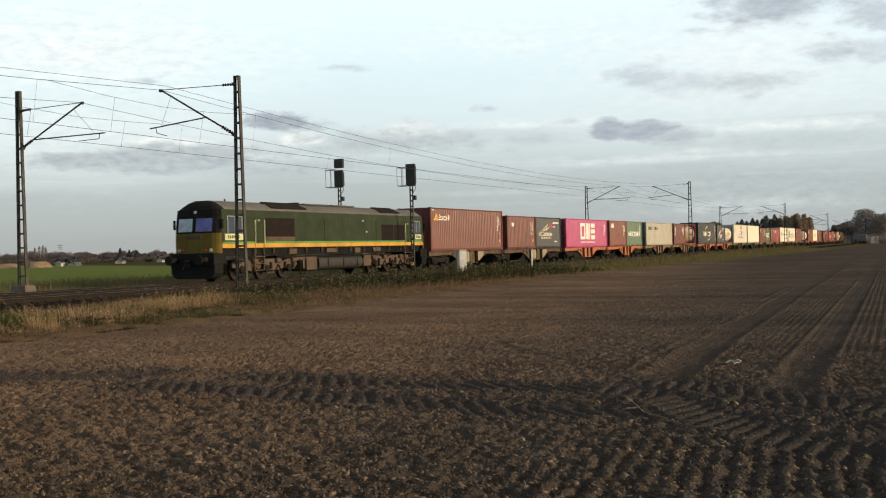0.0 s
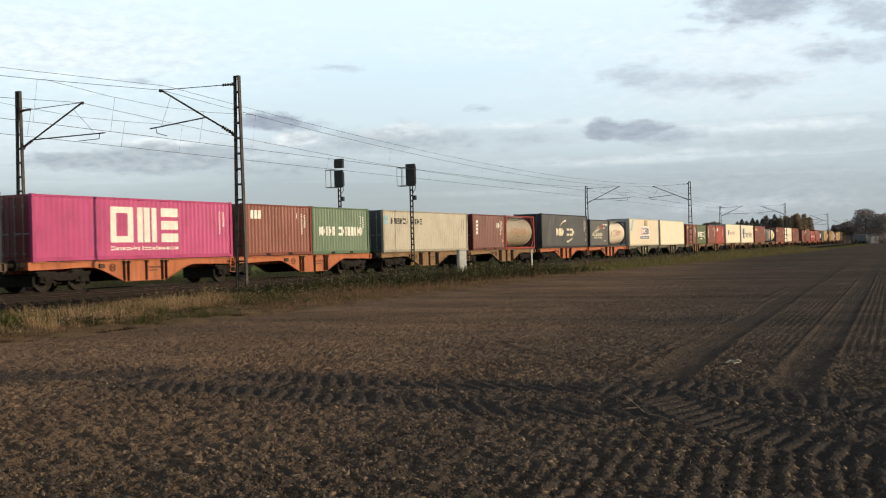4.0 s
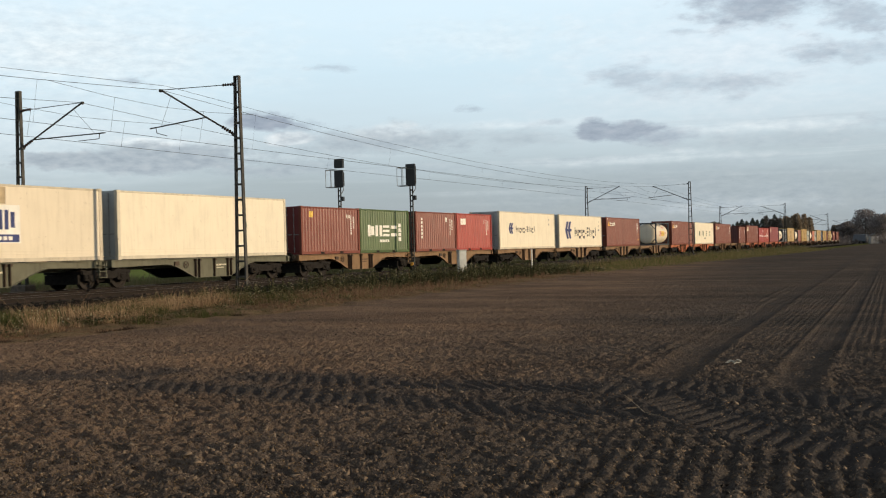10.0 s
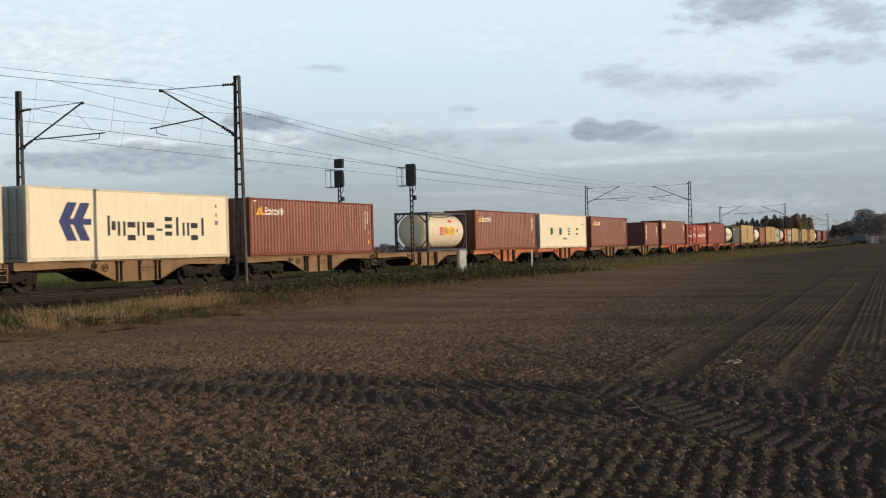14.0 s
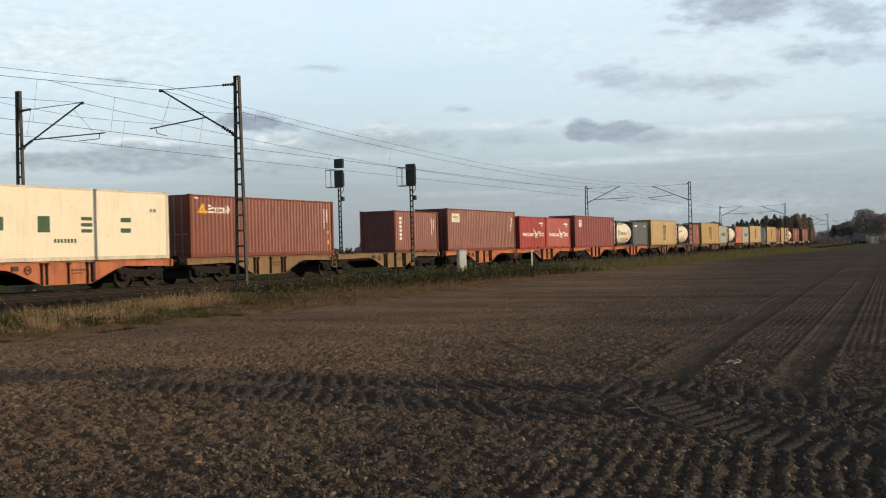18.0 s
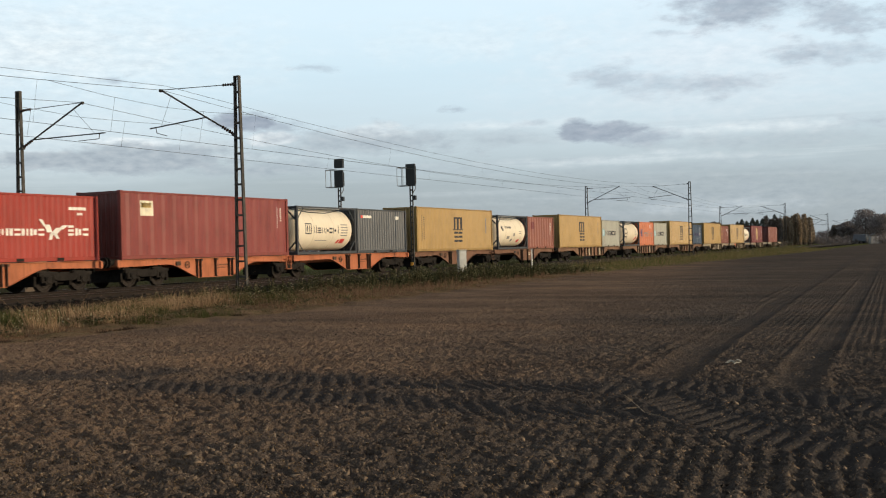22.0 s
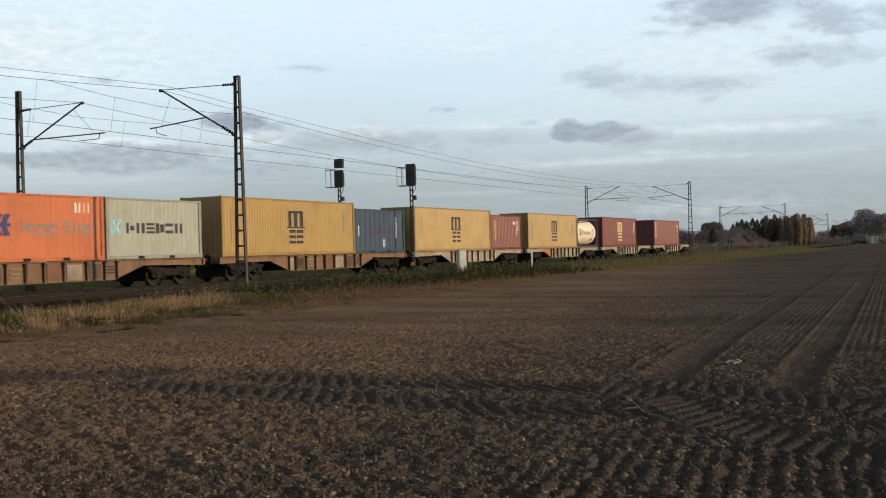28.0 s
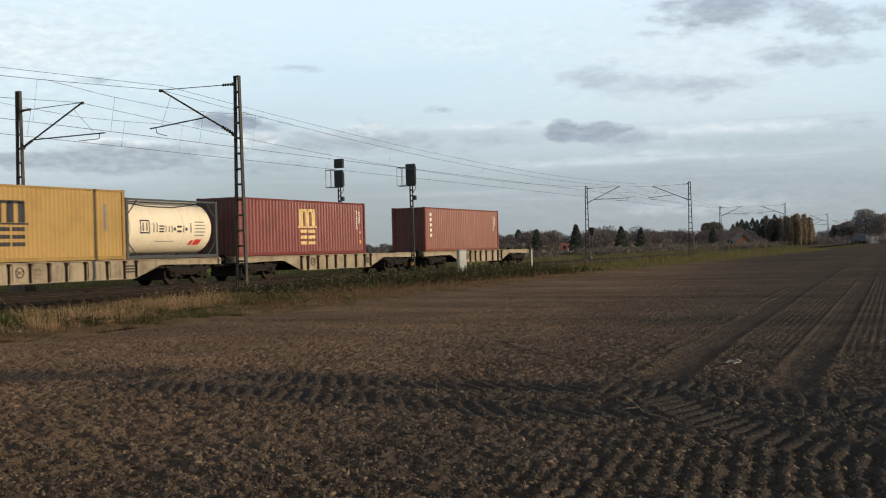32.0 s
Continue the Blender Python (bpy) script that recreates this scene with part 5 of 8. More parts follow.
    # tenth
    box40("brown", "brown corrugated forty-foot container with an amber and white badge", 303.35, amber_badge(F40, HC) + [c40, p40])
    box20("brown", "dull brown twenty-foot container with a column of white bars", 322.6, [("m_white", column(-2.3, 0.75, 0.26, 1.5, 6, 0.7)), c20], front="plain", end_shade="brown_shade")
    # eleventh
    box40("brown", "scuffed rust-brown forty-foot container with a pale sticker", 330.1, [("m_cream", [(-5.3, -4.1, 1.95, 2.55, 0)]), ("m_yellow", [(-5.2, -4.4, 2.25, 2.35, 0)]), c40], front="plain", end_shade="brown_shade")
    hs = [("m_white", script(-2.35, 1.0, 2.65, 0.36, "Hunonuo", 1.1) + [(0.20, 0.36, 1.34, 1.62, -0.25), (0.34, 0.62, 1.12, 1.42, -0.12), (0.45, 0.80, 1.02, 1.30, 0.35), (0.85, 1.15, 1.24, 1.40, 0.30), (0.42, 0.58, 0.84, 1.10, 0.10), (0.80, 0.98, 0.88, 1.08, -0.15)] + script(1.45, 1.0, 1.1, 0.40, "Euo", 1.1) + [(1.5, 2.4, 2.0, 2.12, 0), (1.9, 2.2, 1.8, 1.9, 0)])]
    box20("red", "bright red twenty-foot container with white blocks and a bird shape", 343.2, hs, pitch=0.7, front="plain", end_shade="maroon")
    box20("red", "bright red corrugated container with white blocks and a bird shape", 349.3, hs)
    # twelfth
    box40("claret", "plain matt red-brown forty-foot container with a small pale sticker", 356.65, [("m_cream", [(-4.9, -4.1, 1.85, 2.5, 0)]), ("m_yellow", [(-4.85, -4.2, 2.2, 2.4, 0)]), c40], pitch=0.74, front="plain", end_shade="brown_shade")
    npt = [("m_black", [(-2.1, -1.5, 1.62, 1.68, 0), (-2.1, -1.5, 1.1, 1.16, 0), (-2.1, -2.04, 1.1, 1.68, 0), (-1.56, -1.5, 1.1, 1.68, 0), (-1.95, -1.87, 1.22, 1.56, 0), (-1.73, -1.65, 1.22, 1.56, 0)] + script(-1.3, 1.15, 2.75, 0.42, "Neuhohi", 0.5)), ("m_red", [(1.25, 1.45, 0.6, 0.8, 0.1), (1.55, 2.0, 0.6, 0.84, 0.08)]), ("m_grey", [(1.5, 2.2, z, z + 0.05, 0) for z in (1.0, 1.15, 1.3, 1.45, 1.6)] + [(-1.0, 0.2, 0.75, 0.78, 0)])]
    tank20("slate", "white", "white tank container with a dark square emblem in a grey frame", 369.65, npt)
    box20("slate", "slate-grey corrugated twenty-foot container with a small red tag", 375.8, [("m_red", [(-2.5, -2.25, 2.05, 2.2, 0)]), ("m_white", [(-2.25, -1.3, 2.05, 2.2, 0), (1.6, 2.1, 2.0, 2.2, 0)])])
    # thirteenth
    def yellow(s, label, **kw):
        box40("yellow", label, s, [("m_black", arch_logo(-0.55, 0.6) + column(-5.4, 0.7, 0.08, 1.7, 12, 0.5) + column(-5.05, 0.8, 0.08, 1.5, 11, 0.5)), ("m_grey", [(4.9, 5.02, 1.2, 2.3, 0)])], end_shade="ochre", front="plain", **kw)
    yellow(383.3, "sun-yellow forty-foot container with dark arches and blocks", pitch=0.22)
    tank20("slate", "white", "white tank container with a small dragon-like dark emblem", 396.55, [("m_black", [(-2.2, -1.9, 1.55, 1.75, 0.1), (-1.95, -1.7, 1.4, 1.6, -0.1)] + word(-1.4, 1.6, 1.3, 0.16, 6)), ("m_red", [(1.3, 1.75, 0.55, 0.75, 0.05)]), ("m_grey", [(-0.9, -0.4, 0.8, 1.0, 0), (0.3, 0.55, 1.0, 1.25, 0), (1.4, 1.9, 1.2, 1.24, 0), (1.4, 1.9, 1.35, 1.39, 0), (0.0, 0.3, 0.6, 0.8, 0)])])
    box20("pinkbrown", "faded pinkish-brown smooth twenty-foot container", 402.7, [("maroon", [(-2.2, -1.5, 1.6, 2.15, 0)]), c20], pitch=0.6, h=STD)
    # sixty-foot wagons
    yellow(410.2, "sun-yellow corrugated forty-foot container with dark arches and blocks", pitch=0.3)
    box20("palegrey", "pale grey twenty-foot container with a sky-blue square emblem", 422.5, star(-2.75, 1.05, 0.62) + [("m_black", script(-1.85, 1.10, 3.7, 0.44, "HNEUON", 1.1))])
    tank20("slate", "cream", "off-white tank container with a black square emblem", 430.05, [("m_black", [(-2.45, -1.45, 1.72, 1.84, 0), (-2.45, -1.45, 0.9, 1.02, 0), (-2.45, -2.33, 0.9, 1.84, 0), (-1.57, -1.45, 0.9, 1.84, 0), (-2.2, -1.7, 1.25, 1.38, 0)]), ("m_red", [(1.5, 1.75, 0.6, 0.85, 0.1), (1.85, 2.3, 0.72, 1.0, 0.05)]), ("m_grey", [(1.5, 2.1, z, z + 0.05, 0) for z in (1.2, 1.35, 1.5, 1.65)])])
    box20("orange", "bright orange twenty-foot container with dark blue shapes", 436.13, [("m_blue", arrow(-2.55, 1.0, 0.78)), ("m_grey", script(-1.2, 1.10, 3.9, 0.48, "Hnpnp-Einpi", 1.0)), ("m_white", word(1.5, 1.9, 0.9, 0.4, 4, 0.3))], front="plain")
    box20("palegrey", "pale grey twenty-foot container with a sky-blue square emblem", 442.3, star(-2.75, 1.05, 0.62) + [("m_black", script(-1.85, 1.10, 3.7, 0.44, "HNEUON", 1.1))])
    yellow(449.85, "ochre-yellow forty-foot container with dark arches, rust at the foot", pitch=0.22)
    box20("blue", "dull blue smooth twenty-foot container with faint purple blocks", 462.05, [("m_purple", word(-1.5, 1.05, 3.2, 0.45, 8, 0.8)), ("m_white", [(-2.6, -2.52, 1.0, 1.6, 0), (0.3, 0.4, 0.35, 0.8, 0), (0.5, 0.6, 0.35, 0.8, 0)] + column(1.9, 0.9, 0.12, 1.3, 8))], pitch=0.6)
    yellow(469.5, "sun-yellow corrugated forty-foot container with dark arches and blocks", pitch=0.3)
    box20("brown", "maroon-brown twenty-foot container with yellow block shapes", 481.75, [("m_yellow", [q for z in (0.70, 1.08, 1.46, 1.84) for q in script(-2.35, z, 0.34, 0.30, "O", 1.0)]), ("m_white", word(1.3, 1.9, 0.6, 0.2, 3)), c20], end_shade="brown_shade")
    yellow(489.25, "sun-yellow forty-foot container with dark arches and streaks", pitch=0.22)
    tank20("slate", "white", "white tank container with a dark square emblem in a grey frame", 501.5, npt)
    box40("maroon", "maroon forty-foot container with cream arches and blocks", 509.1, [("m_gold", arch_logo(-0.75, 0.55, 1.1)), c40, p40], end_shade="brown_shade", front="plain")
    box40("oxide", "rust-red forty-foot container with a column of white bars", 529.0, [("m_white", column(-5.3, 0.95, 0.28, 1.7, 5, 0.6)), codes(F40, HC)], end_shade="brown_shade", front="plain")

    kinds = {
        "w_umber": "grimy dark brown articulated container wagon with pale panels", "w_orange": "bright orange articulated container wagon with black bogies",
        "w_tan": "grimy tan articulated container wagon with black bogies", "w_green": "dirty olive-grey articulated container wagon", "w_brown": "dark rusty-brown articulated container wagon"}
    seen = {}
    for s, k in ((62.25, "w_umber"), (88.95, "w_orange"), (115.9, "w_tan"), (142.85, "w_orange"), (169.2, "w_green"), (195.85, "w_tan"), (222.65, "w_tan"), (249.8, "w_tan"), (276.65, "w_orange"), (303.35, "w_tan"), (330.1, "w_orange"), (356.65, "w_orange"), (383.3, "w_brown")):
        if k in seen:
            w = copy_thing(seen[k], Matrix())
        else:
            w = seen[k] = articulated_wagon(M[k], kinds[k], "w_white" if k == "w_umber" else None)
        rail_car(w, s)
    rail_car(flat_wagon("w_rust", "rust-stained sixty-foot container wagon with brown panels", "w_white", ("w_rust", "w_brown", "w_white")), 410.2)
    w = flat_wagon("w_rust", "rust-stained sixty-foot container wagon with worn mixed panels", "w_white", ("w_white", "w_umber", "w_rust", "w_brown"))
    rail_car(w, 430.05)
    rail_car(copy_thing(w, Matrix()), 449.9)
    w = flat_wagon("w_white", "dirty cream sixty-foot container wagon with black bogies", "w_white")
    rail_car(w, 469.5)
    odd = flat_wagon("w_white", "dirty cream container wagon with an orange corner")
    put("corner_patch", Geo().plate([(3.9, 0.94), (5.55, 0.5), (5.55, 1.08), (3.9, 1.08)], -1.05, -1.043), M["w_orange"], odd, "orange-painted corner")
    rail_car(odd, 489.25)
    rail_car(copy_thing(w, Matrix()), 509.1)
    rail_car(copy_thing(w, Matrix()), 529.0)


build_load()

# ---- locomotive: x = 0 is the front edge of the cab side, the nose bulges to -0.5
M["l_green"] = paint("loco_green", (0.028, 0.040, 0.018), 0.55, 0.35, 0.1, spec=0.2)
# nose yellow is darkened to imitate the shade on the front
M["l_nose_shade"] = paint("loco_nose_shaded", (0.135, 0.100, 0.018), 0.6, 0.4, 0.15, spec=0.15)
M["l_yellow"] = paint("loco_yellow", (0.58, 0.30, 0.04), 0.45, 0.3, 0.1)
M["l_line"] = paint("loco_line", (0.09, 0.30, 0.08), 0.45, 0.2, 0.1)
M["l_roof"] = paint("loco_roof", (0.135, 0.130, 0.118), 0.6, 0.5, 0.2)
M["l_frame"] = paint("loco_underframe", (0.115, 0.083, 0.062), 0.9, 0.5, 0.4, spec=0.08)
M["l_tank"] = paint("loco_tank", (0.030, 0.027, 0.025), 0.5, 0.5, 0.3, (0.07, 0.055, 0.04))
M["l_black"] = paint("loco_black", (0.014, 0.014, 0.014), 0.8, 0.2, 0.1, (0.02, 0.018, 0.016), spec=0.1)
M["l_grille"] = plain("loco_grille", (0.022, 0.016, 0.014), 0.9, spec=0.1)
M["l_glass"], nt_, b_ = material("window_glass", 0.05, 0.0, 0.8)
b_.inputs["Base Color"].default_value = (0.03, 0.045, 0.07, 1)
M["l_blind"] = plain("window_blind", (0.10, 0.11, 0.36), 0.15)
# pale colour stands in for the daylight seen in this pane
M["l_pane_light"] = plain("window_pane_light", (0.34, 0.42, 0.48), 0.1)
M["l_pale"] = plain("loco_pale", (0.62, 0.62, 0.35), 0.5)
M["lamp"] = plain("lamp_lens", (0.42, 0.41, 0.36), 0.2)


def build_loco():
    loco = tagged(new("locomotive"), "dark green diesel locomotive with a yellow nose and stripe", "locomotive")
    side = [(-1.32, 1.575), (-1.32, 3.06), (-1.28, 3.42), (1.28, 3.42), (1.32, 3.06), (1.32, 1.575)]
    body = put("body", Geo().prism(side, 0.0, 20.6), M["l_green"], loco)
    roof = put("roof", Geo().prism([(-1.285, 3.40), (-1.20, 3.52), (-0.85, 3.74), (-0.4, 3.86), (0.4, 3.86), (0.85, 3.74), (1.20, 3.52), (1.285, 3.40)], 0.25, 20.35), M["l_roof"], loco, "dusty grey roof")
    for xa, xb in ((4.2, 7.4), (15.4, 17.8)):
        for sy in (-1, 1):
            i = Geo()
            i.v = [(xa, sy * 1.22, 3.54), (xb, sy * 1.22, 3.54), (xb, sy * 0.5, 3.86), (xa, sy * 0.5, 3.86)]
            i.v += [(x, y, z + 0.05) for x, y, z in i.v]
            i.f = [(0, 1, 2, 3), (4, 7, 6, 5), (0, 4, 5, 1), (1, 5, 6, 2), (2, 6, 7, 3), (3, 7, 4, 0)]
            put("roof_grille", i, M["l_grille"], roof, "dark louvred roof grille")
    for xa, xb in ((8.2, 10.6), (11.0, 13.4)):
        put("roof_hatch", Geo().box(xa, xb, -0.6, 0.6, 3.85, 3.93, 0.03), M["l_roof"], roof)
    put("exhaust", Geo().box(7.7, 8.05, -0.3, 0.3, 3.85, 3.98), M["l_grille"], roof)
    for x in (1.6, 2.6):
        put("horn", Geo().rod((x, -0.3, 3.8), (x, -0.3, 3.98), 0.04, 6), M["l_black"], roof)
    for x in (0.35, 8.95, 14.6):
        for sy in (-1, 1):
            put("panel_joint", Geo().box(x - 0.015, x + 0.015, sy * 1.322 - 0.006, sy * 1.322 + 0.006, 1.62, 3.06), M["l_black"], body)
    for sy in (-1, 1):
        y = sy * 1.325
        put("yellow_stripe", Geo().box(0.0, 20.6, y - 0.008, y + 0.008, 1.58, 1.79), M["l_yellow"], body, "orange-yellow band")
        put("green_line", Geo().box(0.05, 20.5, y - 0.006, y + 0.006, 1.80, 1.88), M["l_line"], body, "bright green line")
        g1 = put("grille", Geo().box(3.5, 6.03, y - 0.012, y + 0.012, 1.90, 3.05), M["l_grille"], body, "dark air-intake grille")
        g2 = put("grille", Geo().box(15.26, 18.1, y - 0.012, y + 0.012, 1.92, 2.84), M["l_grille"], body, "dark air-intake grille")
        for g, xa, xb, za, zb in ((g1, 3.55, 5.98, 2.15, 3.0), (g2, 15.3, 18.06, 1.96, 2.80)):
            for k in range(7):
                z = za + (zb - za) * k / 6
                put("louvre", Geo().box(xa, xb, y + sy * 0.012 - 0.01, y + sy * 0.012 + 0.01, z - 0.012, z + 0.012), M["l_black"], g)
        put("mullion", Geo().box(16.64, 16.70, y - 0.03, y + 0.03, 1.92, 2.84), M["l_green"], g2)
        put("grille_sill", Geo().box(3.5, 6.03, y - 0.016, y + 0.016, 1.90, 2.12), M["l_frame"], g1)
        for xa, xb, wa, wb in ((2.57, 3.34, 0.42, 1.55), (18.2, 19.0, 19.25, 20.2)):
            door = put("door", Geo().box(xa + 0.06, xb - 0.06, y - 0.006, y + 0.006, 1.62, 3.1), M["l_green"], body)
            for x in (xa, xb):
                put("handrail", Geo().rod((x, y + sy * 0.05, 1.6), (x, y + sy * 0.05, 2.95), 0.022, 6), M["l_pale"], door, "pale yellow grab rail")
            put("door_lamp", Geo().box(xa + 0.3, xa + 0.42, y - 0.02, y + 0.02, 2.88, 2.96), M["lamp"], door)
            win = put("cab_window", Geo().box(wa, wb, y - 0.010, y + 0.010, 2.32, 3.08), M["l_glass"], body, "cab side window")
            for x in (wa, (wa + wb) / 2, wb):
                put("window_bar", Geo().box(x - 0.03, x + 0.03, y - 0.02, y + 0.02, 2.30, 3.10), M["steel"], win)
            put("window_bar", Geo().box(wa, wb, y - 0.02, y + 0.02, 3.07, 3.11), M["steel"], win)
            put("number_plate", Geo().box(wa - 0.2 if wa < 2 else 19.6, wb + 0.2 if wa < 2 else 20.4, y - 0.008, y + 0.008, 1.95, 2.26), M["l_pale"], body, "pale plate with dark bars")
            put("inscription", mark_mesh(FLAT, word(wa if wa < 2 else 19.7, 2.03, 0.95 if wa < 2 else 0.6, 0.16, 6)), M["m_green"], body, at=pose(0, -1.336, 0)) if sy < 0 else None
            for x in (xa, xb):
                put("step_frame", Geo().box(x - 0.03, x + 0.03, sy * 1.27 - 0.04, sy * 1.27 + 0.04, 0.45, 1.56), M["l_frame"], loco)
            for z in (0.45, 0.78, 1.12):
                put("step", Geo().box(xa, xb, sy * 1.22 - 0.12, sy * 1.22 + 0.12, z, z + 0.035), M["l_frame"], loco)
        for x, z in ((13.0, 2.98), (13.4, 2.35)):
            put("marker", Geo().box(x, x + 0.14, y - 0.012, y + 0.012, z, z + 0.1), M["lamp"], body)
    # noses at both ends
    ys = (-1.32, -1.29, -1.18, -0.98, -0.35, 0.35, 0.98, 1.18, 1.29, 1.32)
    xo = (0.0, -0.15, -0.25, -0.32, -0.40, -0.40, -0.32, -0.25, -0.15, 0.0)
    cols = len(ys)
    for end, mirror in ((0.0, 1), (20.6, -1)):
        def wall(name, rows, mat, label=""):
            g = Geo()
            for z, rake, shrink in rows:
                g.v += [(end + mirror * (x * shrink + rake), y * (1 if z < 3.42 else shrink_y(z)), z) for x, y in zip(xo, ys)]
            for r in range(len(rows) - 1):
                g.f += [(r * cols + k, r * cols + k + 1, r * cols + cols + 1 + k, r * cols + cols + k) for k in range(cols - 1)]
            return put(name, g, mat, loco, label)
        def shrink_y(z):
            return float(np.interp(z, [3.42, 3.6, 3.75, 3.86], [0.95, 0.76, 0.54, 0.24]))
        wall("nose", [(1.34, 0.0, 1.0), (1.8, -0.02, 1.0), (2.30, 0.0, 1.0)], M["l_nose_shade"], "yellow lower nose with its shade painted in")
        scr = wall("windscreen_frame", [(2.30, 0.0, 1.0), (3.08, 0.10, 1.0)], M["l_black"], "black windscreen surround")
        wall("hood", [(3.08, 0.10, 1.0), (3.42, 0.16, 0.95), (3.6, 0.22, 0.8), (3.75, 0.3, 0.6), (3.86, 0.42, 0.3)], M["l_black"], "black brow above the windscreen")
        for sy in (-1, 1):
            g = Geo()
            pts = [(end + mirror * (-0.42 if k == 0 else -0.335), sy * (0.10 if k == 0 else 0.98)) for k in (0, 1)]
            (xa, ya), (xb, yb) = pts
            g.quad((xa + mirror * 0.0, ya, 2.38), (xb, yb, 2.38), (xb + mirror * 0.085, yb, 3.0), (xa + mirror * 0.085, ya, 3.0))
            put("windscreen", g, M["l_blind" if sy < 0 else "l_pane_light"], scr, "blue-tinted windscreen" if sy < 0 else "windscreen with pale daylight painted into its colour")
            put("head_lamp", Geo().lathe([(0, 0.085), (mirror * -0.06, 0.08)], 12, "x", (end - mirror * 0.335, sy * 0.92, 1.5)), M["lamp"], loco)
            put("tail_lamp", Geo().lathe([(0, 0.06), (mirror * -0.05, 0.05)], 10, "x", (end - mirror * 0.365, sy * 0.68, 1.5)), M["m_red"], loco)
            put("mirror", Geo().box(end - mirror * 0.12, end - mirror * 0.05, sy * 1.36, sy * 1.46, 2.5, 2.95) if sy < 0 else Geo().box(end - mirror * 0.12, end - mirror * 0.05, sy * 1.36, sy * 1.46, 2.5, 2.95), M["l_black"], loco)
        put("nose_plate", Geo().box(min(end - mirror * 0.46, end - mirror * 0.40), max(end - mirror * 0.46, end - mirror * 0.40), -0.45, 0.45, 2.05, 2.2), M["l_frame"], loco)
        put("top_lamp", Geo().lathe([(0, 0.08), (mirror * -0.08, 0.07)], 12, "x", (end - mirror * 0.22, 0, 3.3)), M["lamp"], loco)
        put("buffer_beam", Geo().box(min(end - mirror * 0.62, end + mirror * 0.3), max(end - mirror * 0.62, end + mirror * 0.3), -1.3, 1.3, 0.80, 1.36, 0.06), M["l_black"], loco)
        a, b = sorted((end - mirror * 0.55, end + mirror * 0.1))
        put("snow_plough", Geo().prism([(-1.28, 0.82), (-1.26, 0.42), (-1.12, 0.24), (-0.9, 0.16), (0.9, 0.16), (1.12, 0.24), (1.26, 0.42), (1.28, 0.82)], a, b), M["l_black"], loco, "black obstacle deflector")
        buffer_pair(loco, end - mirror * 0.62, -mirror)
    # underframe
    put("underframe", Geo().box(0.2, 20.4, -1.16, 1.16, 1.18, 1.575), M["l_black"], loco)
    for i in range(13):
        x = 1.2 + i * 1.5
        for sy in (-1, 1):
            put("outrigger", Geo().box(x - 0.03, x + 0.03, min(sy * 1.16, sy * 1.29), max(sy * 1.16, sy * 1.29), 1.3, 1.57), M["l_frame"], loco)
    for x, w_, z0 in ((5.6, 0.7, 1.22), (9.2, 1.1, 1.26), (12.2, 0.6, 1.2), (14.3, 0.9, 1.25)):
        put("equipment_box", Geo().box(x, x + w_, -1.27, -1.1, z0, 1.5, 0.02), M["l_frame"], loco)
    tank_ring = [(1.29 * math.copysign(abs(math.cos(a)) ** 0.55, math.cos(a)), 0.70 + 0.42 * math.copysign(abs(math.sin(a)) ** 0.55, math.sin(a))) for a in (2 * math.pi * k / 28 for k in range(28))]
    put("fuel_tank", Geo().prism(tank_ring, 8.4, 13.0).mesh("fuel_tank", True), M["l_tank"], loco, "grimy rounded fuel tank")
    for x0, x1 in ((6.95, 7.1), (13.25, 14.1)):
        put("equipment_case", Geo().box(x0, x1, -1.2, 1.2, 0.42, 1.15, 0.04), M["l_frame"], loco)
    for x in (6.55, 14.5):
        put("sand_pipe", Geo().path([(x, -1.2, 1.1), (x + 0.1, -1.22, 0.6), (x + 0.25, -1.1, 0.12)], 0.03, 5), M["iron"], loco)
    put("battery_box", Geo().box(7.15, 8.15, -1.30, 1.30, 0.35, 1.05, 0.03), M["l_frame"], loco)
    for x in (9.3, 10.9, 12.4):
        for sy in (-1, 1):
            put("tank_strap", Geo().box(x - 0.03, x + 0.03, sy * 1.295 - 0.012, sy * 1.295 + 0.012, 0.5, 0.92), M["iron"], loco)
    for x in (6.7, 13.7):
        for sy in (-1, 1):
            put("air_reservoir", Geo().lathe([(-0.45, 0.05), (-0.42, 0.14), (0.42, 0.14), (0.45, 0.05)], 12, "x", (x, sy * 1.1, 1.0)), M["l_frame"], loco)
    put("brake_pipe", Geo().rod((4.5, -1.25, 1.08), (16.5, -1.25, 1.08), 0.035, 6), M["iron"], loco)
    wheel = wheel_mesh(0.53)
    for cx in (3.75, 16.85):
        ring = [(-2.75, 0.62), (-2.75, 0.80), (-2.45, 1.0), (-1.6, 1.02), (-1.2, 0.88), (-0.6, 0.86), (-0.2, 1.02), (0.9, 1.02), (1.4, 0.86), (2.0, 1.02), (2.6, 0.98), (2.75, 0.7), (2.45, 0.46), (1.75, 0.62), (1.2, 0.46), (0.4, 0.44), (-0.3, 0.62), (-0.9, 0.46), (-1.5, 0.46), (-2.2, 0.60)]
        # the long inner box is added only to block the view between the wheels
        b = put("bogie", Geo().plate(ring, -1.12, -0.98).plate(ring, 0.98, 1.12).box(-2.55, 2.55, -0.62, 0.62, 0.28, 0.95).box(-2.0, 2.0, -1.0, 1.0, 0.6, 0.85), M["l_frame"], loco, "brown three-axle bogie")
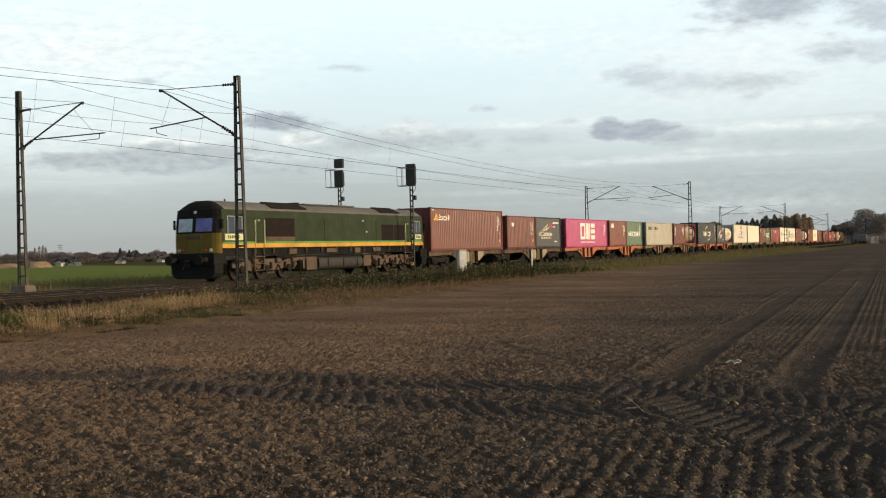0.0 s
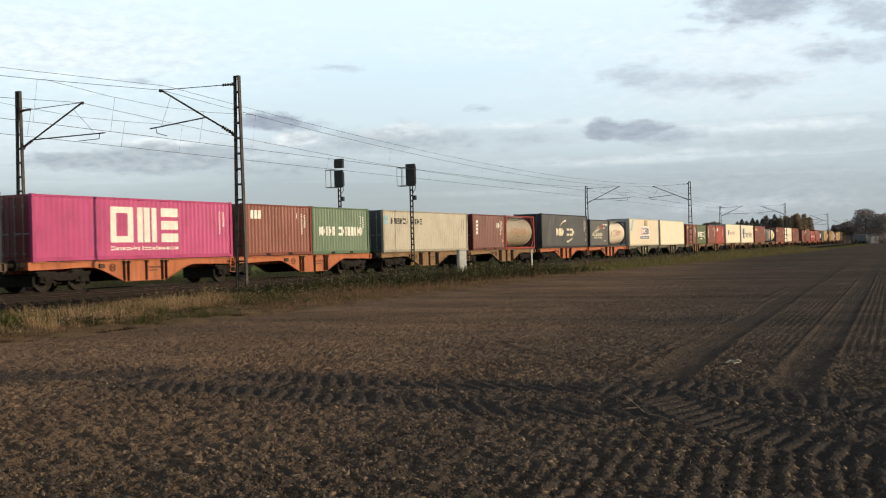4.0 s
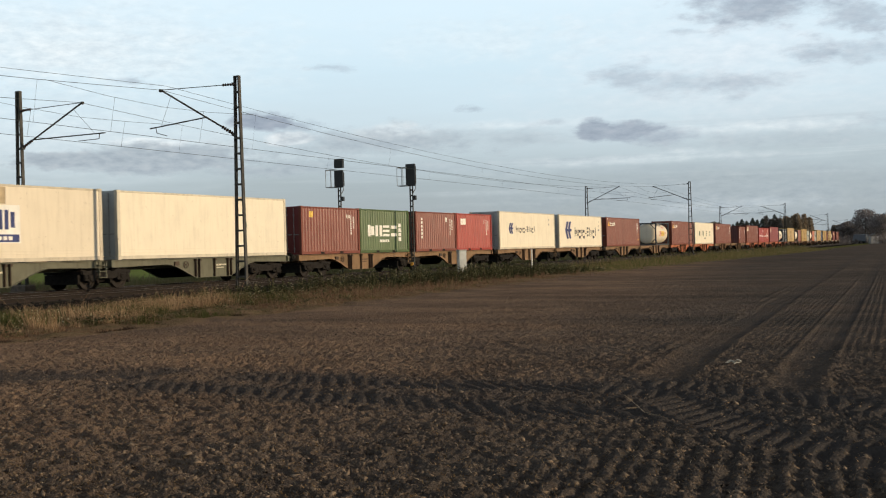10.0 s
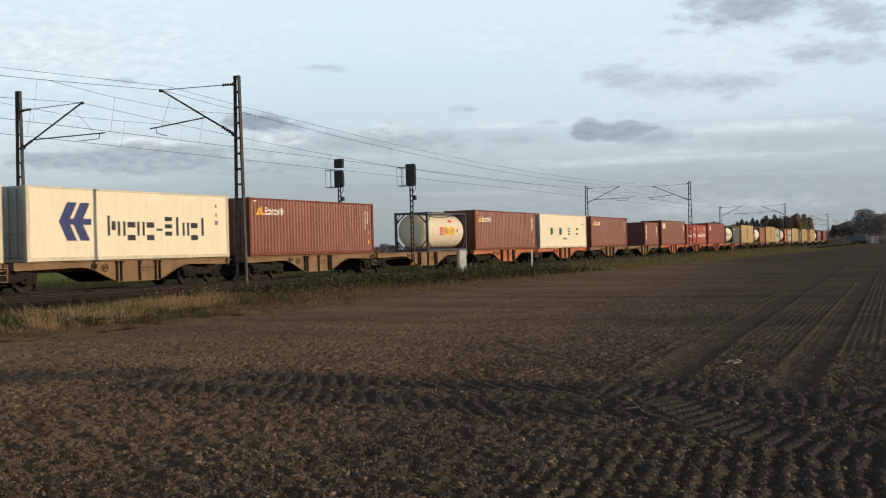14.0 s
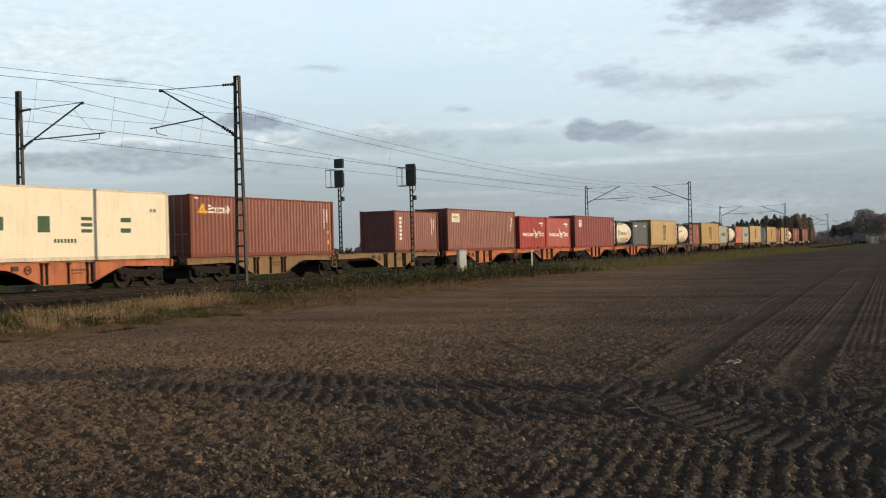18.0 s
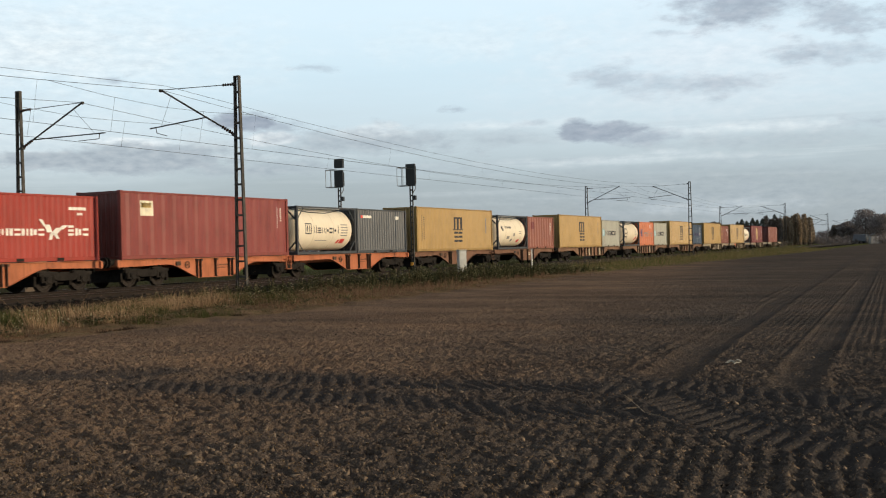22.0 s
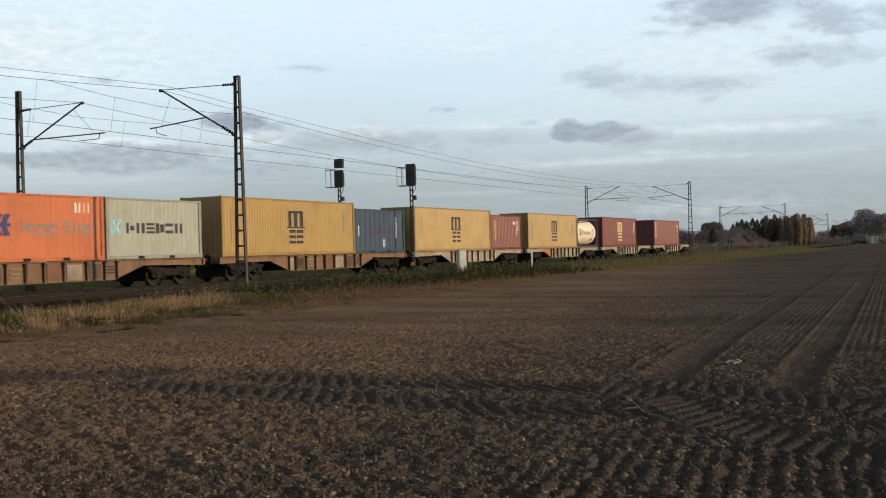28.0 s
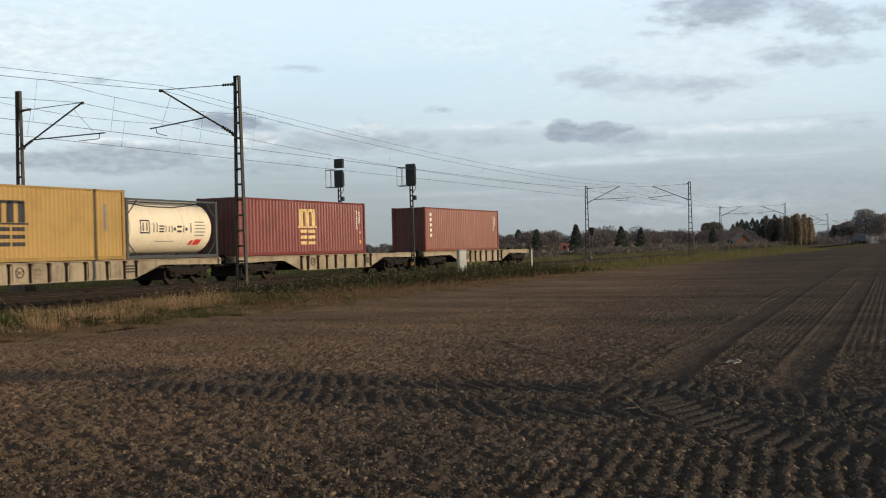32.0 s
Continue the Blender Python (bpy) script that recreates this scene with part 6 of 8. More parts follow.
        for dx in (-2.05, 0.0, 1.95):
            put("axle", Geo().rod((dx, -0.8, 0.53), (dx, 0.8, 0.53), 0.1, 10), M["iron"], b)
            for sy in (-1, 1):
                put("wheel", wheel, M["wheel"], b, at=pose(dx, sy * 0.75, 0.53, rz=0 if sy < 0 else 180))
                put("axle_box", Geo().lathe([(sy * 1.0, 0.19), (sy * 1.2, 0.19), (sy * 1.22, 0.12)], 12, "y", (dx, 0, 0.53)), M["iron"], b)
                for k in (-0.35, 0.35):
                    put("spring", Geo().lathe([(0.5, 0.09), (0.85, 0.09)], 10, "z", (dx + k, sy * 1.14, 0)), M["iron"], b)
        for dx in (-2.4, -1.05, 0.95, 2.35):
            for sy in (-1, 1):
                put("brake_block", Geo().box(dx - 0.09, dx + 0.09, sy * 0.78 - 0.07, sy * 0.78 + 0.07, 0.38, 0.78, 0.02), M["iron"], b)
                put("brake_cylinder", Geo().lathe([(-0.2, 0.10), (-0.18, 0.13), (0.18, 0.13), (0.2, 0.10)], 10, "x", (dx, sy * 1.16, 0.92)), M["l_frame"], b)
        for dx in (-1.0, 1.0):
            put("brake_rigging", Geo().path([(dx - 0.3, -1.16, 0.35), (dx, -1.16, 0.72), (dx + 0.3, -1.16, 0.32)], 0.035, 5), M["iron"], b)
        for m_ in (b,):
            m_.matrix_basis = pose(cx, 0, 0)
    return loco


MOVERS.append((build_loco(), 40.2, 0.0))

# ---------------------------------------------------------------- clouds: a far sheet that drifts
def view_angles(x, y):
    """Bearing and height, in degrees, of a point of the view."""
    u, v = (x - 784) / REACH, (441 - y) / REACH
    u, v = u * math.cos(LEAN) + v * math.sin(LEAN), v * math.cos(LEAN) - u * math.sin(LEAN)
    f, h = math.cos(RISE) - v * math.sin(RISE), math.sin(RISE) + v * math.cos(RISE)
    return math.degrees(PHI - math.atan2(u, f)), math.degrees(math.atan2(h, math.hypot(f, u)))


def rise_to(px, top, dist):
    """Height above the rails of a point seen that high in the first view, at a distance."""
    return EYE[2] + dist * math.tan(radians(view_angles(px, top)[1]))


def build_clouds():
    g = Geo()
    R, na, ne = 4200.0, 40, 24
    for j in range(ne + 1):
        e = radians(-0.9 + 32.0 * j / ne)
        for i in range(na + 1):
            a = radians(-16 + 84.0 * i / na)
            g.v.append((R * math.cos(e) * math.cos(a), R * math.cos(e) * math.sin(a), R * math.sin(e)))
    for j in range(ne):
        g.f += [(j * (na + 1) + i, j * (na + 1) + i + 1, (j + 1) * (na + 1) + i + 1, (j + 1) * (na + 1) + i) for i in range(na)]
    me = bpy.data.meshes.new("clouds")
    me.from_pydata(g.v, [], g.f)
    me.polygons.foreach_set("use_smooth", [True] * len(me.polygons))
    m = bpy.data.materials.new("cloud")
    m.use_nodes = True
    nt = m.node_tree
    nt.nodes.clear()
    out = nt.nodes.new("ShaderNodeOutputMaterial")
    tc = nt.nodes.new("ShaderNodeTexCoord")
    sep = nt.nodes.new("ShaderNodeSeparateXYZ")
    nrm = nt.nodes.new("ShaderNodeVectorMath")
    nrm.operation = "NORMALIZE"
    nt.links.new(tc.outputs["Object"], nrm.inputs[0])
    nt.links.new(nrm.outputs[0], sep.inputs[0])

    def calc(op, a, b=0.0, c=0.0):
        k = nt.nodes.new("ShaderNodeMath")
        k.operation = op
        for i_, val in enumerate((a, b, c)):
            if isinstance(val, (int, float)):
                k.inputs[i_].default_value = val
            else:
                nt.links.new(val, k.inputs[i_])
        return k.outputs[0]

    az = calc("MULTIPLY", calc("ARCTAN2", sep.outputs["Y"], sep.outputs["X"]), 57.29578)
    el = calc("MULTIPLY", calc("ARCSINE", sep.outputs["Z"]), 57.29578)
    uv = nt.nodes.new("ShaderNodeCombineXYZ")
    nt.links.new(az, uv.inputs[0])
    nt.links.new(el, uv.inputs[1])

    def noise_uv(scale, sx, sy, detail, color=False):
        mp = nt.nodes.new("ShaderNodeMapping")
        mp.inputs["Scale"].default_value = (sx, sy, 1)
        nt.links.new(uv.outputs[0], mp.inputs["Vector"])
        n = node(nt, "ShaderNodeTexNoise", Scale=scale, Detail=detail, Roughness=0.6)
        nt.links.new(mp.outputs[0], n.inputs["Vector"])
        return n.outputs["Color" if color else "Fac"]

    def range_of(v, lo, hi, top=1.0):
        r = nt.nodes.new("ShaderNodeMapRange")
        r.interpolation_type = "SMOOTHSTEP"
        r.inputs["From Min"].default_value, r.inputs["From Max"].default_value, r.inputs["To Max"].default_value = lo, hi, top
        nt.links.new(v, r.inputs["Value"])
        return r.outputs[0]

    warp = nt.nodes.new("ShaderNodeVectorMath")
    warp.operation = "MULTIPLY_ADD"
    warp.inputs[1].default_value, warp.inputs[2].default_value = (1.6, 0.5, 0), (-0.8, -0.25, 0)
    nt.links.new(noise_uv(0.7, 0.6, 1.7, 5.0, True), warp.inputs[0])
    add = nt.nodes.new("ShaderNodeVectorMath")
    nt.links.new(uv.outputs[0], add.inputs[0])
    nt.links.new(warp.outputs[0], add.inputs[1])
    billow = noise_uv(0.95, 0.55, 1.35, 6.5)

    def puff(x, y, w, h, k, rough=2.6, soft=0.9):
        """One cloud: an oval whose density is broken up by the billows."""
        a, e = view_angles(x, y)
        s1 = nt.nodes.new("ShaderNodeVectorMath")
        s1.operation = "SUBTRACT"
        s1.inputs[1].default_value = (a, e, 0)
        nt.links.new(add.outputs[0], s1.inputs[0])
        s2 = nt.nodes.new("ShaderNodeVectorMath")
        s2.operation = "DIVIDE"
        s2.inputs[1].default_value = (w / 32.8, h / 32.8, 1)
        nt.links.new(s1.outputs[0], s2.inputs[0])
        s3 = nt.nodes.new("ShaderNodeVectorMath")
        s3.operation = "LENGTH"
        nt.links.new(s2.outputs[0], s3.inputs[0])
        dense = calc("SUBTRACT", calc("MULTIPLY_ADD", calc("SUBTRACT", billow, 0.5), rough, 0.95), s3.outputs["Value"])
        return range_of(dense, 0.0, soft, k)

    def gathered(items):
        tot = None
        for it in items:
            p = puff(*it)
            tot = p if tot is None else calc("MAXIMUM", tot, p)
        return tot

    dark = gathered([(1385, 0, 195, 56, 0.78, 1.8, 0.8), (1575, 26, 120, 48, 0.6), (1238, 53, 44, 9, 0.4), (1472, 95, 72, 20, 0.62, 1.8, 0.8), (1560, 88, 105, 32, 0.42),
                     (1140, 135, 80, 34, 0.48, 1.8, 0.8), (1225, 146, 130, 28, 0.42, 1.6, 0.9), (1325, 146, 130, 24, 0.50, 1.8, 0.9), (1332, 171, 30, 9, 0.35), (1078, 230, 40, 26, 0.85, 0.9, 0.4), (1130, 233, 92, 24, 0.85, 1.1, 0.5), (1195, 240, 105, 18, 0.65, 1.4, 0.8),
                     (1600, 210, 60, 18, 0.45), (860, 191, 34, 9, 0.5), (616, 120, 52, 11, 0.42), (266, 144, 42, 14, 0.5), (490, 216, 78, 22, 0.95, 1.4, 0.5), (545, 222, 70, 14, 0.6, 1.6, 0.8), (1000, 215, 40, 8, 0.3)])
    grey = gathered([(320, 281, 220, 32, 0.95, 1.5, 0.5), (190, 285, 190, 20, 0.95, 1.4, 0.5), (520, 300, 240, 18, 0.7, 1.4, 0.8), (690, 250, 300, 40, 0.78, 1.6, 0.9), (940, 243, 190, 22, 0.50, 1.4, 1.0), (1400, 246, 330, 24, 0.42, 1.4, 1.0), (800, 300, 420, 22, 0.34, 1.4, 1.0), (1200, 297, 440, 18, 0.30, 1.4, 1.0), (1330, 345, 760, 95, 0.62, 1.0, 1.2)])
    light = gathered([(150, 225, 480, 150, 0.42, 1.0, 1.2), (130, 90, 600, 150, 0.85, 1.0, 1.2), (535, 247, 66, 18, 1.0, 1.2, 0.5), (300, 254, 130, 14, 0.9, 1.4, 0.7), (720, 232, 110, 20, 0.8, 1.4, 0.8), (330, 256, 260, 18, 0.45, 1.4, 1.0), (1390, 222, 330, 16, 0.45, 1.4, 1.0), (930, 219, 240, 14, 0.4, 1.4, 1.0), (1150, 281, 420, 11, 0.42, 1.2, 1.0), (1250, 268, 60, 10, 0.4), (1330, 362, 260, 18, 0.40, 1.6, 1.0), (100, 40, 300, 70, 0.4, 1.6, 1.0), (880, 70, 320, 60, 0.3, 1.6, 1.0)])
    bright = gathered([(1330, 100, 560, 190, 0.38, 1.0, 1.2)])
    level = calc("MULTIPLY", range_of(el, 1.2, 3.6), calc("SUBTRACT", 1.0, range_of(el, 5.4, 7.2)))
    veins = noise_uv(1.0, 0.035, 1.25, 7.0)
    streak = calc("MULTIPLY", range_of(veins, 0.52, 0.75, 0.5), level)
    sheen = calc("MULTIPLY", calc("SUBTRACT", 1.0, range_of(veins, 0.28, 0.48)), calc("MULTIPLY", level, 0.30))
    grey = calc("MAXIMUM", grey, streak)
    light = calc("MAXIMUM", light, sheen)

    def laid(under, cover, colour):
        """One layer of cloud over those behind it: colour and cover."""
        col, cov = under
        both = calc("SUBTRACT", calc("ADD", cov, cover), calc("MULTIPLY", cov, cover))
        share = calc("DIVIDE", cover, calc("MAXIMUM", both, 0.001))
        return mixed(nt, share, col, colour), both

    tint, cover = laid(laid(laid(((0.97, 0.96, 0.99), bright), light, (0.90, 0.99, 1.03)), grey, (0.475, 0.55, 0.61)), dark, (0.385, 0.45, 0.54))
    mottle = noise_uv(1.6, 0.7, 1.8, 6.0)
    tint = mixed(nt, 1.0, tint, ramp(nt, mottle, [(0.35, (0.86, 0.87, 0.89)), (0.5, (1.0, 1.0, 1.0)), (0.68, (1.17, 1.13, 1.10))]), "MULTIPLY")
    em = nt.nodes.new("ShaderNodeEmission")
    nt.links.new(tint, em.inputs["Color"])
    tr = nt.nodes.new("ShaderNodeBsdfTransparent")
    mix = nt.nodes.new("ShaderNodeMixShader")
    nt.links.new(cover, mix.inputs[0])
    nt.links.new(tr.outputs[0], mix.inputs[1])
    nt.links.new(em.outputs[0], mix.inputs[2])
    nt.links.new(mix.outputs[0], out.inputs["Surface"])
    return tagged(put("clouds", me, m), "drifting grey and white clouds over a pale blue sky", "clouds", kind="structure")


CLOUDS = build_clouds()
CLOUDS.location = EYE

# ---------------------------------------------------------------- signals and lineside things
M["sig_black"] = plain("signal_black", (0.018, 0.018, 0.018), 0.5)
M["white_box"] = paint("cabinet_white", (0.58, 0.58, 0.54), 0.6, 0.4, 0.15)


def signal(s, n, foot, z_low, z_top, upper=None, label=""):
    """A colour-light signal seen from behind: lattice post, screen, cage."""
    sig = tagged(new("railway_signal"), label, "signal", "railway signals")
    sig.matrix_basis = rail_pose(s, n, 0, 0)
    for y in (-0.085, 0.085):
        put("post_leg", Geo().box(-0.045, 0.045, y - 0.025, y + 0.025, foot, z_low + 0.4), M["mast_steel"], sig)
    k = int((z_low - foot) / 0.33)
    for i in range(k + 1):
        z = foot + 0.15 + i * 0.33
        put("rung", Geo().box(-0.04, 0.04, -0.085, 0.085, z, z + 0.09), M["mast_steel"], sig)
    put("foundation", Geo().box(-0.3, 0.3, -0.3, 0.3, foot - 0.5, foot + 0.1, 0.04), M["concrete"], sig)
    put("screen", Geo().box(-0.10, 0.02, -0.31, 0.31, z_low, z_top, 0.03), M["sig_black"], sig, "black signal screen")
    put("lamp_housing", Geo().box(0.02, 0.30, -0.20, 0.20, z_low + 0.1, z_top - 0.1, 0.05), M["sig_black"], sig)
    if upper:
        put("upper_screen", Geo().box(-0.10, 0.12, -0.30, 0.30, upper[0], upper[1], 0.03), M["sig_black"], sig, "small upper signal screen")
    za, zb = z_low + 0.02, z_low + 1.12
    for z in (za, zb):
        put("cage_rail", Geo().path([(0.1, 0.25, z), (0.1, 0.70, z), (-0.5, 0.70, z), (-0.5, 0.0, z)], 0.022, 5), M["steel"], sig, "grey tubular rail of the service cage")
    for x, y in ((0.1, 0.70), (-0.5, 0.70), (-0.5, 0.3)):
        put("cage_bar", Geo().rod((x, y, za), (x, y, zb), 0.018, 5), M["steel"], sig)
    put("bracket", Geo().path([(0, -0.1, z_low - 0.45), (0.0, -0.3, z_low - 0.15), (0, -0.28, z_low + 0.1)], 0.025, 5), M["steel"], sig)
    put("junction_box", Geo().box(-0.1, 0.1, -0.30, -0.13, z_low - 0.85, z_low - 0.58, 0.02), M["sig_black"], sig)
    put("track_magnet_box", Geo().box(-0.08, 0.08, 0.0, 0.14, foot + 0.55, foot + 0.75, 0.01), M["m_orange"], sig, "orange box low on the post")
    return sig


signal(58.0, 30.5, -0.22, 5.17, 6.52, None, "black colour-light signal on a lattice post between the tracks")
signal(58.63, 36.0, -0.3, 5.37, 6.47, (6.62, 7.2), "black colour-light signal with two screens beyond the rails")

cab = tagged(new("relay_cabinet"), "small white lineside cabinet among weeds", "cabinet")
cab.matrix_basis = rail_pose(50.2, 23.6, -0.03, -46)
put("body", Geo().box(-0.19, 0.19, -0.22, 0.22, 0.08, 1.20, 0.02), M["white_box"], cab)
put("lid", Geo().box(-0.21, 0.21, -0.24, 0.24, 1.20, 1.25, 0.02), M["white_box"], cab)
put("door", Geo().box(-0.15, 0.15, -0.232, -0.218, 0.14, 1.12), M["white_box"], cab)
put("plinth", Geo().box(-0.22, 0.22, -0.25, 0.25, -0.3, 0.08), M["concrete"], cab)

post = tagged(new("marker_post"), "thin white marker post in the grass", "post")
post.matrix_basis = rail_pose(62.5, 24.5, -0.06, 0)
put("pole", Geo().rod((0, 0, -0.3), (0, 0, 1.2), 0.045, 8), M["m_white"], post)
put("cap", Geo().box(-0.06, 0.06, -0.06, 0.06, 1.18, 1.23, 0.01), M["m_grey"], post, "grey cap")

gear = tagged(new("switch_box"), "dark equipment box fixed beside a catenary mast", "equipment box")
gear.matrix_basis = rail_pose(110.6, 36.0, 0, 0)
put("pole", Geo().rod((0, 0, -0.9), (0, 0, 3.2), 0.06, 8), M["mast_steel"], gear)
put("housing", Geo().box(-0.2, 0.2, -0.25, 0.25, 2.4, 3.25, 0.03), M["sig_black"], gear)

# ---------------------------------------------------------------- plants
def leafy(name, stops, rough=0.85, trans=0.45):
    """Plant matter whose pieces differ, island by island."""
    m, nt, b = material(name, 1.0, 0.0, 0.0)
    gi = nt.nodes.new("ShaderNodeNewGeometry")
    tone = ramp(nt, gi.outputs["Random Per Island"], stops)
    nt.links.new(tone, b.inputs["Base Color"])
    if trans > 0:
        thin = nt.nodes.new("ShaderNodeBsdfTranslucent")
        nt.links.new(tone, thin.inputs["Color"])
        both = nt.nodes.new("ShaderNodeMixShader")
        both.inputs[0].default_value = trans
        nt.links.new(b.outputs[0], both.inputs[1])
        nt.links.new(thin.outputs[0], both.inputs[2])
        nt.links.new(both.outputs[0], nt.nodes["Material Output"].inputs["Surface"])
    return m


M["straw"] = leafy("dry_grass", [(0.0, (0.36, 0.240, 0.140)), (0.3, (0.54, 0.390, 0.235)), (0.6, (0.38, 0.250, 0.145)), (0.85, (0.22, 0.130, 0.080)), (1.0, (0.140, 0.120, 0.058))], trans=0.3)
M["tussock"] = leafy("matted_tussock", [(0.0, (0.040, 0.030, 0.024)), (0.6, (0.070, 0.048, 0.036)), (1.0, (0.125, 0.080, 0.055))])
M["turf"] = leafy("green_grass", [(0.0, (0.045, 0.062, 0.020)), (0.4, (0.075, 0.092, 0.028)), (0.7, (0.12, 0.112, 0.045)), (1.0, (0.21, 0.160, 0.085))])
M["old_turf"] = leafy("rough_grass", [(0.0, (0.090, 0.105, 0.036)), (0.4, (0.140, 0.138, 0.054)), (0.7, (0.215, 0.172, 0.088)), (1.0, (0.30, 0.225, 0.13))])
M["weed"] = leafy("weed_leaf", [(0.0, (0.030, 0.038, 0.022)), (0.4, (0.062, 0.070, 0.036)), (0.72, (0.096, 0.096, 0.050)), (0.88, (0.22, 0.21, 0.105)), (0.96, (0.46, 0.42, 0.24)), (1.0, (0.15, 0.08, 0.05))])
M["reed"] = leafy("reedy_grass", [(0.0, (0.115, 0.130, 0.048)), (0.4, (0.150, 0.150, 0.066)), (0.75, (0.190, 0.162, 0.088)), (1.0, (0.24, 0.185, 0.115))])
M["bloom"] = leafy("pale_bloom", [(0.0, (0.62, 0.58, 0.32)), (1.0, (0.75, 0.72, 0.55))])
M["russet"] = leafy("russet_stalk", [(0.0, (0.150, 0.086, 0.058)), (0.4, (0.215, 0.130, 0.085)), (0.7, (0.320, 0.215, 0.132)), (1.0, (0.130, 0.112, 0.058))])
rng = np.random.default_rng(11)


def mesh_of(name, v, f):
    me = bpy.data.meshes.new(name)
    v, f = np.asarray(v, dtype=np.float32), np.asarray(f, dtype=np.int32)
    k = f.shape[1]
    me.vertices.add(len(v))
    me.vertices.foreach_set("co", v.ravel())
    me.loops.add(f.size)
    me.loops.foreach_set("vertex_index", f.ravel())
    me.polygons.add(len(f))
    me.polygons.foreach_set("loop_start", np.arange(0, f.size, k, dtype=np.int32))
    me.update(calc_edges=True)
    return me


def blades(s, n, h, w, lean, base=None, away=None):
    """Bent blades of grass, two faces each; away: the way each one leans."""
    k = len(s)
    a = rng.uniform(0, 2 * math.pi, k) if away is None else away + rng.normal(0, 0.5, k)
    z0 = (lie(n) if base is None else base) - 0.03
    x, y = s, n + s * s / (2 * BEND)
    lx, ly = np.cos(a) * lean * h, np.sin(a) * lean * h
    b = a + math.pi / 2 + rng.uniform(-0.5, 0.5, k)
    wx, wy = np.cos(b) * w / 2, np.sin(b) * w / 2
    rows = [(x - wx, y - wy, z0), (x + wx, y + wy, z0), (x + wx * 0.7 + lx * 0.35, y + wy * 0.7 + ly * 0.35, z0 + h * 0.6), (x - wx * 0.7 + lx * 0.35, y - wy * 0.7 + ly * 0.35, z0 + h * 0.6), (x + wx * 0.12 + lx, y + wy * 0.12 + ly, z0 + h), (x - wx * 0.12 + lx, y - wy * 0.12 + ly, z0 + h)]
    v = np.stack([np.stack(r, -1) for r in rows], 1).reshape(-1, 3)
    i = np.arange(k)[:, None] * 6
    f = np.concatenate([i + np.array([[0, 1, 2, 3]]), i + np.array([[3, 2, 4, 5]])])
    return v, f


def tufts(count, s0, s1, n0, n1, per, radius, h0, h1, w0, w1, patch=0, bias=-0.35):
    """Tufts of grass whose blades fan out; patch: a seed by which they keep to patches."""
    cs, cn = rng.uniform(s0, s1, count), rng.uniform(n0, n1, count)
    if patch:
        keep = 0.6 * lattice_noise(cs / 1.9, cn / 1.5, patch) + 0.6 * lattice_noise(cs / 0.6, cn / 0.55, patch + 5) > rng.uniform(bias, 0.45, count)
        cs, cn = cs[keep], cn[keep]
    c = len(cs)
    hk = np.repeat(rng.uniform(0.35, 1.3, c), per) * rng.uniform(0.5, 1.0, c * per)
    a = rng.uniform(0, 2 * math.pi, c * per)
    r = np.abs(rng.normal(0, radius, c * per))
    s, n = np.repeat(cs, per) + r * np.cos(a), np.clip(np.repeat(cn, per) + r * np.sin(a), n0 - 0.3, n1 + 0.3)
    wind = np.repeat(rng.normal(2.6, 0.7, c), per)
    away = np.where(rng.random(c * per) < 0.5, a, wind)
    back = n - rim(s) + 17.0
    h = low_enough(s, n, hk * rng.uniform(h0, h1, c * per) * np.interp(back, [17.0, 18.0, 19.6], [0.25, 0.5, 1.0]))
    return blades(s, n, h, rng.uniform(w0, w1, c * per), rng.uniform(0.15, 1.1, c * per), None, away)


def clumped(k, s0, s1, n0, n1, size, per):
    c = max(1, k // per)
    cs, cn = rng.uniform(s0, s1, c), rng.uniform(n0, n1, c)
    s = np.repeat(cs, per) + rng.normal(0, size, c * per)
    n = np.repeat(cn, per) + rng.normal(0, size, c * per)
    hk = np.repeat(rng.uniform(0.35, 1.45, c), per)
    return s, np.clip(n, n0 - 0.4, n1 + 0.4), hk


def low_enough(s, n, h):
    """Keeps the growth before the open rails below the line from the eye to the ballast."""
    free = EYE[2] - (EYE[2] + 0.2) * n / 27.6 - lie(n)
    cap = np.where(s < 30, np.maximum(0.06, free * 1.12), 9.0)
    return np.minimum(h, cap * rng.uniform(0.4, 1.0, len(s)) * np.where(rng.random(len(s)) < 0.2, 1.6, 1.0))


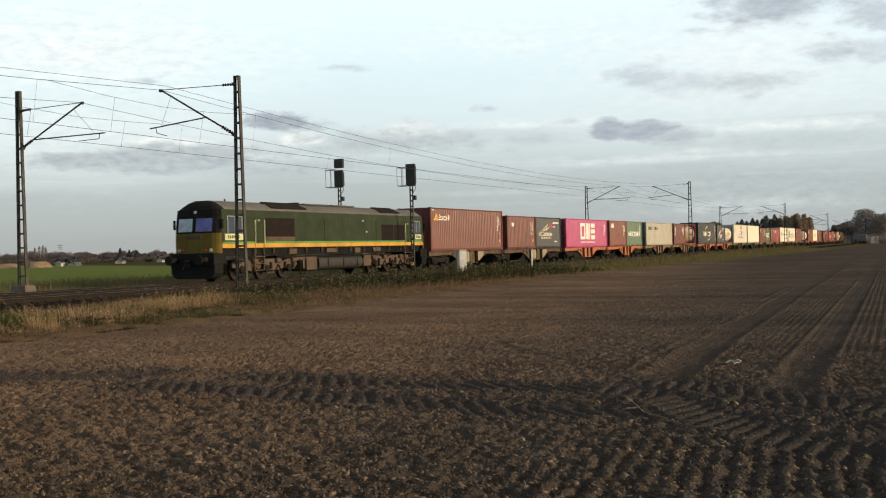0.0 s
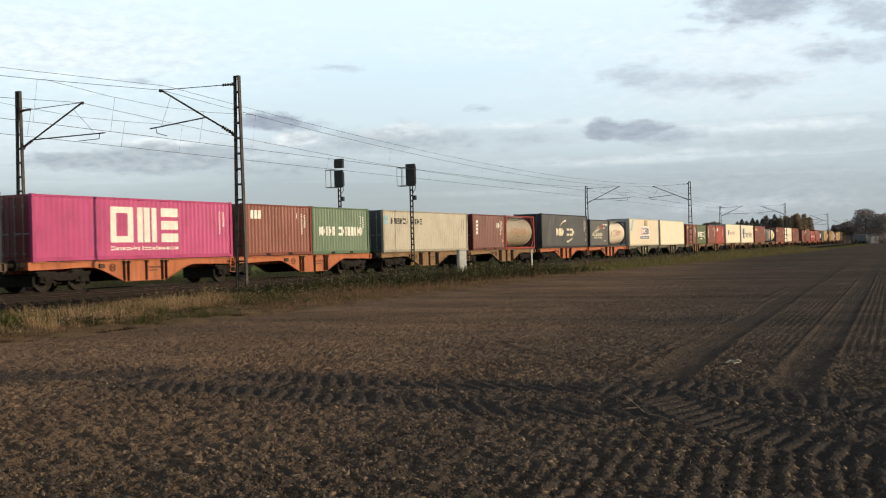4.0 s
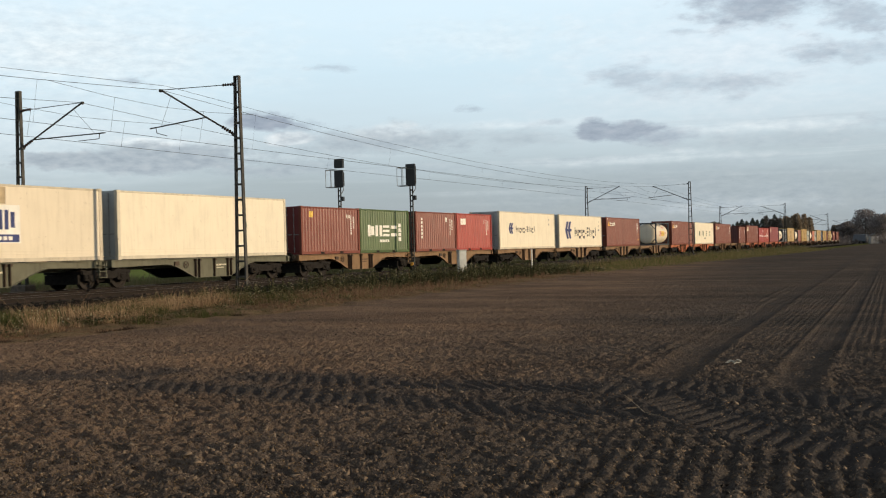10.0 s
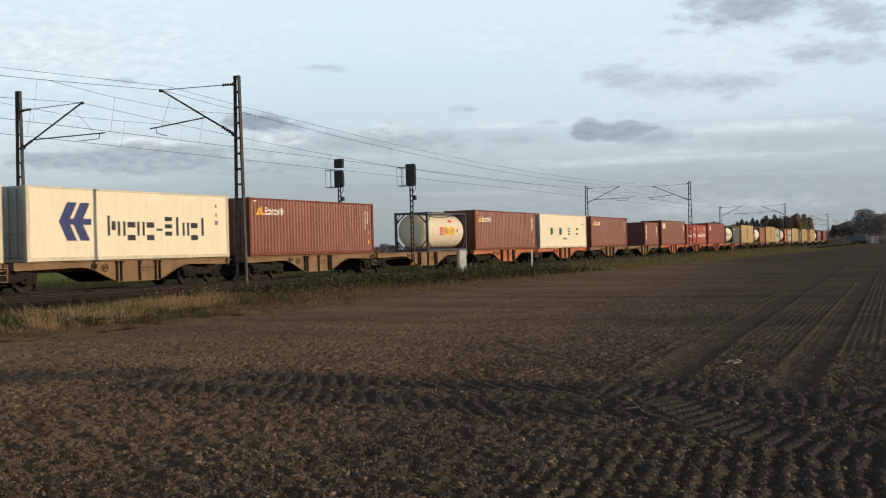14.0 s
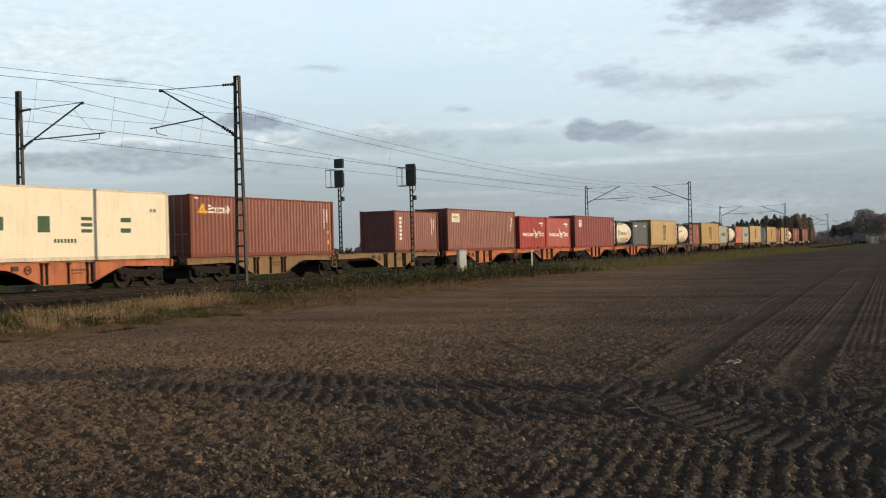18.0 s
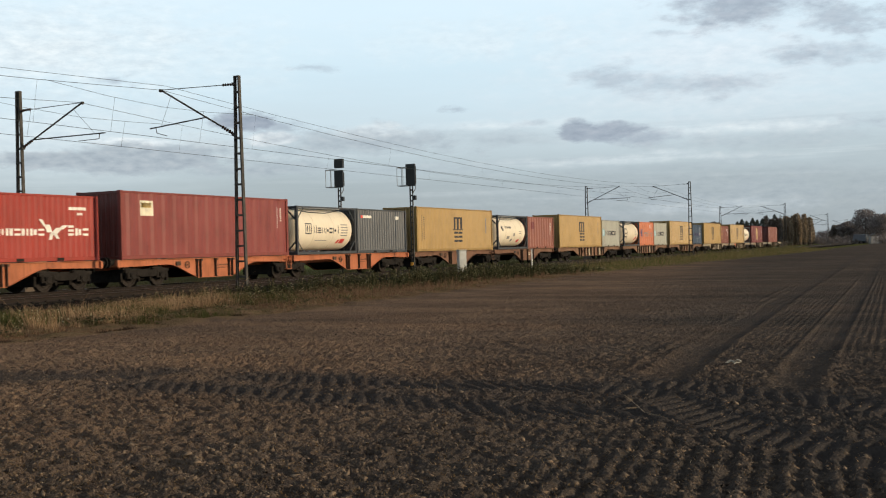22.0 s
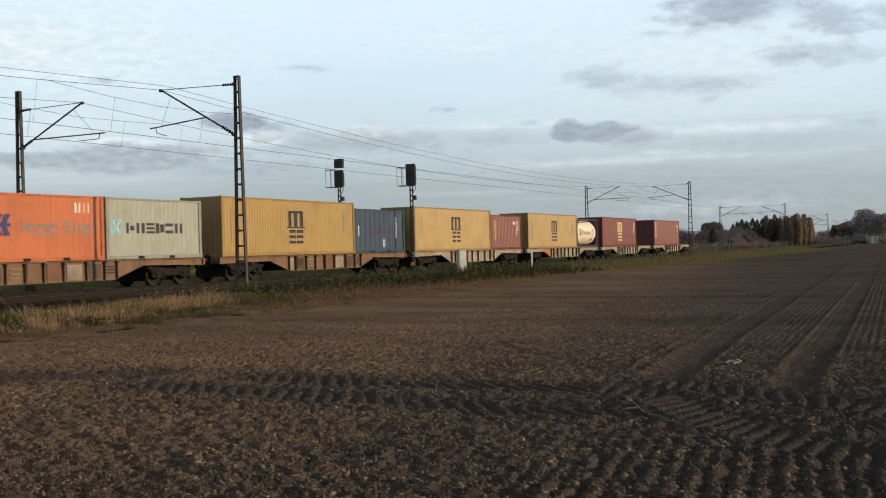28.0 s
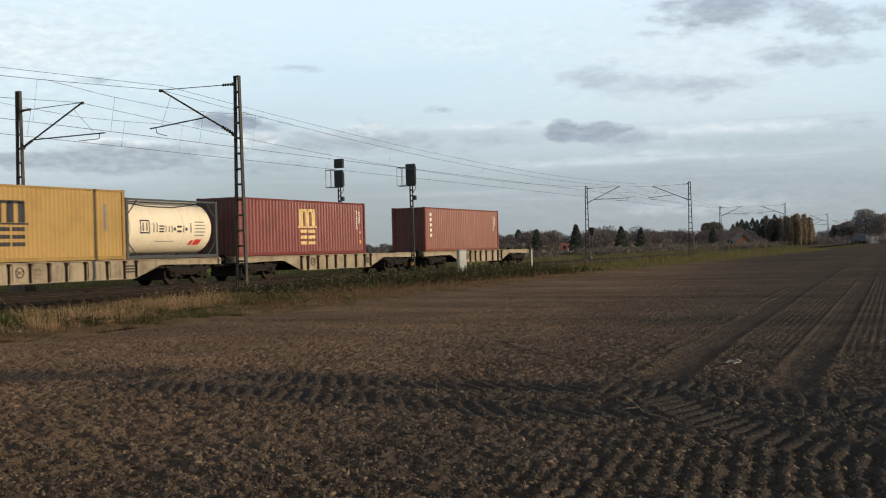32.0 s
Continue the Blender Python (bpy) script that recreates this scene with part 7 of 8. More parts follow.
def build_verge():
    def joined(*parts):
        """Several lots of blades in one sheet."""
        v, f, k0 = [], [], 0
        for pv, pf in parts:
            v.append(pv)
            f.append(pf + k0)
            k0 += len(pv)
        return np.concatenate(v), np.concatenate(f)

    # tall straw stands in patches: where each begins and ends along and across, how thickly
    straw = [tufts(k, s0, s1, n0, n1, 40, 0.15, 0.25, 1.0, 0.006, 0.012) for s0, s1, n0, n1, k in ((19.4, 21.4, 18.6, 20.2, 44), (19.8, 21.2, 20.4, 22.6, 22), (23.4, 26.6, 20.0, 22.0, 66), (24.5, 28.5, 22.0, 24.2, 44), (15.6, 17.2, 18.6, 20.6, 20), (17.6, 18.6, 18.4, 19.6, 10), (28.5, 30.5, 22.0, 24.6, 10))]
    straw.append(tufts(520, 15.5, 31, 18.4, 24.6, 18, 0.17, 0.08, 0.45, 0.006, 0.011, 31, 0.10))
    tagged(put("dry_grass", mesh_of("dry_grass", *joined(*straw)), M["straw"]), "tufts of tall dry straw-coloured grass along the verge", "grass", kind="stuff")
    low = [tufts(9000, 14, 67, 16.9, 21.2, 14, 0.24, 0.02, 0.14, 0.006, 0.014, 32, -0.35), tufts(260, 15.2, 18.6, 17.3, 19.2, 22, 0.16, 0.05, 0.24, 0.006, 0.013), tufts(2200, 26.0, 64, 17.8, 22.0, 16, 0.2, 0.12, 0.48, 0.006, 0.014)]
    tagged(put("low_growth", mesh_of("low_growth", *joined(*low)), M["russet"]), "low brown stalks at the edge of the field", "weeds", kind="stuff")
    green = [tufts(k, s0, s1, n0, n1, 34, 0.15, 0.12, 0.50, 0.007, 0.015) for s0, s1, n0, n1, k in ((16.6, 19.8, 20.2, 22.8, 170), (21.4, 23.0, 19.4, 22.0, 100), (26.8, 29.8, 19.6, 23.5, 150), (20.0, 24.0, 17.8, 18.6, 40))]
    green.append(tufts(3300, 13, 68, 18.2, 24.9, 24, 0.16, 0.06, 0.28, 0.006, 0.014, 33, -0.3))
    tagged(put("green_grass", mesh_of("green_grass", *joined(*green)), M["turf"]), "short green and yellowed grass on the verge", "grass", kind="stuff")
    # dark matted tussocks at the edge of the soil
    dark = [tufts(k, s0 - w, s0 + w, n0 - 0.25, n0 + 0.25, 44, 0.12, 0.06, 0.22, 0.010, 0.020) for s0, n0, w, k in ((15.4, 17.3, 0.35, 26), (16.0, 17.0, 0.30, 22), (16.5, 17.1, 0.25, 14), (18.8, 17.3, 0.25, 16), (23.5, 17.7, 0.3, 20), (18.2, 17.2, 0.2, 8))]
    tagged(put("dark_tussocks", mesh_of("dark_tussocks", *joined(*dark)), M["tussock"]), "dark matted tussocks at the edge of the soil", "weeds", kind="stuff")
    s, n, hk = clumped(34000, 60, 190, 19.6, 25.4, 0.7, 24)
    tagged(put("far_grass", mesh_of("far_grass", *blades(s, n, hk * rng.uniform(0.10, 0.30, len(s)) * np.interp(n, [19.6, 22, 24], [0.45, 0.9, 1.6]) * np.interp(s, [60, 85, 190], [1.0, 1.4, 2.0]), rng.uniform(0.012, 0.035, len(s)), rng.uniform(0.3, 1.0, len(s)))), M["old_turf"]), "rough yellow-green grass along the far verge", "grass", kind="stuff")
    s, n, hk = clumped(60000, 14, 190, 38.5, 50.0, 0.9, 30)
    tagged(put("rough_strip", mesh_of("rough_strip", *blades(s, n, hk * rng.uniform(0.18, 0.50, len(s)), rng.uniform(0.012, 0.030, len(s)), rng.uniform(0.3, 0.9, len(s)))), M["reed"]), "strip of tall brownish rough grass beyond the rails", "grass", kind="stuff")
    s, n, hk = clumped(9000, 20, 66, 35.4, 40.0, 0.3, 20)
    tagged(put("far_side_grass", mesh_of("far_side_grass", *blades(s, n, hk * rng.uniform(0.06, 0.22, len(s)), rng.uniform(0.01, 0.025, len(s)), rng.uniform(0.4, 1.2, len(s)))), M["old_turf"]), "grass along the far side of the rails", "grass", kind="stuff")
    # leafy weeds in flower
    k = 1050
    ps, pn = rng.uniform(26.0, 65, k), rng.uniform(20.6, 25.0, k)
    ph = rng.uniform(0.35, 0.85, k) * np.interp(ps, [26, 33, 39, 58, 64], [0.35, 0.6, 1.0, 1.0, 0.6]) * np.interp(pn, [20.6, 21.8], [0.55, 1.0])
    lv, lf, bv, bf, st = [], [], [], [], Geo()
    for s0, n0, h in zip(ps, pn, ph):
        x, y, _ = along(s0, n0, 0)
        z0 = float(lie(n0)) - 0.02
        for _ in range(3):
            tip = (x + rng.normal(0, 0.14) * h, y + rng.normal(0, 0.14) * h, z0 + h * rng.uniform(0.85, 1.1))
            st.rod((x, y, z0), tip, 0.009, 3, 0.004)
            for _ in range(int(10 * h) + 5):
                u = rng.uniform(0.1, 0.98)
                c = np.array([x + (tip[0] - x) * u, y + (tip[1] - y) * u, z0 + (tip[2] - z0) * u])
                a, l, w = rng.uniform(0, 2 * math.pi), rng.uniform(0.07, 0.17) * (1.15 - 0.5 * u), rng.uniform(0.025, 0.06)
                d = np.array([math.cos(a), math.sin(a), rng.uniform(-0.35, 0.6)])
                e = np.array([-math.sin(a), math.cos(a), 0]) * w
                i = len(lv)
                lv += [c, c + d * l * 0.5 + e, c + d * l, c + d * l * 0.5 - e]
                lf.append((i, i + 1, i + 2, i + 3))
            if rng.random() < 0.10:
                for _ in range(int(rng.integers(1, 5))):
                    c = np.array(tip) + rng.normal(0, 0.05, 3)
                    r = rng.uniform(0.008, 0.017)
                    i = len(bv)
                    bv += [c + (r, 0, 0), c + (0, r, 0.3 * r), c + (-r, 0, 0), c + (0, -r, 0.3 * r), c + (0, 0, r), c + (0, 0, -r)]
                    bf += [(i, i + 1, i + 4), (i + 1, i + 2, i + 4), (i + 2, i + 3, i + 4), (i + 3, i, i + 4), (i + 1, i, i + 5), (i + 2, i + 1, i + 5), (i + 3, i + 2, i + 5), (i, i + 3, i + 5)]
    for s0, n0 in zip(np.concatenate([rng.uniform(14, 21.5, 420), rng.uniform(20, 31, 260)]), rng.uniform(18.3, 23.8, 680)):
        if lattice_noise(np.array(s0 / 2.2), np.array(n0 / 1.6), 41) < -0.05:
            continue
        x, y, _ = along(s0, n0, 0)
        h = float(low_enough(np.array([s0]), np.array([n0]), np.array([rng.uniform(0.1, 0.3)]))[0])
        for _ in range(26):
            c = np.array([x + rng.normal(0, 0.10), y + rng.normal(0, 0.10), float(lie(n0)) + h * rng.uniform(0.05, 1.0)])
            a, l, w = rng.uniform(0, 2 * math.pi), rng.uniform(0.05, 0.11), rng.uniform(0.015, 0.035)
            d = np.array([math.cos(a), math.sin(a), rng.uniform(-0.35, 0.6)])
            e = np.array([-math.sin(a), math.cos(a), 0]) * w
            i = len(lv)
            lv += [c, c + d * l * 0.5 + e, c + d * l, c + d * l * 0.5 - e]
            lf.append((i, i + 1, i + 2, i + 3))
    bed = tagged(new("flowering_weeds"), "bank of dark green leafy weeds with small pale flowers", "weeds", kind="stuff")
    put("leaves", mesh_of("leaves", lv, lf), M["weed"], bed)
    put("flowers", mesh_of("flowers", bv, bf), M["bloom"], bed, "small pale yellow-white flowers")
    put("stalks", st, M["weed"], bed)
    # a few blooms among the grass nearer by
    bv, bf = [], []
    for _ in range(70):
        s0, n0 = (rng.uniform(16.6, 20.6), rng.uniform(19.2, 22)) if rng.random() < 0.7 else (rng.uniform(15, 28), rng.uniform(18.5, 22))
        x, y, _z = along(s0, n0, 0)
        c = np.array((x, y, float(lie(n0)) + rng.uniform(0.12, 0.30)))
        r = rng.uniform(0.014, 0.024)
        i = len(bv)
        bv += [c + (r, 0, 0), c + (0, r, 0), c + (-r, 0, 0), c + (0, -r, 0), c + (0, 0, r), c + (0, 0, -r)]
        bf += [(i, i + 1, i + 4), (i + 1, i + 2, i + 4), (i + 2, i + 3, i + 4), (i + 3, i, i + 4), (i + 1, i, i + 5), (i + 2, i + 1, i + 5), (i + 3, i + 2, i + 5), (i, i + 3, i + 5)]
    tagged(put("scattered_blooms", mesh_of("scattered_blooms", bv, bf), M["bloom"]), "scattered small pale flowers in the grass", "flowers", kind="stuff")


build_verge()


M["stubble"] = leafy("old_stubble", [(0.0, (0.138, 0.086, 0.046)), (0.5, (0.218, 0.144, 0.075)), (0.9, (0.299, 0.207, 0.115)), (1.0, (0.460, 0.368, 0.253))])


def build_clods():
    """Loose clods and bits of straw on the tilled soil."""
    octa = np.array([(1, 0, 0), (0, 1, 0), (-1, 0, 0), (0, -1, 0), (0, 0, 1), (0, 0, -1)], dtype=float)
    face = np.array([(0, 1, 4), (1, 2, 4), (2, 3, 4), (3, 0, 4), (1, 0, 5), (2, 1, 5), (3, 2, 5), (0, 3, 5)])
    vs, k0 = [], 0
    for k, far, size, spread_, sunk in ((20000, 36.0, -4.55, 0.42, 0.2), (17000, 24.0, -3.95, 0.38, -0.50)):
        u = rng.uniform(0, 1, k)
        s = 1 / (1 / 4.3 - u * (1 / 4.3 - 1 / far))
        n = rng.uniform(0.05, 1.0, k) * np.minimum(16.6, s * 1.2)
        if sunk < 0:
            open_soil = np.ones(k, dtype=bool)
            for pts, w, dep, lug in RUTS:
                open_soil &= to_line(s, n, pts)[0] > w * 1.1
            for lane in LANES:
                open_soil &= lane_at(s, n - 0.062 * s, *lane) < 0.3
            open_soil &= rng.uniform(0, 1, k) < np.interp(s, [9, 14, 24], [1.0, 0.6, 0.25])
            s, n = s[open_soil], n[open_soil]
            k = len(s)
        z = FIELD + clods(s, n)
        r = np.minimum(rng.lognormal(size, spread_, k), 0.036)
        rnd = octa[None] * rng.uniform(0.5, 1.4, (k, 6, 1)) + rng.normal(0, 0.40, (k, 6, 3))
        a = rng.uniform(0, 2 * math.pi, k)
        c, sn = np.cos(a)[:, None], np.sin(a)[:, None]
        rot = np.stack([rnd[..., 0] * c - rnd[..., 1] * sn, rnd[..., 0] * sn + rnd[..., 1] * c, rnd[..., 2] * 0.7], -1)
        vs.append((rot * r[:, None, None] + np.stack([s, n + s * s / (2 * BEND), z - r * abs(sunk)], -1)[:, None, :]).reshape(-1, 3))
        k0 += k
    v = np.concatenate(vs)
    f = (np.arange(k0)[:, None, None] * 6 + face[None]).reshape(-1, 3)
    M["clod"] = leafy("soil_clod", [(0.0, (0.088, 0.070, 0.058)), (0.45, (0.130, 0.102, 0.080)), (0.85, (0.175, 0.133, 0.098)), (1.0, (0.225, 0.165, 0.117))], 0.95, 0.0)
    tagged(put("soil_clods", mesh_of("soil_clods", v, f), M["clod"]), "loose crumbs and clods of brown soil", "soil", kind="stuff")
    k = 22000
    u = rng.uniform(0, 1, k)
    s = 1 / (1 / 4.3 - u * (1 / 4.3 - 1 / 45.0))
    n = rng.uniform(0.05, 1.0, k) * np.minimum(16.8, s * 1.2)
    keep = rng.uniform(0, 1, k) < np.interp(n / s, [0, 0.35, 1], [0.25, 0.7, 1.0])
    s, n = s[keep], n[keep]
    k = len(s)
    tagged(put("straw_bits", mesh_of("straw_bits", *blades(s, n, rng.uniform(0.006, 0.018, k), rng.uniform(0.005, 0.012, k), rng.uniform(1.0, 3.5, k), FIELD + 0.036 + clods(s, n))), M["stubble"]), "bits of dry stubble lying on the soil", "stubble", kind="stuff")


build_clods()


def soil_at(s, n, up=0.0):
    return along(s, n, FIELD + float(clods(np.array([s]), np.array([n]))[0]) + up)


M["dry_stalk"] = plain("dry_stalk", (0.19, 0.145, 0.095), 0.9, 0.0, 0.3, 20.0)
M["husk"] = plain("bleached_husk", (0.42, 0.38, 0.31), 0.8, 0.0, 0.25, 30.0)
stalk = tagged(new("dry_stalk"), "long bent dry stalk lying across a wheel rut", "stalk")
put("stem", Geo().path([soil_at(10.70, 3.26, 0.012), soil_at(10.30, 3.05, 0.016), soil_at(9.92, 2.83, 0.014), soil_at(9.45, 2.49, 0.012)], 0.0045, 5), M["dry_stalk"], stalk)
put("side_shoot", Geo().rod(soil_at(10.1, 2.94, 0.014), soil_at(9.96, 3.02, 0.03), 0.004, 4), M["dry_stalk"], stalk)
husk = tagged(new("torn_husk"), "pale bleached husk lying on the soil", "husk")
for (sa, na), (sb, nb), r in (((14.34, 2.97), (14.40, 2.87), 0.017), ((14.40, 2.87), (14.36, 2.78), 0.012), ((14.30, 2.86), (14.34, 2.80), 0.010)):
    put("leaf", Geo().path([soil_at(sa, na, 0.02), soil_at((sa + sb) / 2, (na + nb) / 2, 0.04), soil_at(sb, nb, 0.02)], r, 6), M["husk"], husk)

# ---------------------------------------------------------------- distance
# twig and needle colours are paled to paint in the haze of distance
M["twig"] = leafy("hazed_bare_twig", [(0.0, (0.235, 0.212, 0.208)), (0.5, (0.250, 0.222, 0.214)), (1.0, (0.268, 0.235, 0.220))], trans=0.3)
M["wood_twig"] = leafy("hazed_far_twig", [(0.0, (0.140, 0.122, 0.130)), (0.5, (0.150, 0.130, 0.134)), (1.0, (0.162, 0.140, 0.138))], trans=0.3)
M["twig_grey"] = leafy("hazed_grey_twig", [(0.0, (0.150, 0.130, 0.118)), (1.0, (0.200, 0.172, 0.146))])
M["birch"] = leafy("hazed_tawny_twig", [(0.0, (0.27, 0.215, 0.155)), (0.5, (0.33, 0.26, 0.185)), (1.0, (0.40, 0.315, 0.22))])
M["needle"] = leafy("hazed_needle", [(0.0, (0.082, 0.094, 0.088)), (0.6, (0.100, 0.112, 0.100)), (1.0, (0.118, 0.130, 0.110))])
M["bark"] = plain("bark", (0.09, 0.07, 0.055), 0.9, 0.0, 0.4, 2.0, 0.5)


def crown_points(kind, h, w, k):
    """Places of the small pieces of a crown, and their size."""
    if kind == "spruce":
        u = rng.uniform(0.0, 1.0, k) ** 0.8
        z = h * (0.08 + 0.92 * u)
        tier = 0.85 + 0.15 * np.sin(u * 34 + w * 9)
        r = w * 0.5 * (1 - u) ** 0.85 * tier * np.sqrt(rng.uniform(0.25, 1.0, k)) + 0.08
    elif kind == "dome":
        d = rng.normal(0, 1, (k, 3))
        d /= np.linalg.norm(d, axis=1)[:, None]
        d[:, 2] = np.abs(d[:, 2]) * np.where(rng.random(k) < 0.25, -0.75, 1.0)
        lob = 1 + 0.10 * np.sin(5 * d[:, 0] + w) * np.cos(4 * d[:, 1] + h) + 0.06 * np.sin(9 * d[:, 2] + 3 * w)
        r = (rng.uniform(0.25, 1.0, k) ** 0.45) * lob
        return d[:, 0] * r * w * 0.5, d[:, 1] * r * w * 0.5, h * 0.52 + d[:, 2] * r * h * 0.48
    elif kind == "column":
        u = rng.uniform(0, 1, k)
        z = h * (0.10 + 0.90 * u)
        r = w * 0.5 * np.sin(np.pi * np.clip(0.12 + 0.85 * u, 0, 1)) ** 0.6 * np.sqrt(rng.uniform(0, 1, k))
    else:
        c = rng.uniform(-1, 1, (14, 3)) * (0.36, 0.36, 0.30)
        pick = rng.integers(0, 14, k)
        d = rng.normal(0, 1, (k, 3))
        d /= np.linalg.norm(d, axis=1)[:, None]
        p = c[pick] + d * (rng.uniform(0.3, 1.0, k) ** 0.5)[:, None] * rng.uniform(0.10, 0.26, 14)[pick][:, None]
        low = 0.60 if kind == "round" else 0.50
        return p[:, 0] * w, p[:, 1] * w, np.maximum(h * 0.06, h * (low + p[:, 2] * (0.75 if kind == "round" else 0.95)))
    a = rng.uniform(0, 2 * math.pi, k)
    return r * np.cos(a), r * np.sin(a), z


def scraps(x, y, z, size, up):
    """Small crossed slivers, one for each place."""
    k = len(x)
    d = rng.normal(0, 1, (k, 3)) + (0, 0, up)
    d /= np.linalg.norm(d, axis=1)[:, None]
    e = np.cross(d, rng.normal(0, 1, (k, 3)))
    e /= np.linalg.norm(e, axis=1)[:, None]
    c = np.stack([x, y, z], -1)
    l = size * rng.uniform(0.6, 1.4, k)
    v = np.stack([c - d * l[:, None], c + e * l[:, None] * 0.34, c + d * l[:, None], c - e * l[:, None] * 0.34], 1).reshape(-1, 3)
    return v, np.arange(k * 4).reshape(k, 4)


def trunk_geo(h, w, kind):
    g = Geo().rod((0, 0, -0.4), (0, 0, h * 0.45), 0.022 * h + 0.03, 7, 0.014 * h).rod((0, 0, h * 0.45), (rng.normal(0, 0.1), rng.normal(0, 0.1), h * 0.92), 0.014 * h, 6, 0.02)
    limbs = 0 if kind == "spruce" else 9
    for i in range(limbs):
        a, z = rng.uniform(0, 2 * math.pi), h * rng.uniform(0.22, 0.7)
        l = w * rng.uniform(0.25, 0.42) * (0.5 if kind == "column" else 1.0)
        g.rod((0, 0, z), (math.cos(a) * l, math.sin(a) * l, z + h * rng.uniform(0.14, 0.28)), 0.009 * h, 5, 0.015)
    return g


def tree(x, y, z, h, w, kind, mat, label, k=520, size=0.42, name="tree", group=""):
    t = tagged(new(name), label, "tree", group)
    t.location = (x, y, z)
    put("trunk", trunk_geo(h, w, kind), M["bark"], t)
    put("crown", mesh_of("crown", *scraps(*crown_points(kind, h, w, k), size, 0.9 if kind != "spruce" else -0.2)), M[mat], t)
    return t


def spot(px, dist):
    """A place on the land at a bearing of the first view and a distance."""
    a = radians(view_angles(px, 443 - 0.0262 * (px - 784))[0])
    x, y = dist * math.cos(a), dist * math.sin(a)
    n = y - x * x / (2 * BEND)
    return x, y, float(lie(n))


def build_woods():
    # a long wood that comes nearer towards where the rails vanish
    v, f, k0 = [], [], 0
    g = Geo()
    for i in range(400):
        px = rng.uniform(-30, 1500) if i % 4 else rng.uniform(-30, 400)
        dist = float(np.interp(px, [-60, 300, 650, 880, 1300, 1500], [560, 540, 420, 200, 330, 640])) * rng.uniform(0.97, 1.16)
        top = float(np.interp(px, [-60, 120, 350, 600, 880, 1050, 1250, 1500], [451, 449, 447, 440, 414, 407, 408, 406])) + rng.normal(0, 3)
        if 980 < px < 1026:
            dist = 420.0
        x, y, z = spot(px, dist)
        h = max(3.5, rise_to(px, top, dist) - z)
        w = h * rng.uniform(0.7, 1.3)
        cx, cy, cz = crown_points("dome" if rng.random() < 0.6 else "bush", h, w, 1250 if px > 650 else 1150)
        pv, pf = scraps(cx + x, cy + y, cz + z, 0.20 if px > 650 else 0.26, 0.9)
        v.append(pv)
        f.append(pf + k0)
        k0 += len(pv)
        g.rod((x, y, z - 0.5), (x, y, z + h * 0.7), 0.16, 5, 0.05)
        for _ in range(4):
            a = rng.uniform(0, 2 * math.pi)
            g.rod((x, y, z + h * rng.uniform(0.2, 0.4)), (x + math.cos(a) * w * 0.3, y + math.sin(a) * w * 0.3, z + h * rng.uniform(0.6, 0.9)), 0.07, 4, 0.02)
    wood = tagged(new("distant_wood"), "long line of bare brown winter trees and hedges", "wood", kind="stuff")
    put("branches", mesh_of("branches", np.concatenate(v), np.concatenate(f)), M["wood_twig"], wood)
    put("trunks", g, M["bark"], wood)
    # low scrub in front of it
    v, f, k0 = [], [], 0
    for i in range(260):
        px = rng.uniform(-60, 1500)
        dist = float(np.interp(px, [-60, 300, 650, 880, 1300, 1500], [520, 505, 400, 188, 320, 600])) * rng.uniform(0.98, 1.05)
        x, y, z = spot(px, dist)
        if 975 < px < 1030:
            continue
        h = rng.uniform(1.6, 3.4)
        cx, cy, cz = crown_points("bush", h, h * 1.9, 170)
        pv, pf = scraps(cx + x, cy + y, cz + z - 0.2, 0.5, 0.6)
        v.append(pv)
        f.append(pf + k0)
        k0 += len(pv)
    for i in range(240):
        s0 = rng.uniform(112, 330)
        n0 = rng.uniform(41, 58)
        x, y, _z = along(s0, n0, 0)
        if 975 < 784 + REACH * math.tan(PHI - math.atan2(y, x)) < 1030:
            continue
        h = rng.uniform(0.8, 2.0)
        cx, cy, cz = crown_points("bush", h, h * 2.4, 120)
        pv, pf = scraps(cx + x, cy + y, cz + float(lie(n0)) - 0.2, 0.3, 0.8)
        v.append(pv)
        f.append(pf + k0)
        k0 += len(pv)
    tagged(put("distant_scrub", mesh_of("distant_scrub", np.concatenate(v), np.concatenate(f)), M["twig_grey"]), "low greyish-brown scrub in front of the wood", "scrub", kind="stuff")
    # dark conifers
    for px, top, dist in ((1020, 399, 205), (950, 408, 210), (918, 408, 212), (1262, 404, 300), (1306, 393, 400), (1314, 389, 405), (1322, 392, 398), (1333, 387, 402), (1341, 390, 405), (1350, 388, 400), (1298, 398, 403), (640, 428, 470), (1100, 402, 235), (1135, 404, 245), (213, 440, 530), (229, 443, 535), (242, 445, 533), (1372, 380, 420)):
        x, y, z = spot(px, dist)
        h = rise_to(px, top, dist) - z
        tree(x, y, z, h, h * (0.95 if px > 1290 else 0.75), "spruce", "needle", "dark green conifer rising from the distant wood", 1300, 0.34, "conifer", "conifers")
    # tawny row of slim trees
    for i in range(50):
        px = 1350 + i * 1.8 + rng.normal(0, 1.2)
        dist = 400 + rng.uniform(-10, 14)
        x, y, z = spot(px, dist)
        top = float(np.interp(px, [1350, 1400, 1425, 1440], [390, 386, 381, 390])) + rng.normal(0, 4)
        h = rise_to(px, top, dist) - z
        tree(x, y, z, h, 1.9, "column", "birch" if px > 1385 else "twig_grey", "slim tawny leafless tree in a close row", 900, 0.30, "slim_tree", "row of slim trees")
    for px, top in ((62, 439), (70, 436), (76, 435), (81, 438)):
        x, y, z = spot(px, 540)
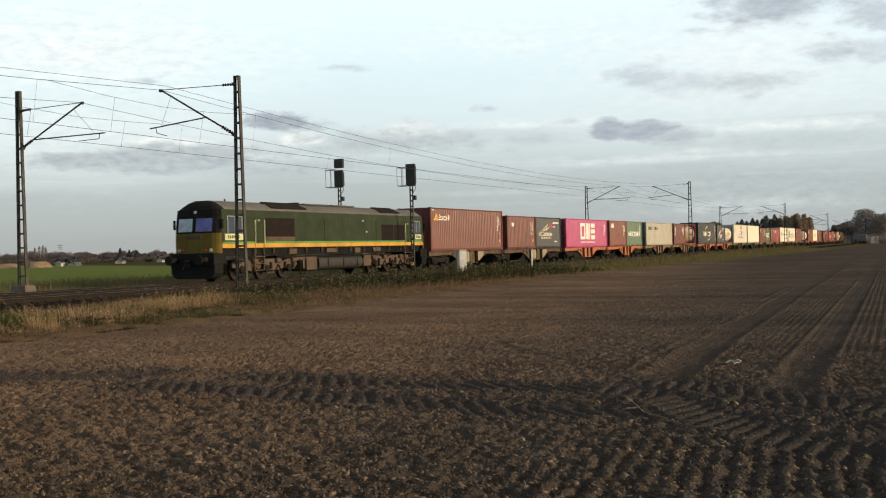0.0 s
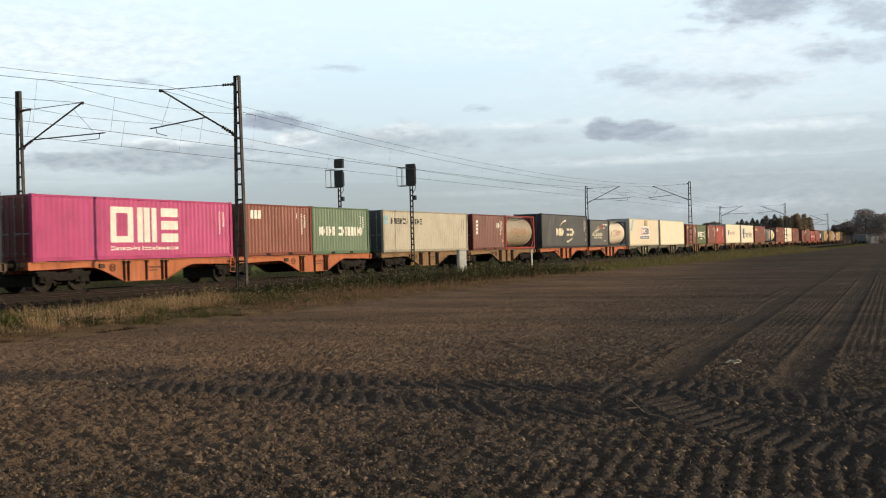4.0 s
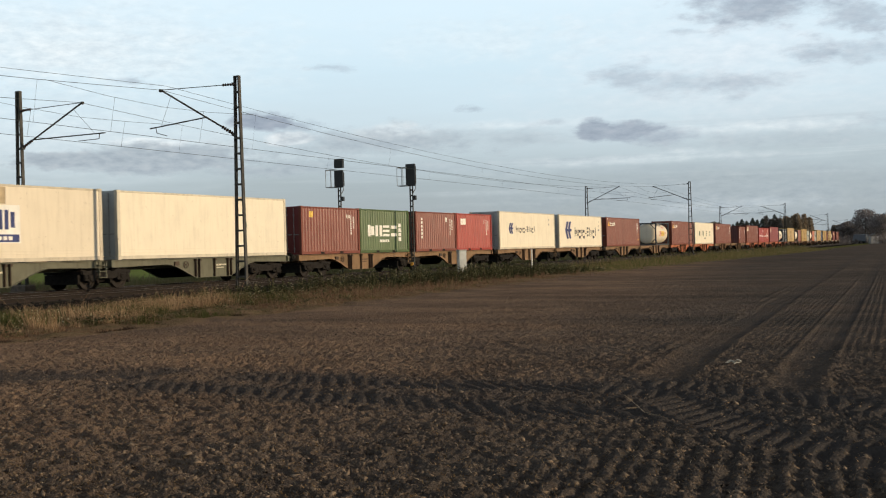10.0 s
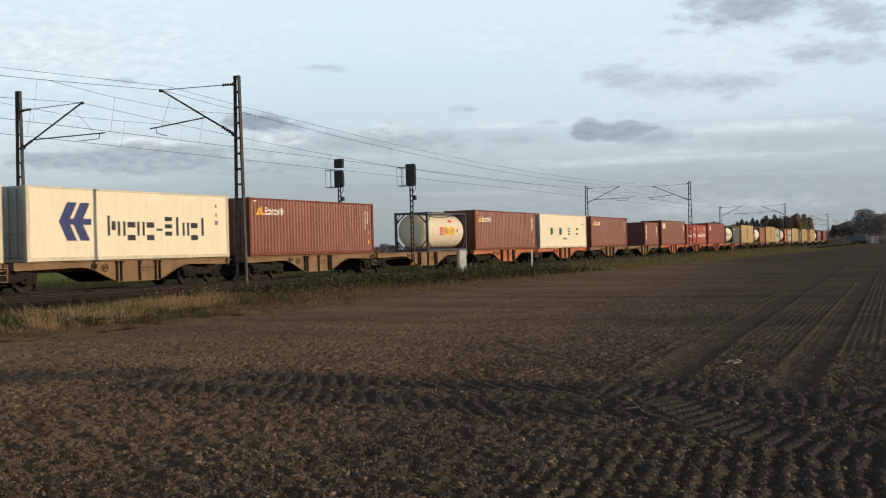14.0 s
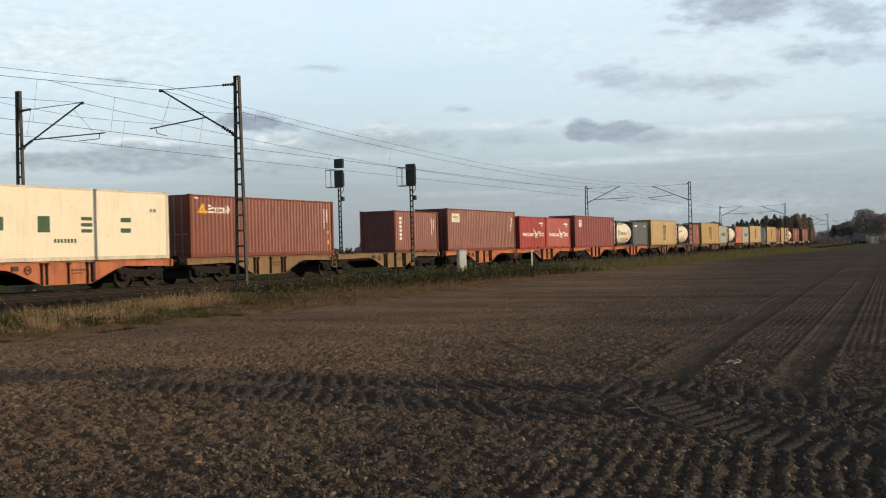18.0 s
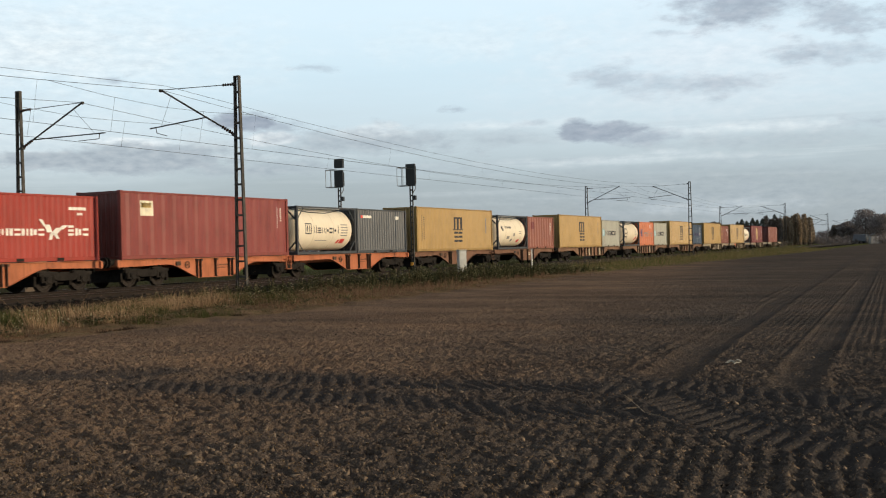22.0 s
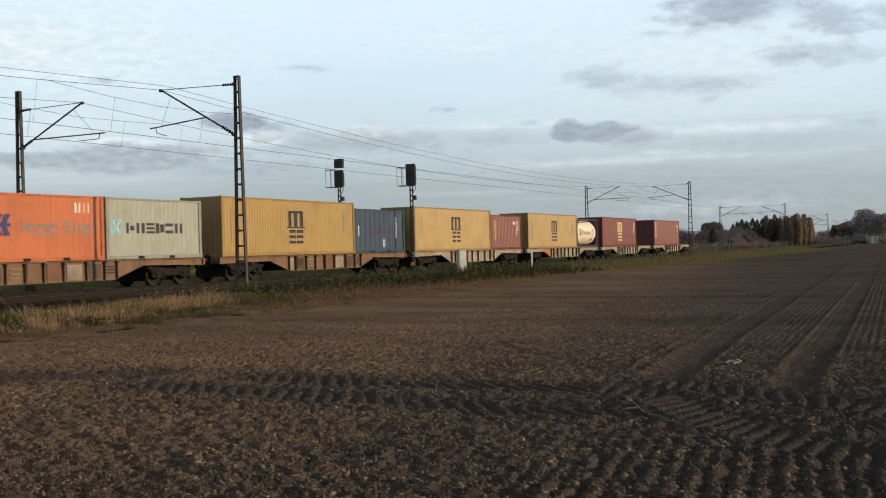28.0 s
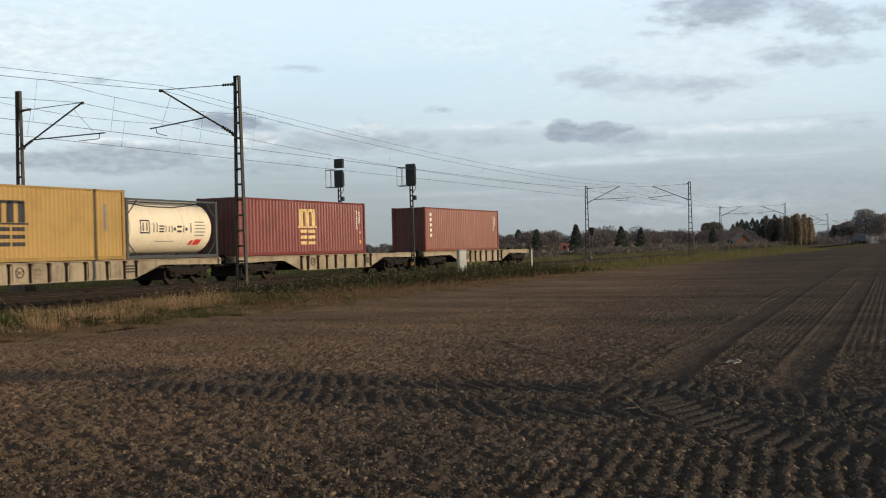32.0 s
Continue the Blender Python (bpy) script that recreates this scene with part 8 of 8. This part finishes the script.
        tree(x, y, z, rise_to(px, top, 540) - z, 2.0, "column", "twig", "tall bare poplar above the distant wood", 420, 0.30, "poplar", "poplars")
    x, y, z = spot(107, 620)
    pylon = tagged(new("distant_pylon"), "slender steel lattice pylon far behind the wood", "pylon")
    pylon.location = (x, y, z)
    top = rise_to(107, 433, 620) - z
    for sx, sy in ((-1, -1), (-1, 1), (1, -1), (1, 1)):
        put("leg", Geo().rod((sx * 1.3, sy * 1.3, 0), (sx * 0.2, sy * 0.2, top), 0.06, 4), M["mast_steel"], pylon)
    for u in (0.72, 0.84, 0.95):
        put("crossarm", Geo().box(-1.8, 1.8, -0.15, 0.15, top * u - 0.06, top * u + 0.06), M["mast_steel"], pylon)
    # rounded bare trees where the field ends
    for px, top, dist, w, mat in ((1532, 370, 430, 9.5, "twig"), (1500, 392, 440, 7.0, "twig"), (1562, 378, 420, 8.0, "twig"), (1590, 366, 425, 11, "twig"), (1484, 398, 450, 6.0, "twig_grey"), (1262, 392, 390, 8.0, "twig_grey"), (1515, 396, 445, 6.0, "twig"), (1550, 392, 436, 7.0, "twig")):
        x, y, z = spot(px, dist)
        h = rise_to(px, top, dist) - z
        tree(x, y, z, h, w * 1.1, "dome", mat, "rounded bare winter tree at the end of the field", 4200, 0.36, "bare_tree", "trees at the end of the field")
    v, f, k0 = [], [], 0
    for i in range(70):
        px = rng.uniform(1445, 1600)
        x, y, z = spot(px, rng.uniform(405, 450))
        h = rng.uniform(2.0, 4.2)
        cx, cy, cz = crown_points("bush", h, h * 1.7, 170)
        pv, pf = scraps(cx + x, cy + y, cz + z - 0.2, 0.3, 0.6)
        v.append(pv)
        f.append(pf + k0)
        k0 += len(pv)
    tagged(put("field_hedge", mesh_of("field_hedge", np.concatenate(v), np.concatenate(f)), M["twig"]), "dark bare hedge at the far end of the field", "hedge", kind="stuff")


build_woods()

M["tile_red"] = plain("roof_tile_red", (0.42, 0.12, 0.075), 0.8, 0.0, 0.25, 2.0)
M["tile_grey"] = plain("roof_slate", (0.10, 0.095, 0.09), 0.7, 0.0, 0.25, 2.0)
M["render_white"] = plain("house_render", (0.40, 0.39, 0.37), 0.9, 0.0, 0.1, 1.0)
M["old_brick"] = plain("old_brick", (0.16, 0.085, 0.06), 0.9, 0.0, 0.25, 3.0)
M["sand"] = plain("sand_heap", (0.24, 0.17, 0.11), 0.95, 0.0, 0.25, 0.4, 0.5)
M["dark_pane"] = plain("dark_pane", (0.02, 0.025, 0.03), 0.1)
M["tarp"] = plain("trailer_tarp", (0.16, 0.17, 0.19), 0.7)


def house(px, dist, length, depth, eave, ridge, turn, roof_mat, label, sink=0.0, wall="render_white"):
    x, y, z = spot(px, dist)
    h = tagged(new("house"), label, "house", "distant houses")
    h.matrix_basis = Matrix.Translation((x, y, z + sink)) @ Matrix.Rotation(radians(turn), 4, "Z")
    L, D = length / 2, depth / 2
    put("shell", Geo().prism([(-D, -1), (D, -1), (D, eave), (0, ridge - 0.15), (-D, eave)], -L, L), M[wall], h)
    for sy in (-1, 1):
        g = Geo()
        up = (ridge - eave) / D * 0.35
        g.v = [(-L - 0.3, sy * (D + 0.35), eave - up), (L + 0.3, sy * (D + 0.35), eave - up), (L + 0.3, 0, ridge), (-L - 0.3, 0, ridge)]
        g.v += [(a, b, c + 0.2) for a, b, c in g.v]
        g.f = [(0, 1, 2, 3), (4, 7, 6, 5), (0, 4, 5, 1), (1, 5, 6, 2), (2, 6, 7, 3), (3, 7, 4, 0)]
        put("roof_slope", g, M[roof_mat], h)
        for xw in (-L * 0.55, L * 0.5):
            w = put("window", Geo().box(xw - 0.6, xw + 0.6, sy * D - 0.05, sy * D + 0.05, 1.0, 2.2), M["dark_pane"], h)
            put("frame", Geo().box(xw - 0.68, xw + 0.68, sy * D - 0.07, sy * D + 0.07, 0.9, 1.0), M["render_white"], w)
    if ridge > 2.95:
        put("chimney", Geo().box(L * 0.3, L * 0.3 + 0.5, -0.3, 0.3, ridge - 0.8, ridge + 0.35), M["tile_red"], h)
    return h


house(1004, 330, 6.0, 5.0, 1.0, 2.7, 60, "tile_red", "low house with a bright red tiled roof before the wood")
house(1310, 296, 6.5, 5.5, 0.9, 3.7, 25, "tile_grey", "brick house with a steep dark roof beside the conifers", wall="old_brick")
house(108, 330, 2.8, 1.8, 0.9, 1.25, 10, "render_white", "long low white shed at the edge of the green field")
house(285, 440, 3.0, 2.4, 1.0, 2.0, 10, "tile_grey", "small grey-roofed building before the wood")
house(131, 330, 3.4, 2.4, 0.35, 1.2, 15, "tile_grey", "small grey-roofed shed at the edge of the green field")
house(213, 420, 3.4, 2.6, 0.7, 1.7, 20, "tile_grey", "low grey house before the wood")

for px, dist, w, hgt in ((66, 300, 7.4, 1.5), (8, 310, 9.5, 1.2)):
    x, y, z = spot(px, dist)
    g = Geo()
    for j in range(7):
        for i in range(22):
            a = 2 * math.pi * i / 22
            r = w / 2 * (1 - 0.45 * (j / 6) ** 1.4) * (1 + 0.12 * math.sin(3 * a + px))
            g.v.append((x + r * math.cos(a), y + r * math.sin(a), z - 0.4 + (hgt + 0.4) * (j / 6) ** 0.9 * (1 + 0.05 * math.sin(5 * a + j))))
    for j in range(6):
        g.f += [(j * 22 + i, j * 22 + (i + 1) % 22, (j + 1) * 22 + (i + 1) % 22, (j + 1) * 22 + i) for i in range(22)]
    g.f.append(tuple(6 * 22 + i for i in range(22)))
    tagged(put("earth_mound", g, M["sand"]), "flat-topped heap of pale sand beyond the green field", "mound", "earth mounds")

x, y, z = spot(1524, 418)
trailer = tagged(new("farm_trailer"), "dark covered trailer parked where the field ends", "trailer")
trailer.matrix_basis = Matrix.Translation((x, y, z)) @ Matrix.Rotation(radians(70), 4, "Z")
put("body", Geo().box(-2.3, 2.3, -1.2, 1.2, 0.9, 3.4, 0.15), M["tarp"], trailer)
for xw in (-1.4, 1.4):
    for sy in (-1, 1):
        put("wheel", Geo().lathe([(-0.15, 0.25), (-0.15, 0.5), (0.15, 0.5), (0.15, 0.25)], 14, "y", (xw, sy * 1.1, 0.5)), M["rubber"], trailer)
put("drawbar", Geo().box(2.3, 3.8, -0.08, 0.08, 0.8, 0.95), M["iron"], trailer)
x, y, z = spot(1546, 414)
wall = tagged(new("garden_shed"), "small pale shed half hidden by bare trees", "shed")
wall.matrix_basis = Matrix.Translation((x, y, z)) @ Matrix.Rotation(radians(20), 4, "Z")
put("cladding", Geo().box(-1.6, 1.6, -1.3, 1.3, -0.3, 2.6), M["render_white"], wall)
put("roof", Geo().prism([(-1.5, 2.6), (1.5, 2.6), (0, 3.6)], -1.8, 1.8), M["tile_grey"], wall)


# ---------------------------------------------------------------- movement
def travelled(t):
    """How far the train has gone, in metres: it slows a little."""
    return 15.084 * t - 0.02015 * t ** 2 - 9.4285e-5 * t ** 3 + 8.1856e-6 * t ** 4


def motions():
    times = [0.0, 2.0, 4.0, 6.0, 8.0, 10.0, 12.0, 14.0, 16.0, 18.0, 20.0, 22.0, 24.0, 26.0, 28.0, 30.0, 32.0]
    for thing, s0, z in MOVERS:
        walk(thing, [(t, rail_pose(s0 + 0.40 - travelled(t), TRACK, z)) for t in times])
    walk(CLOUDS, [(0.0, pose(*EYE)), (32.0, pose(*EYE, rz=2.4))])


motions()
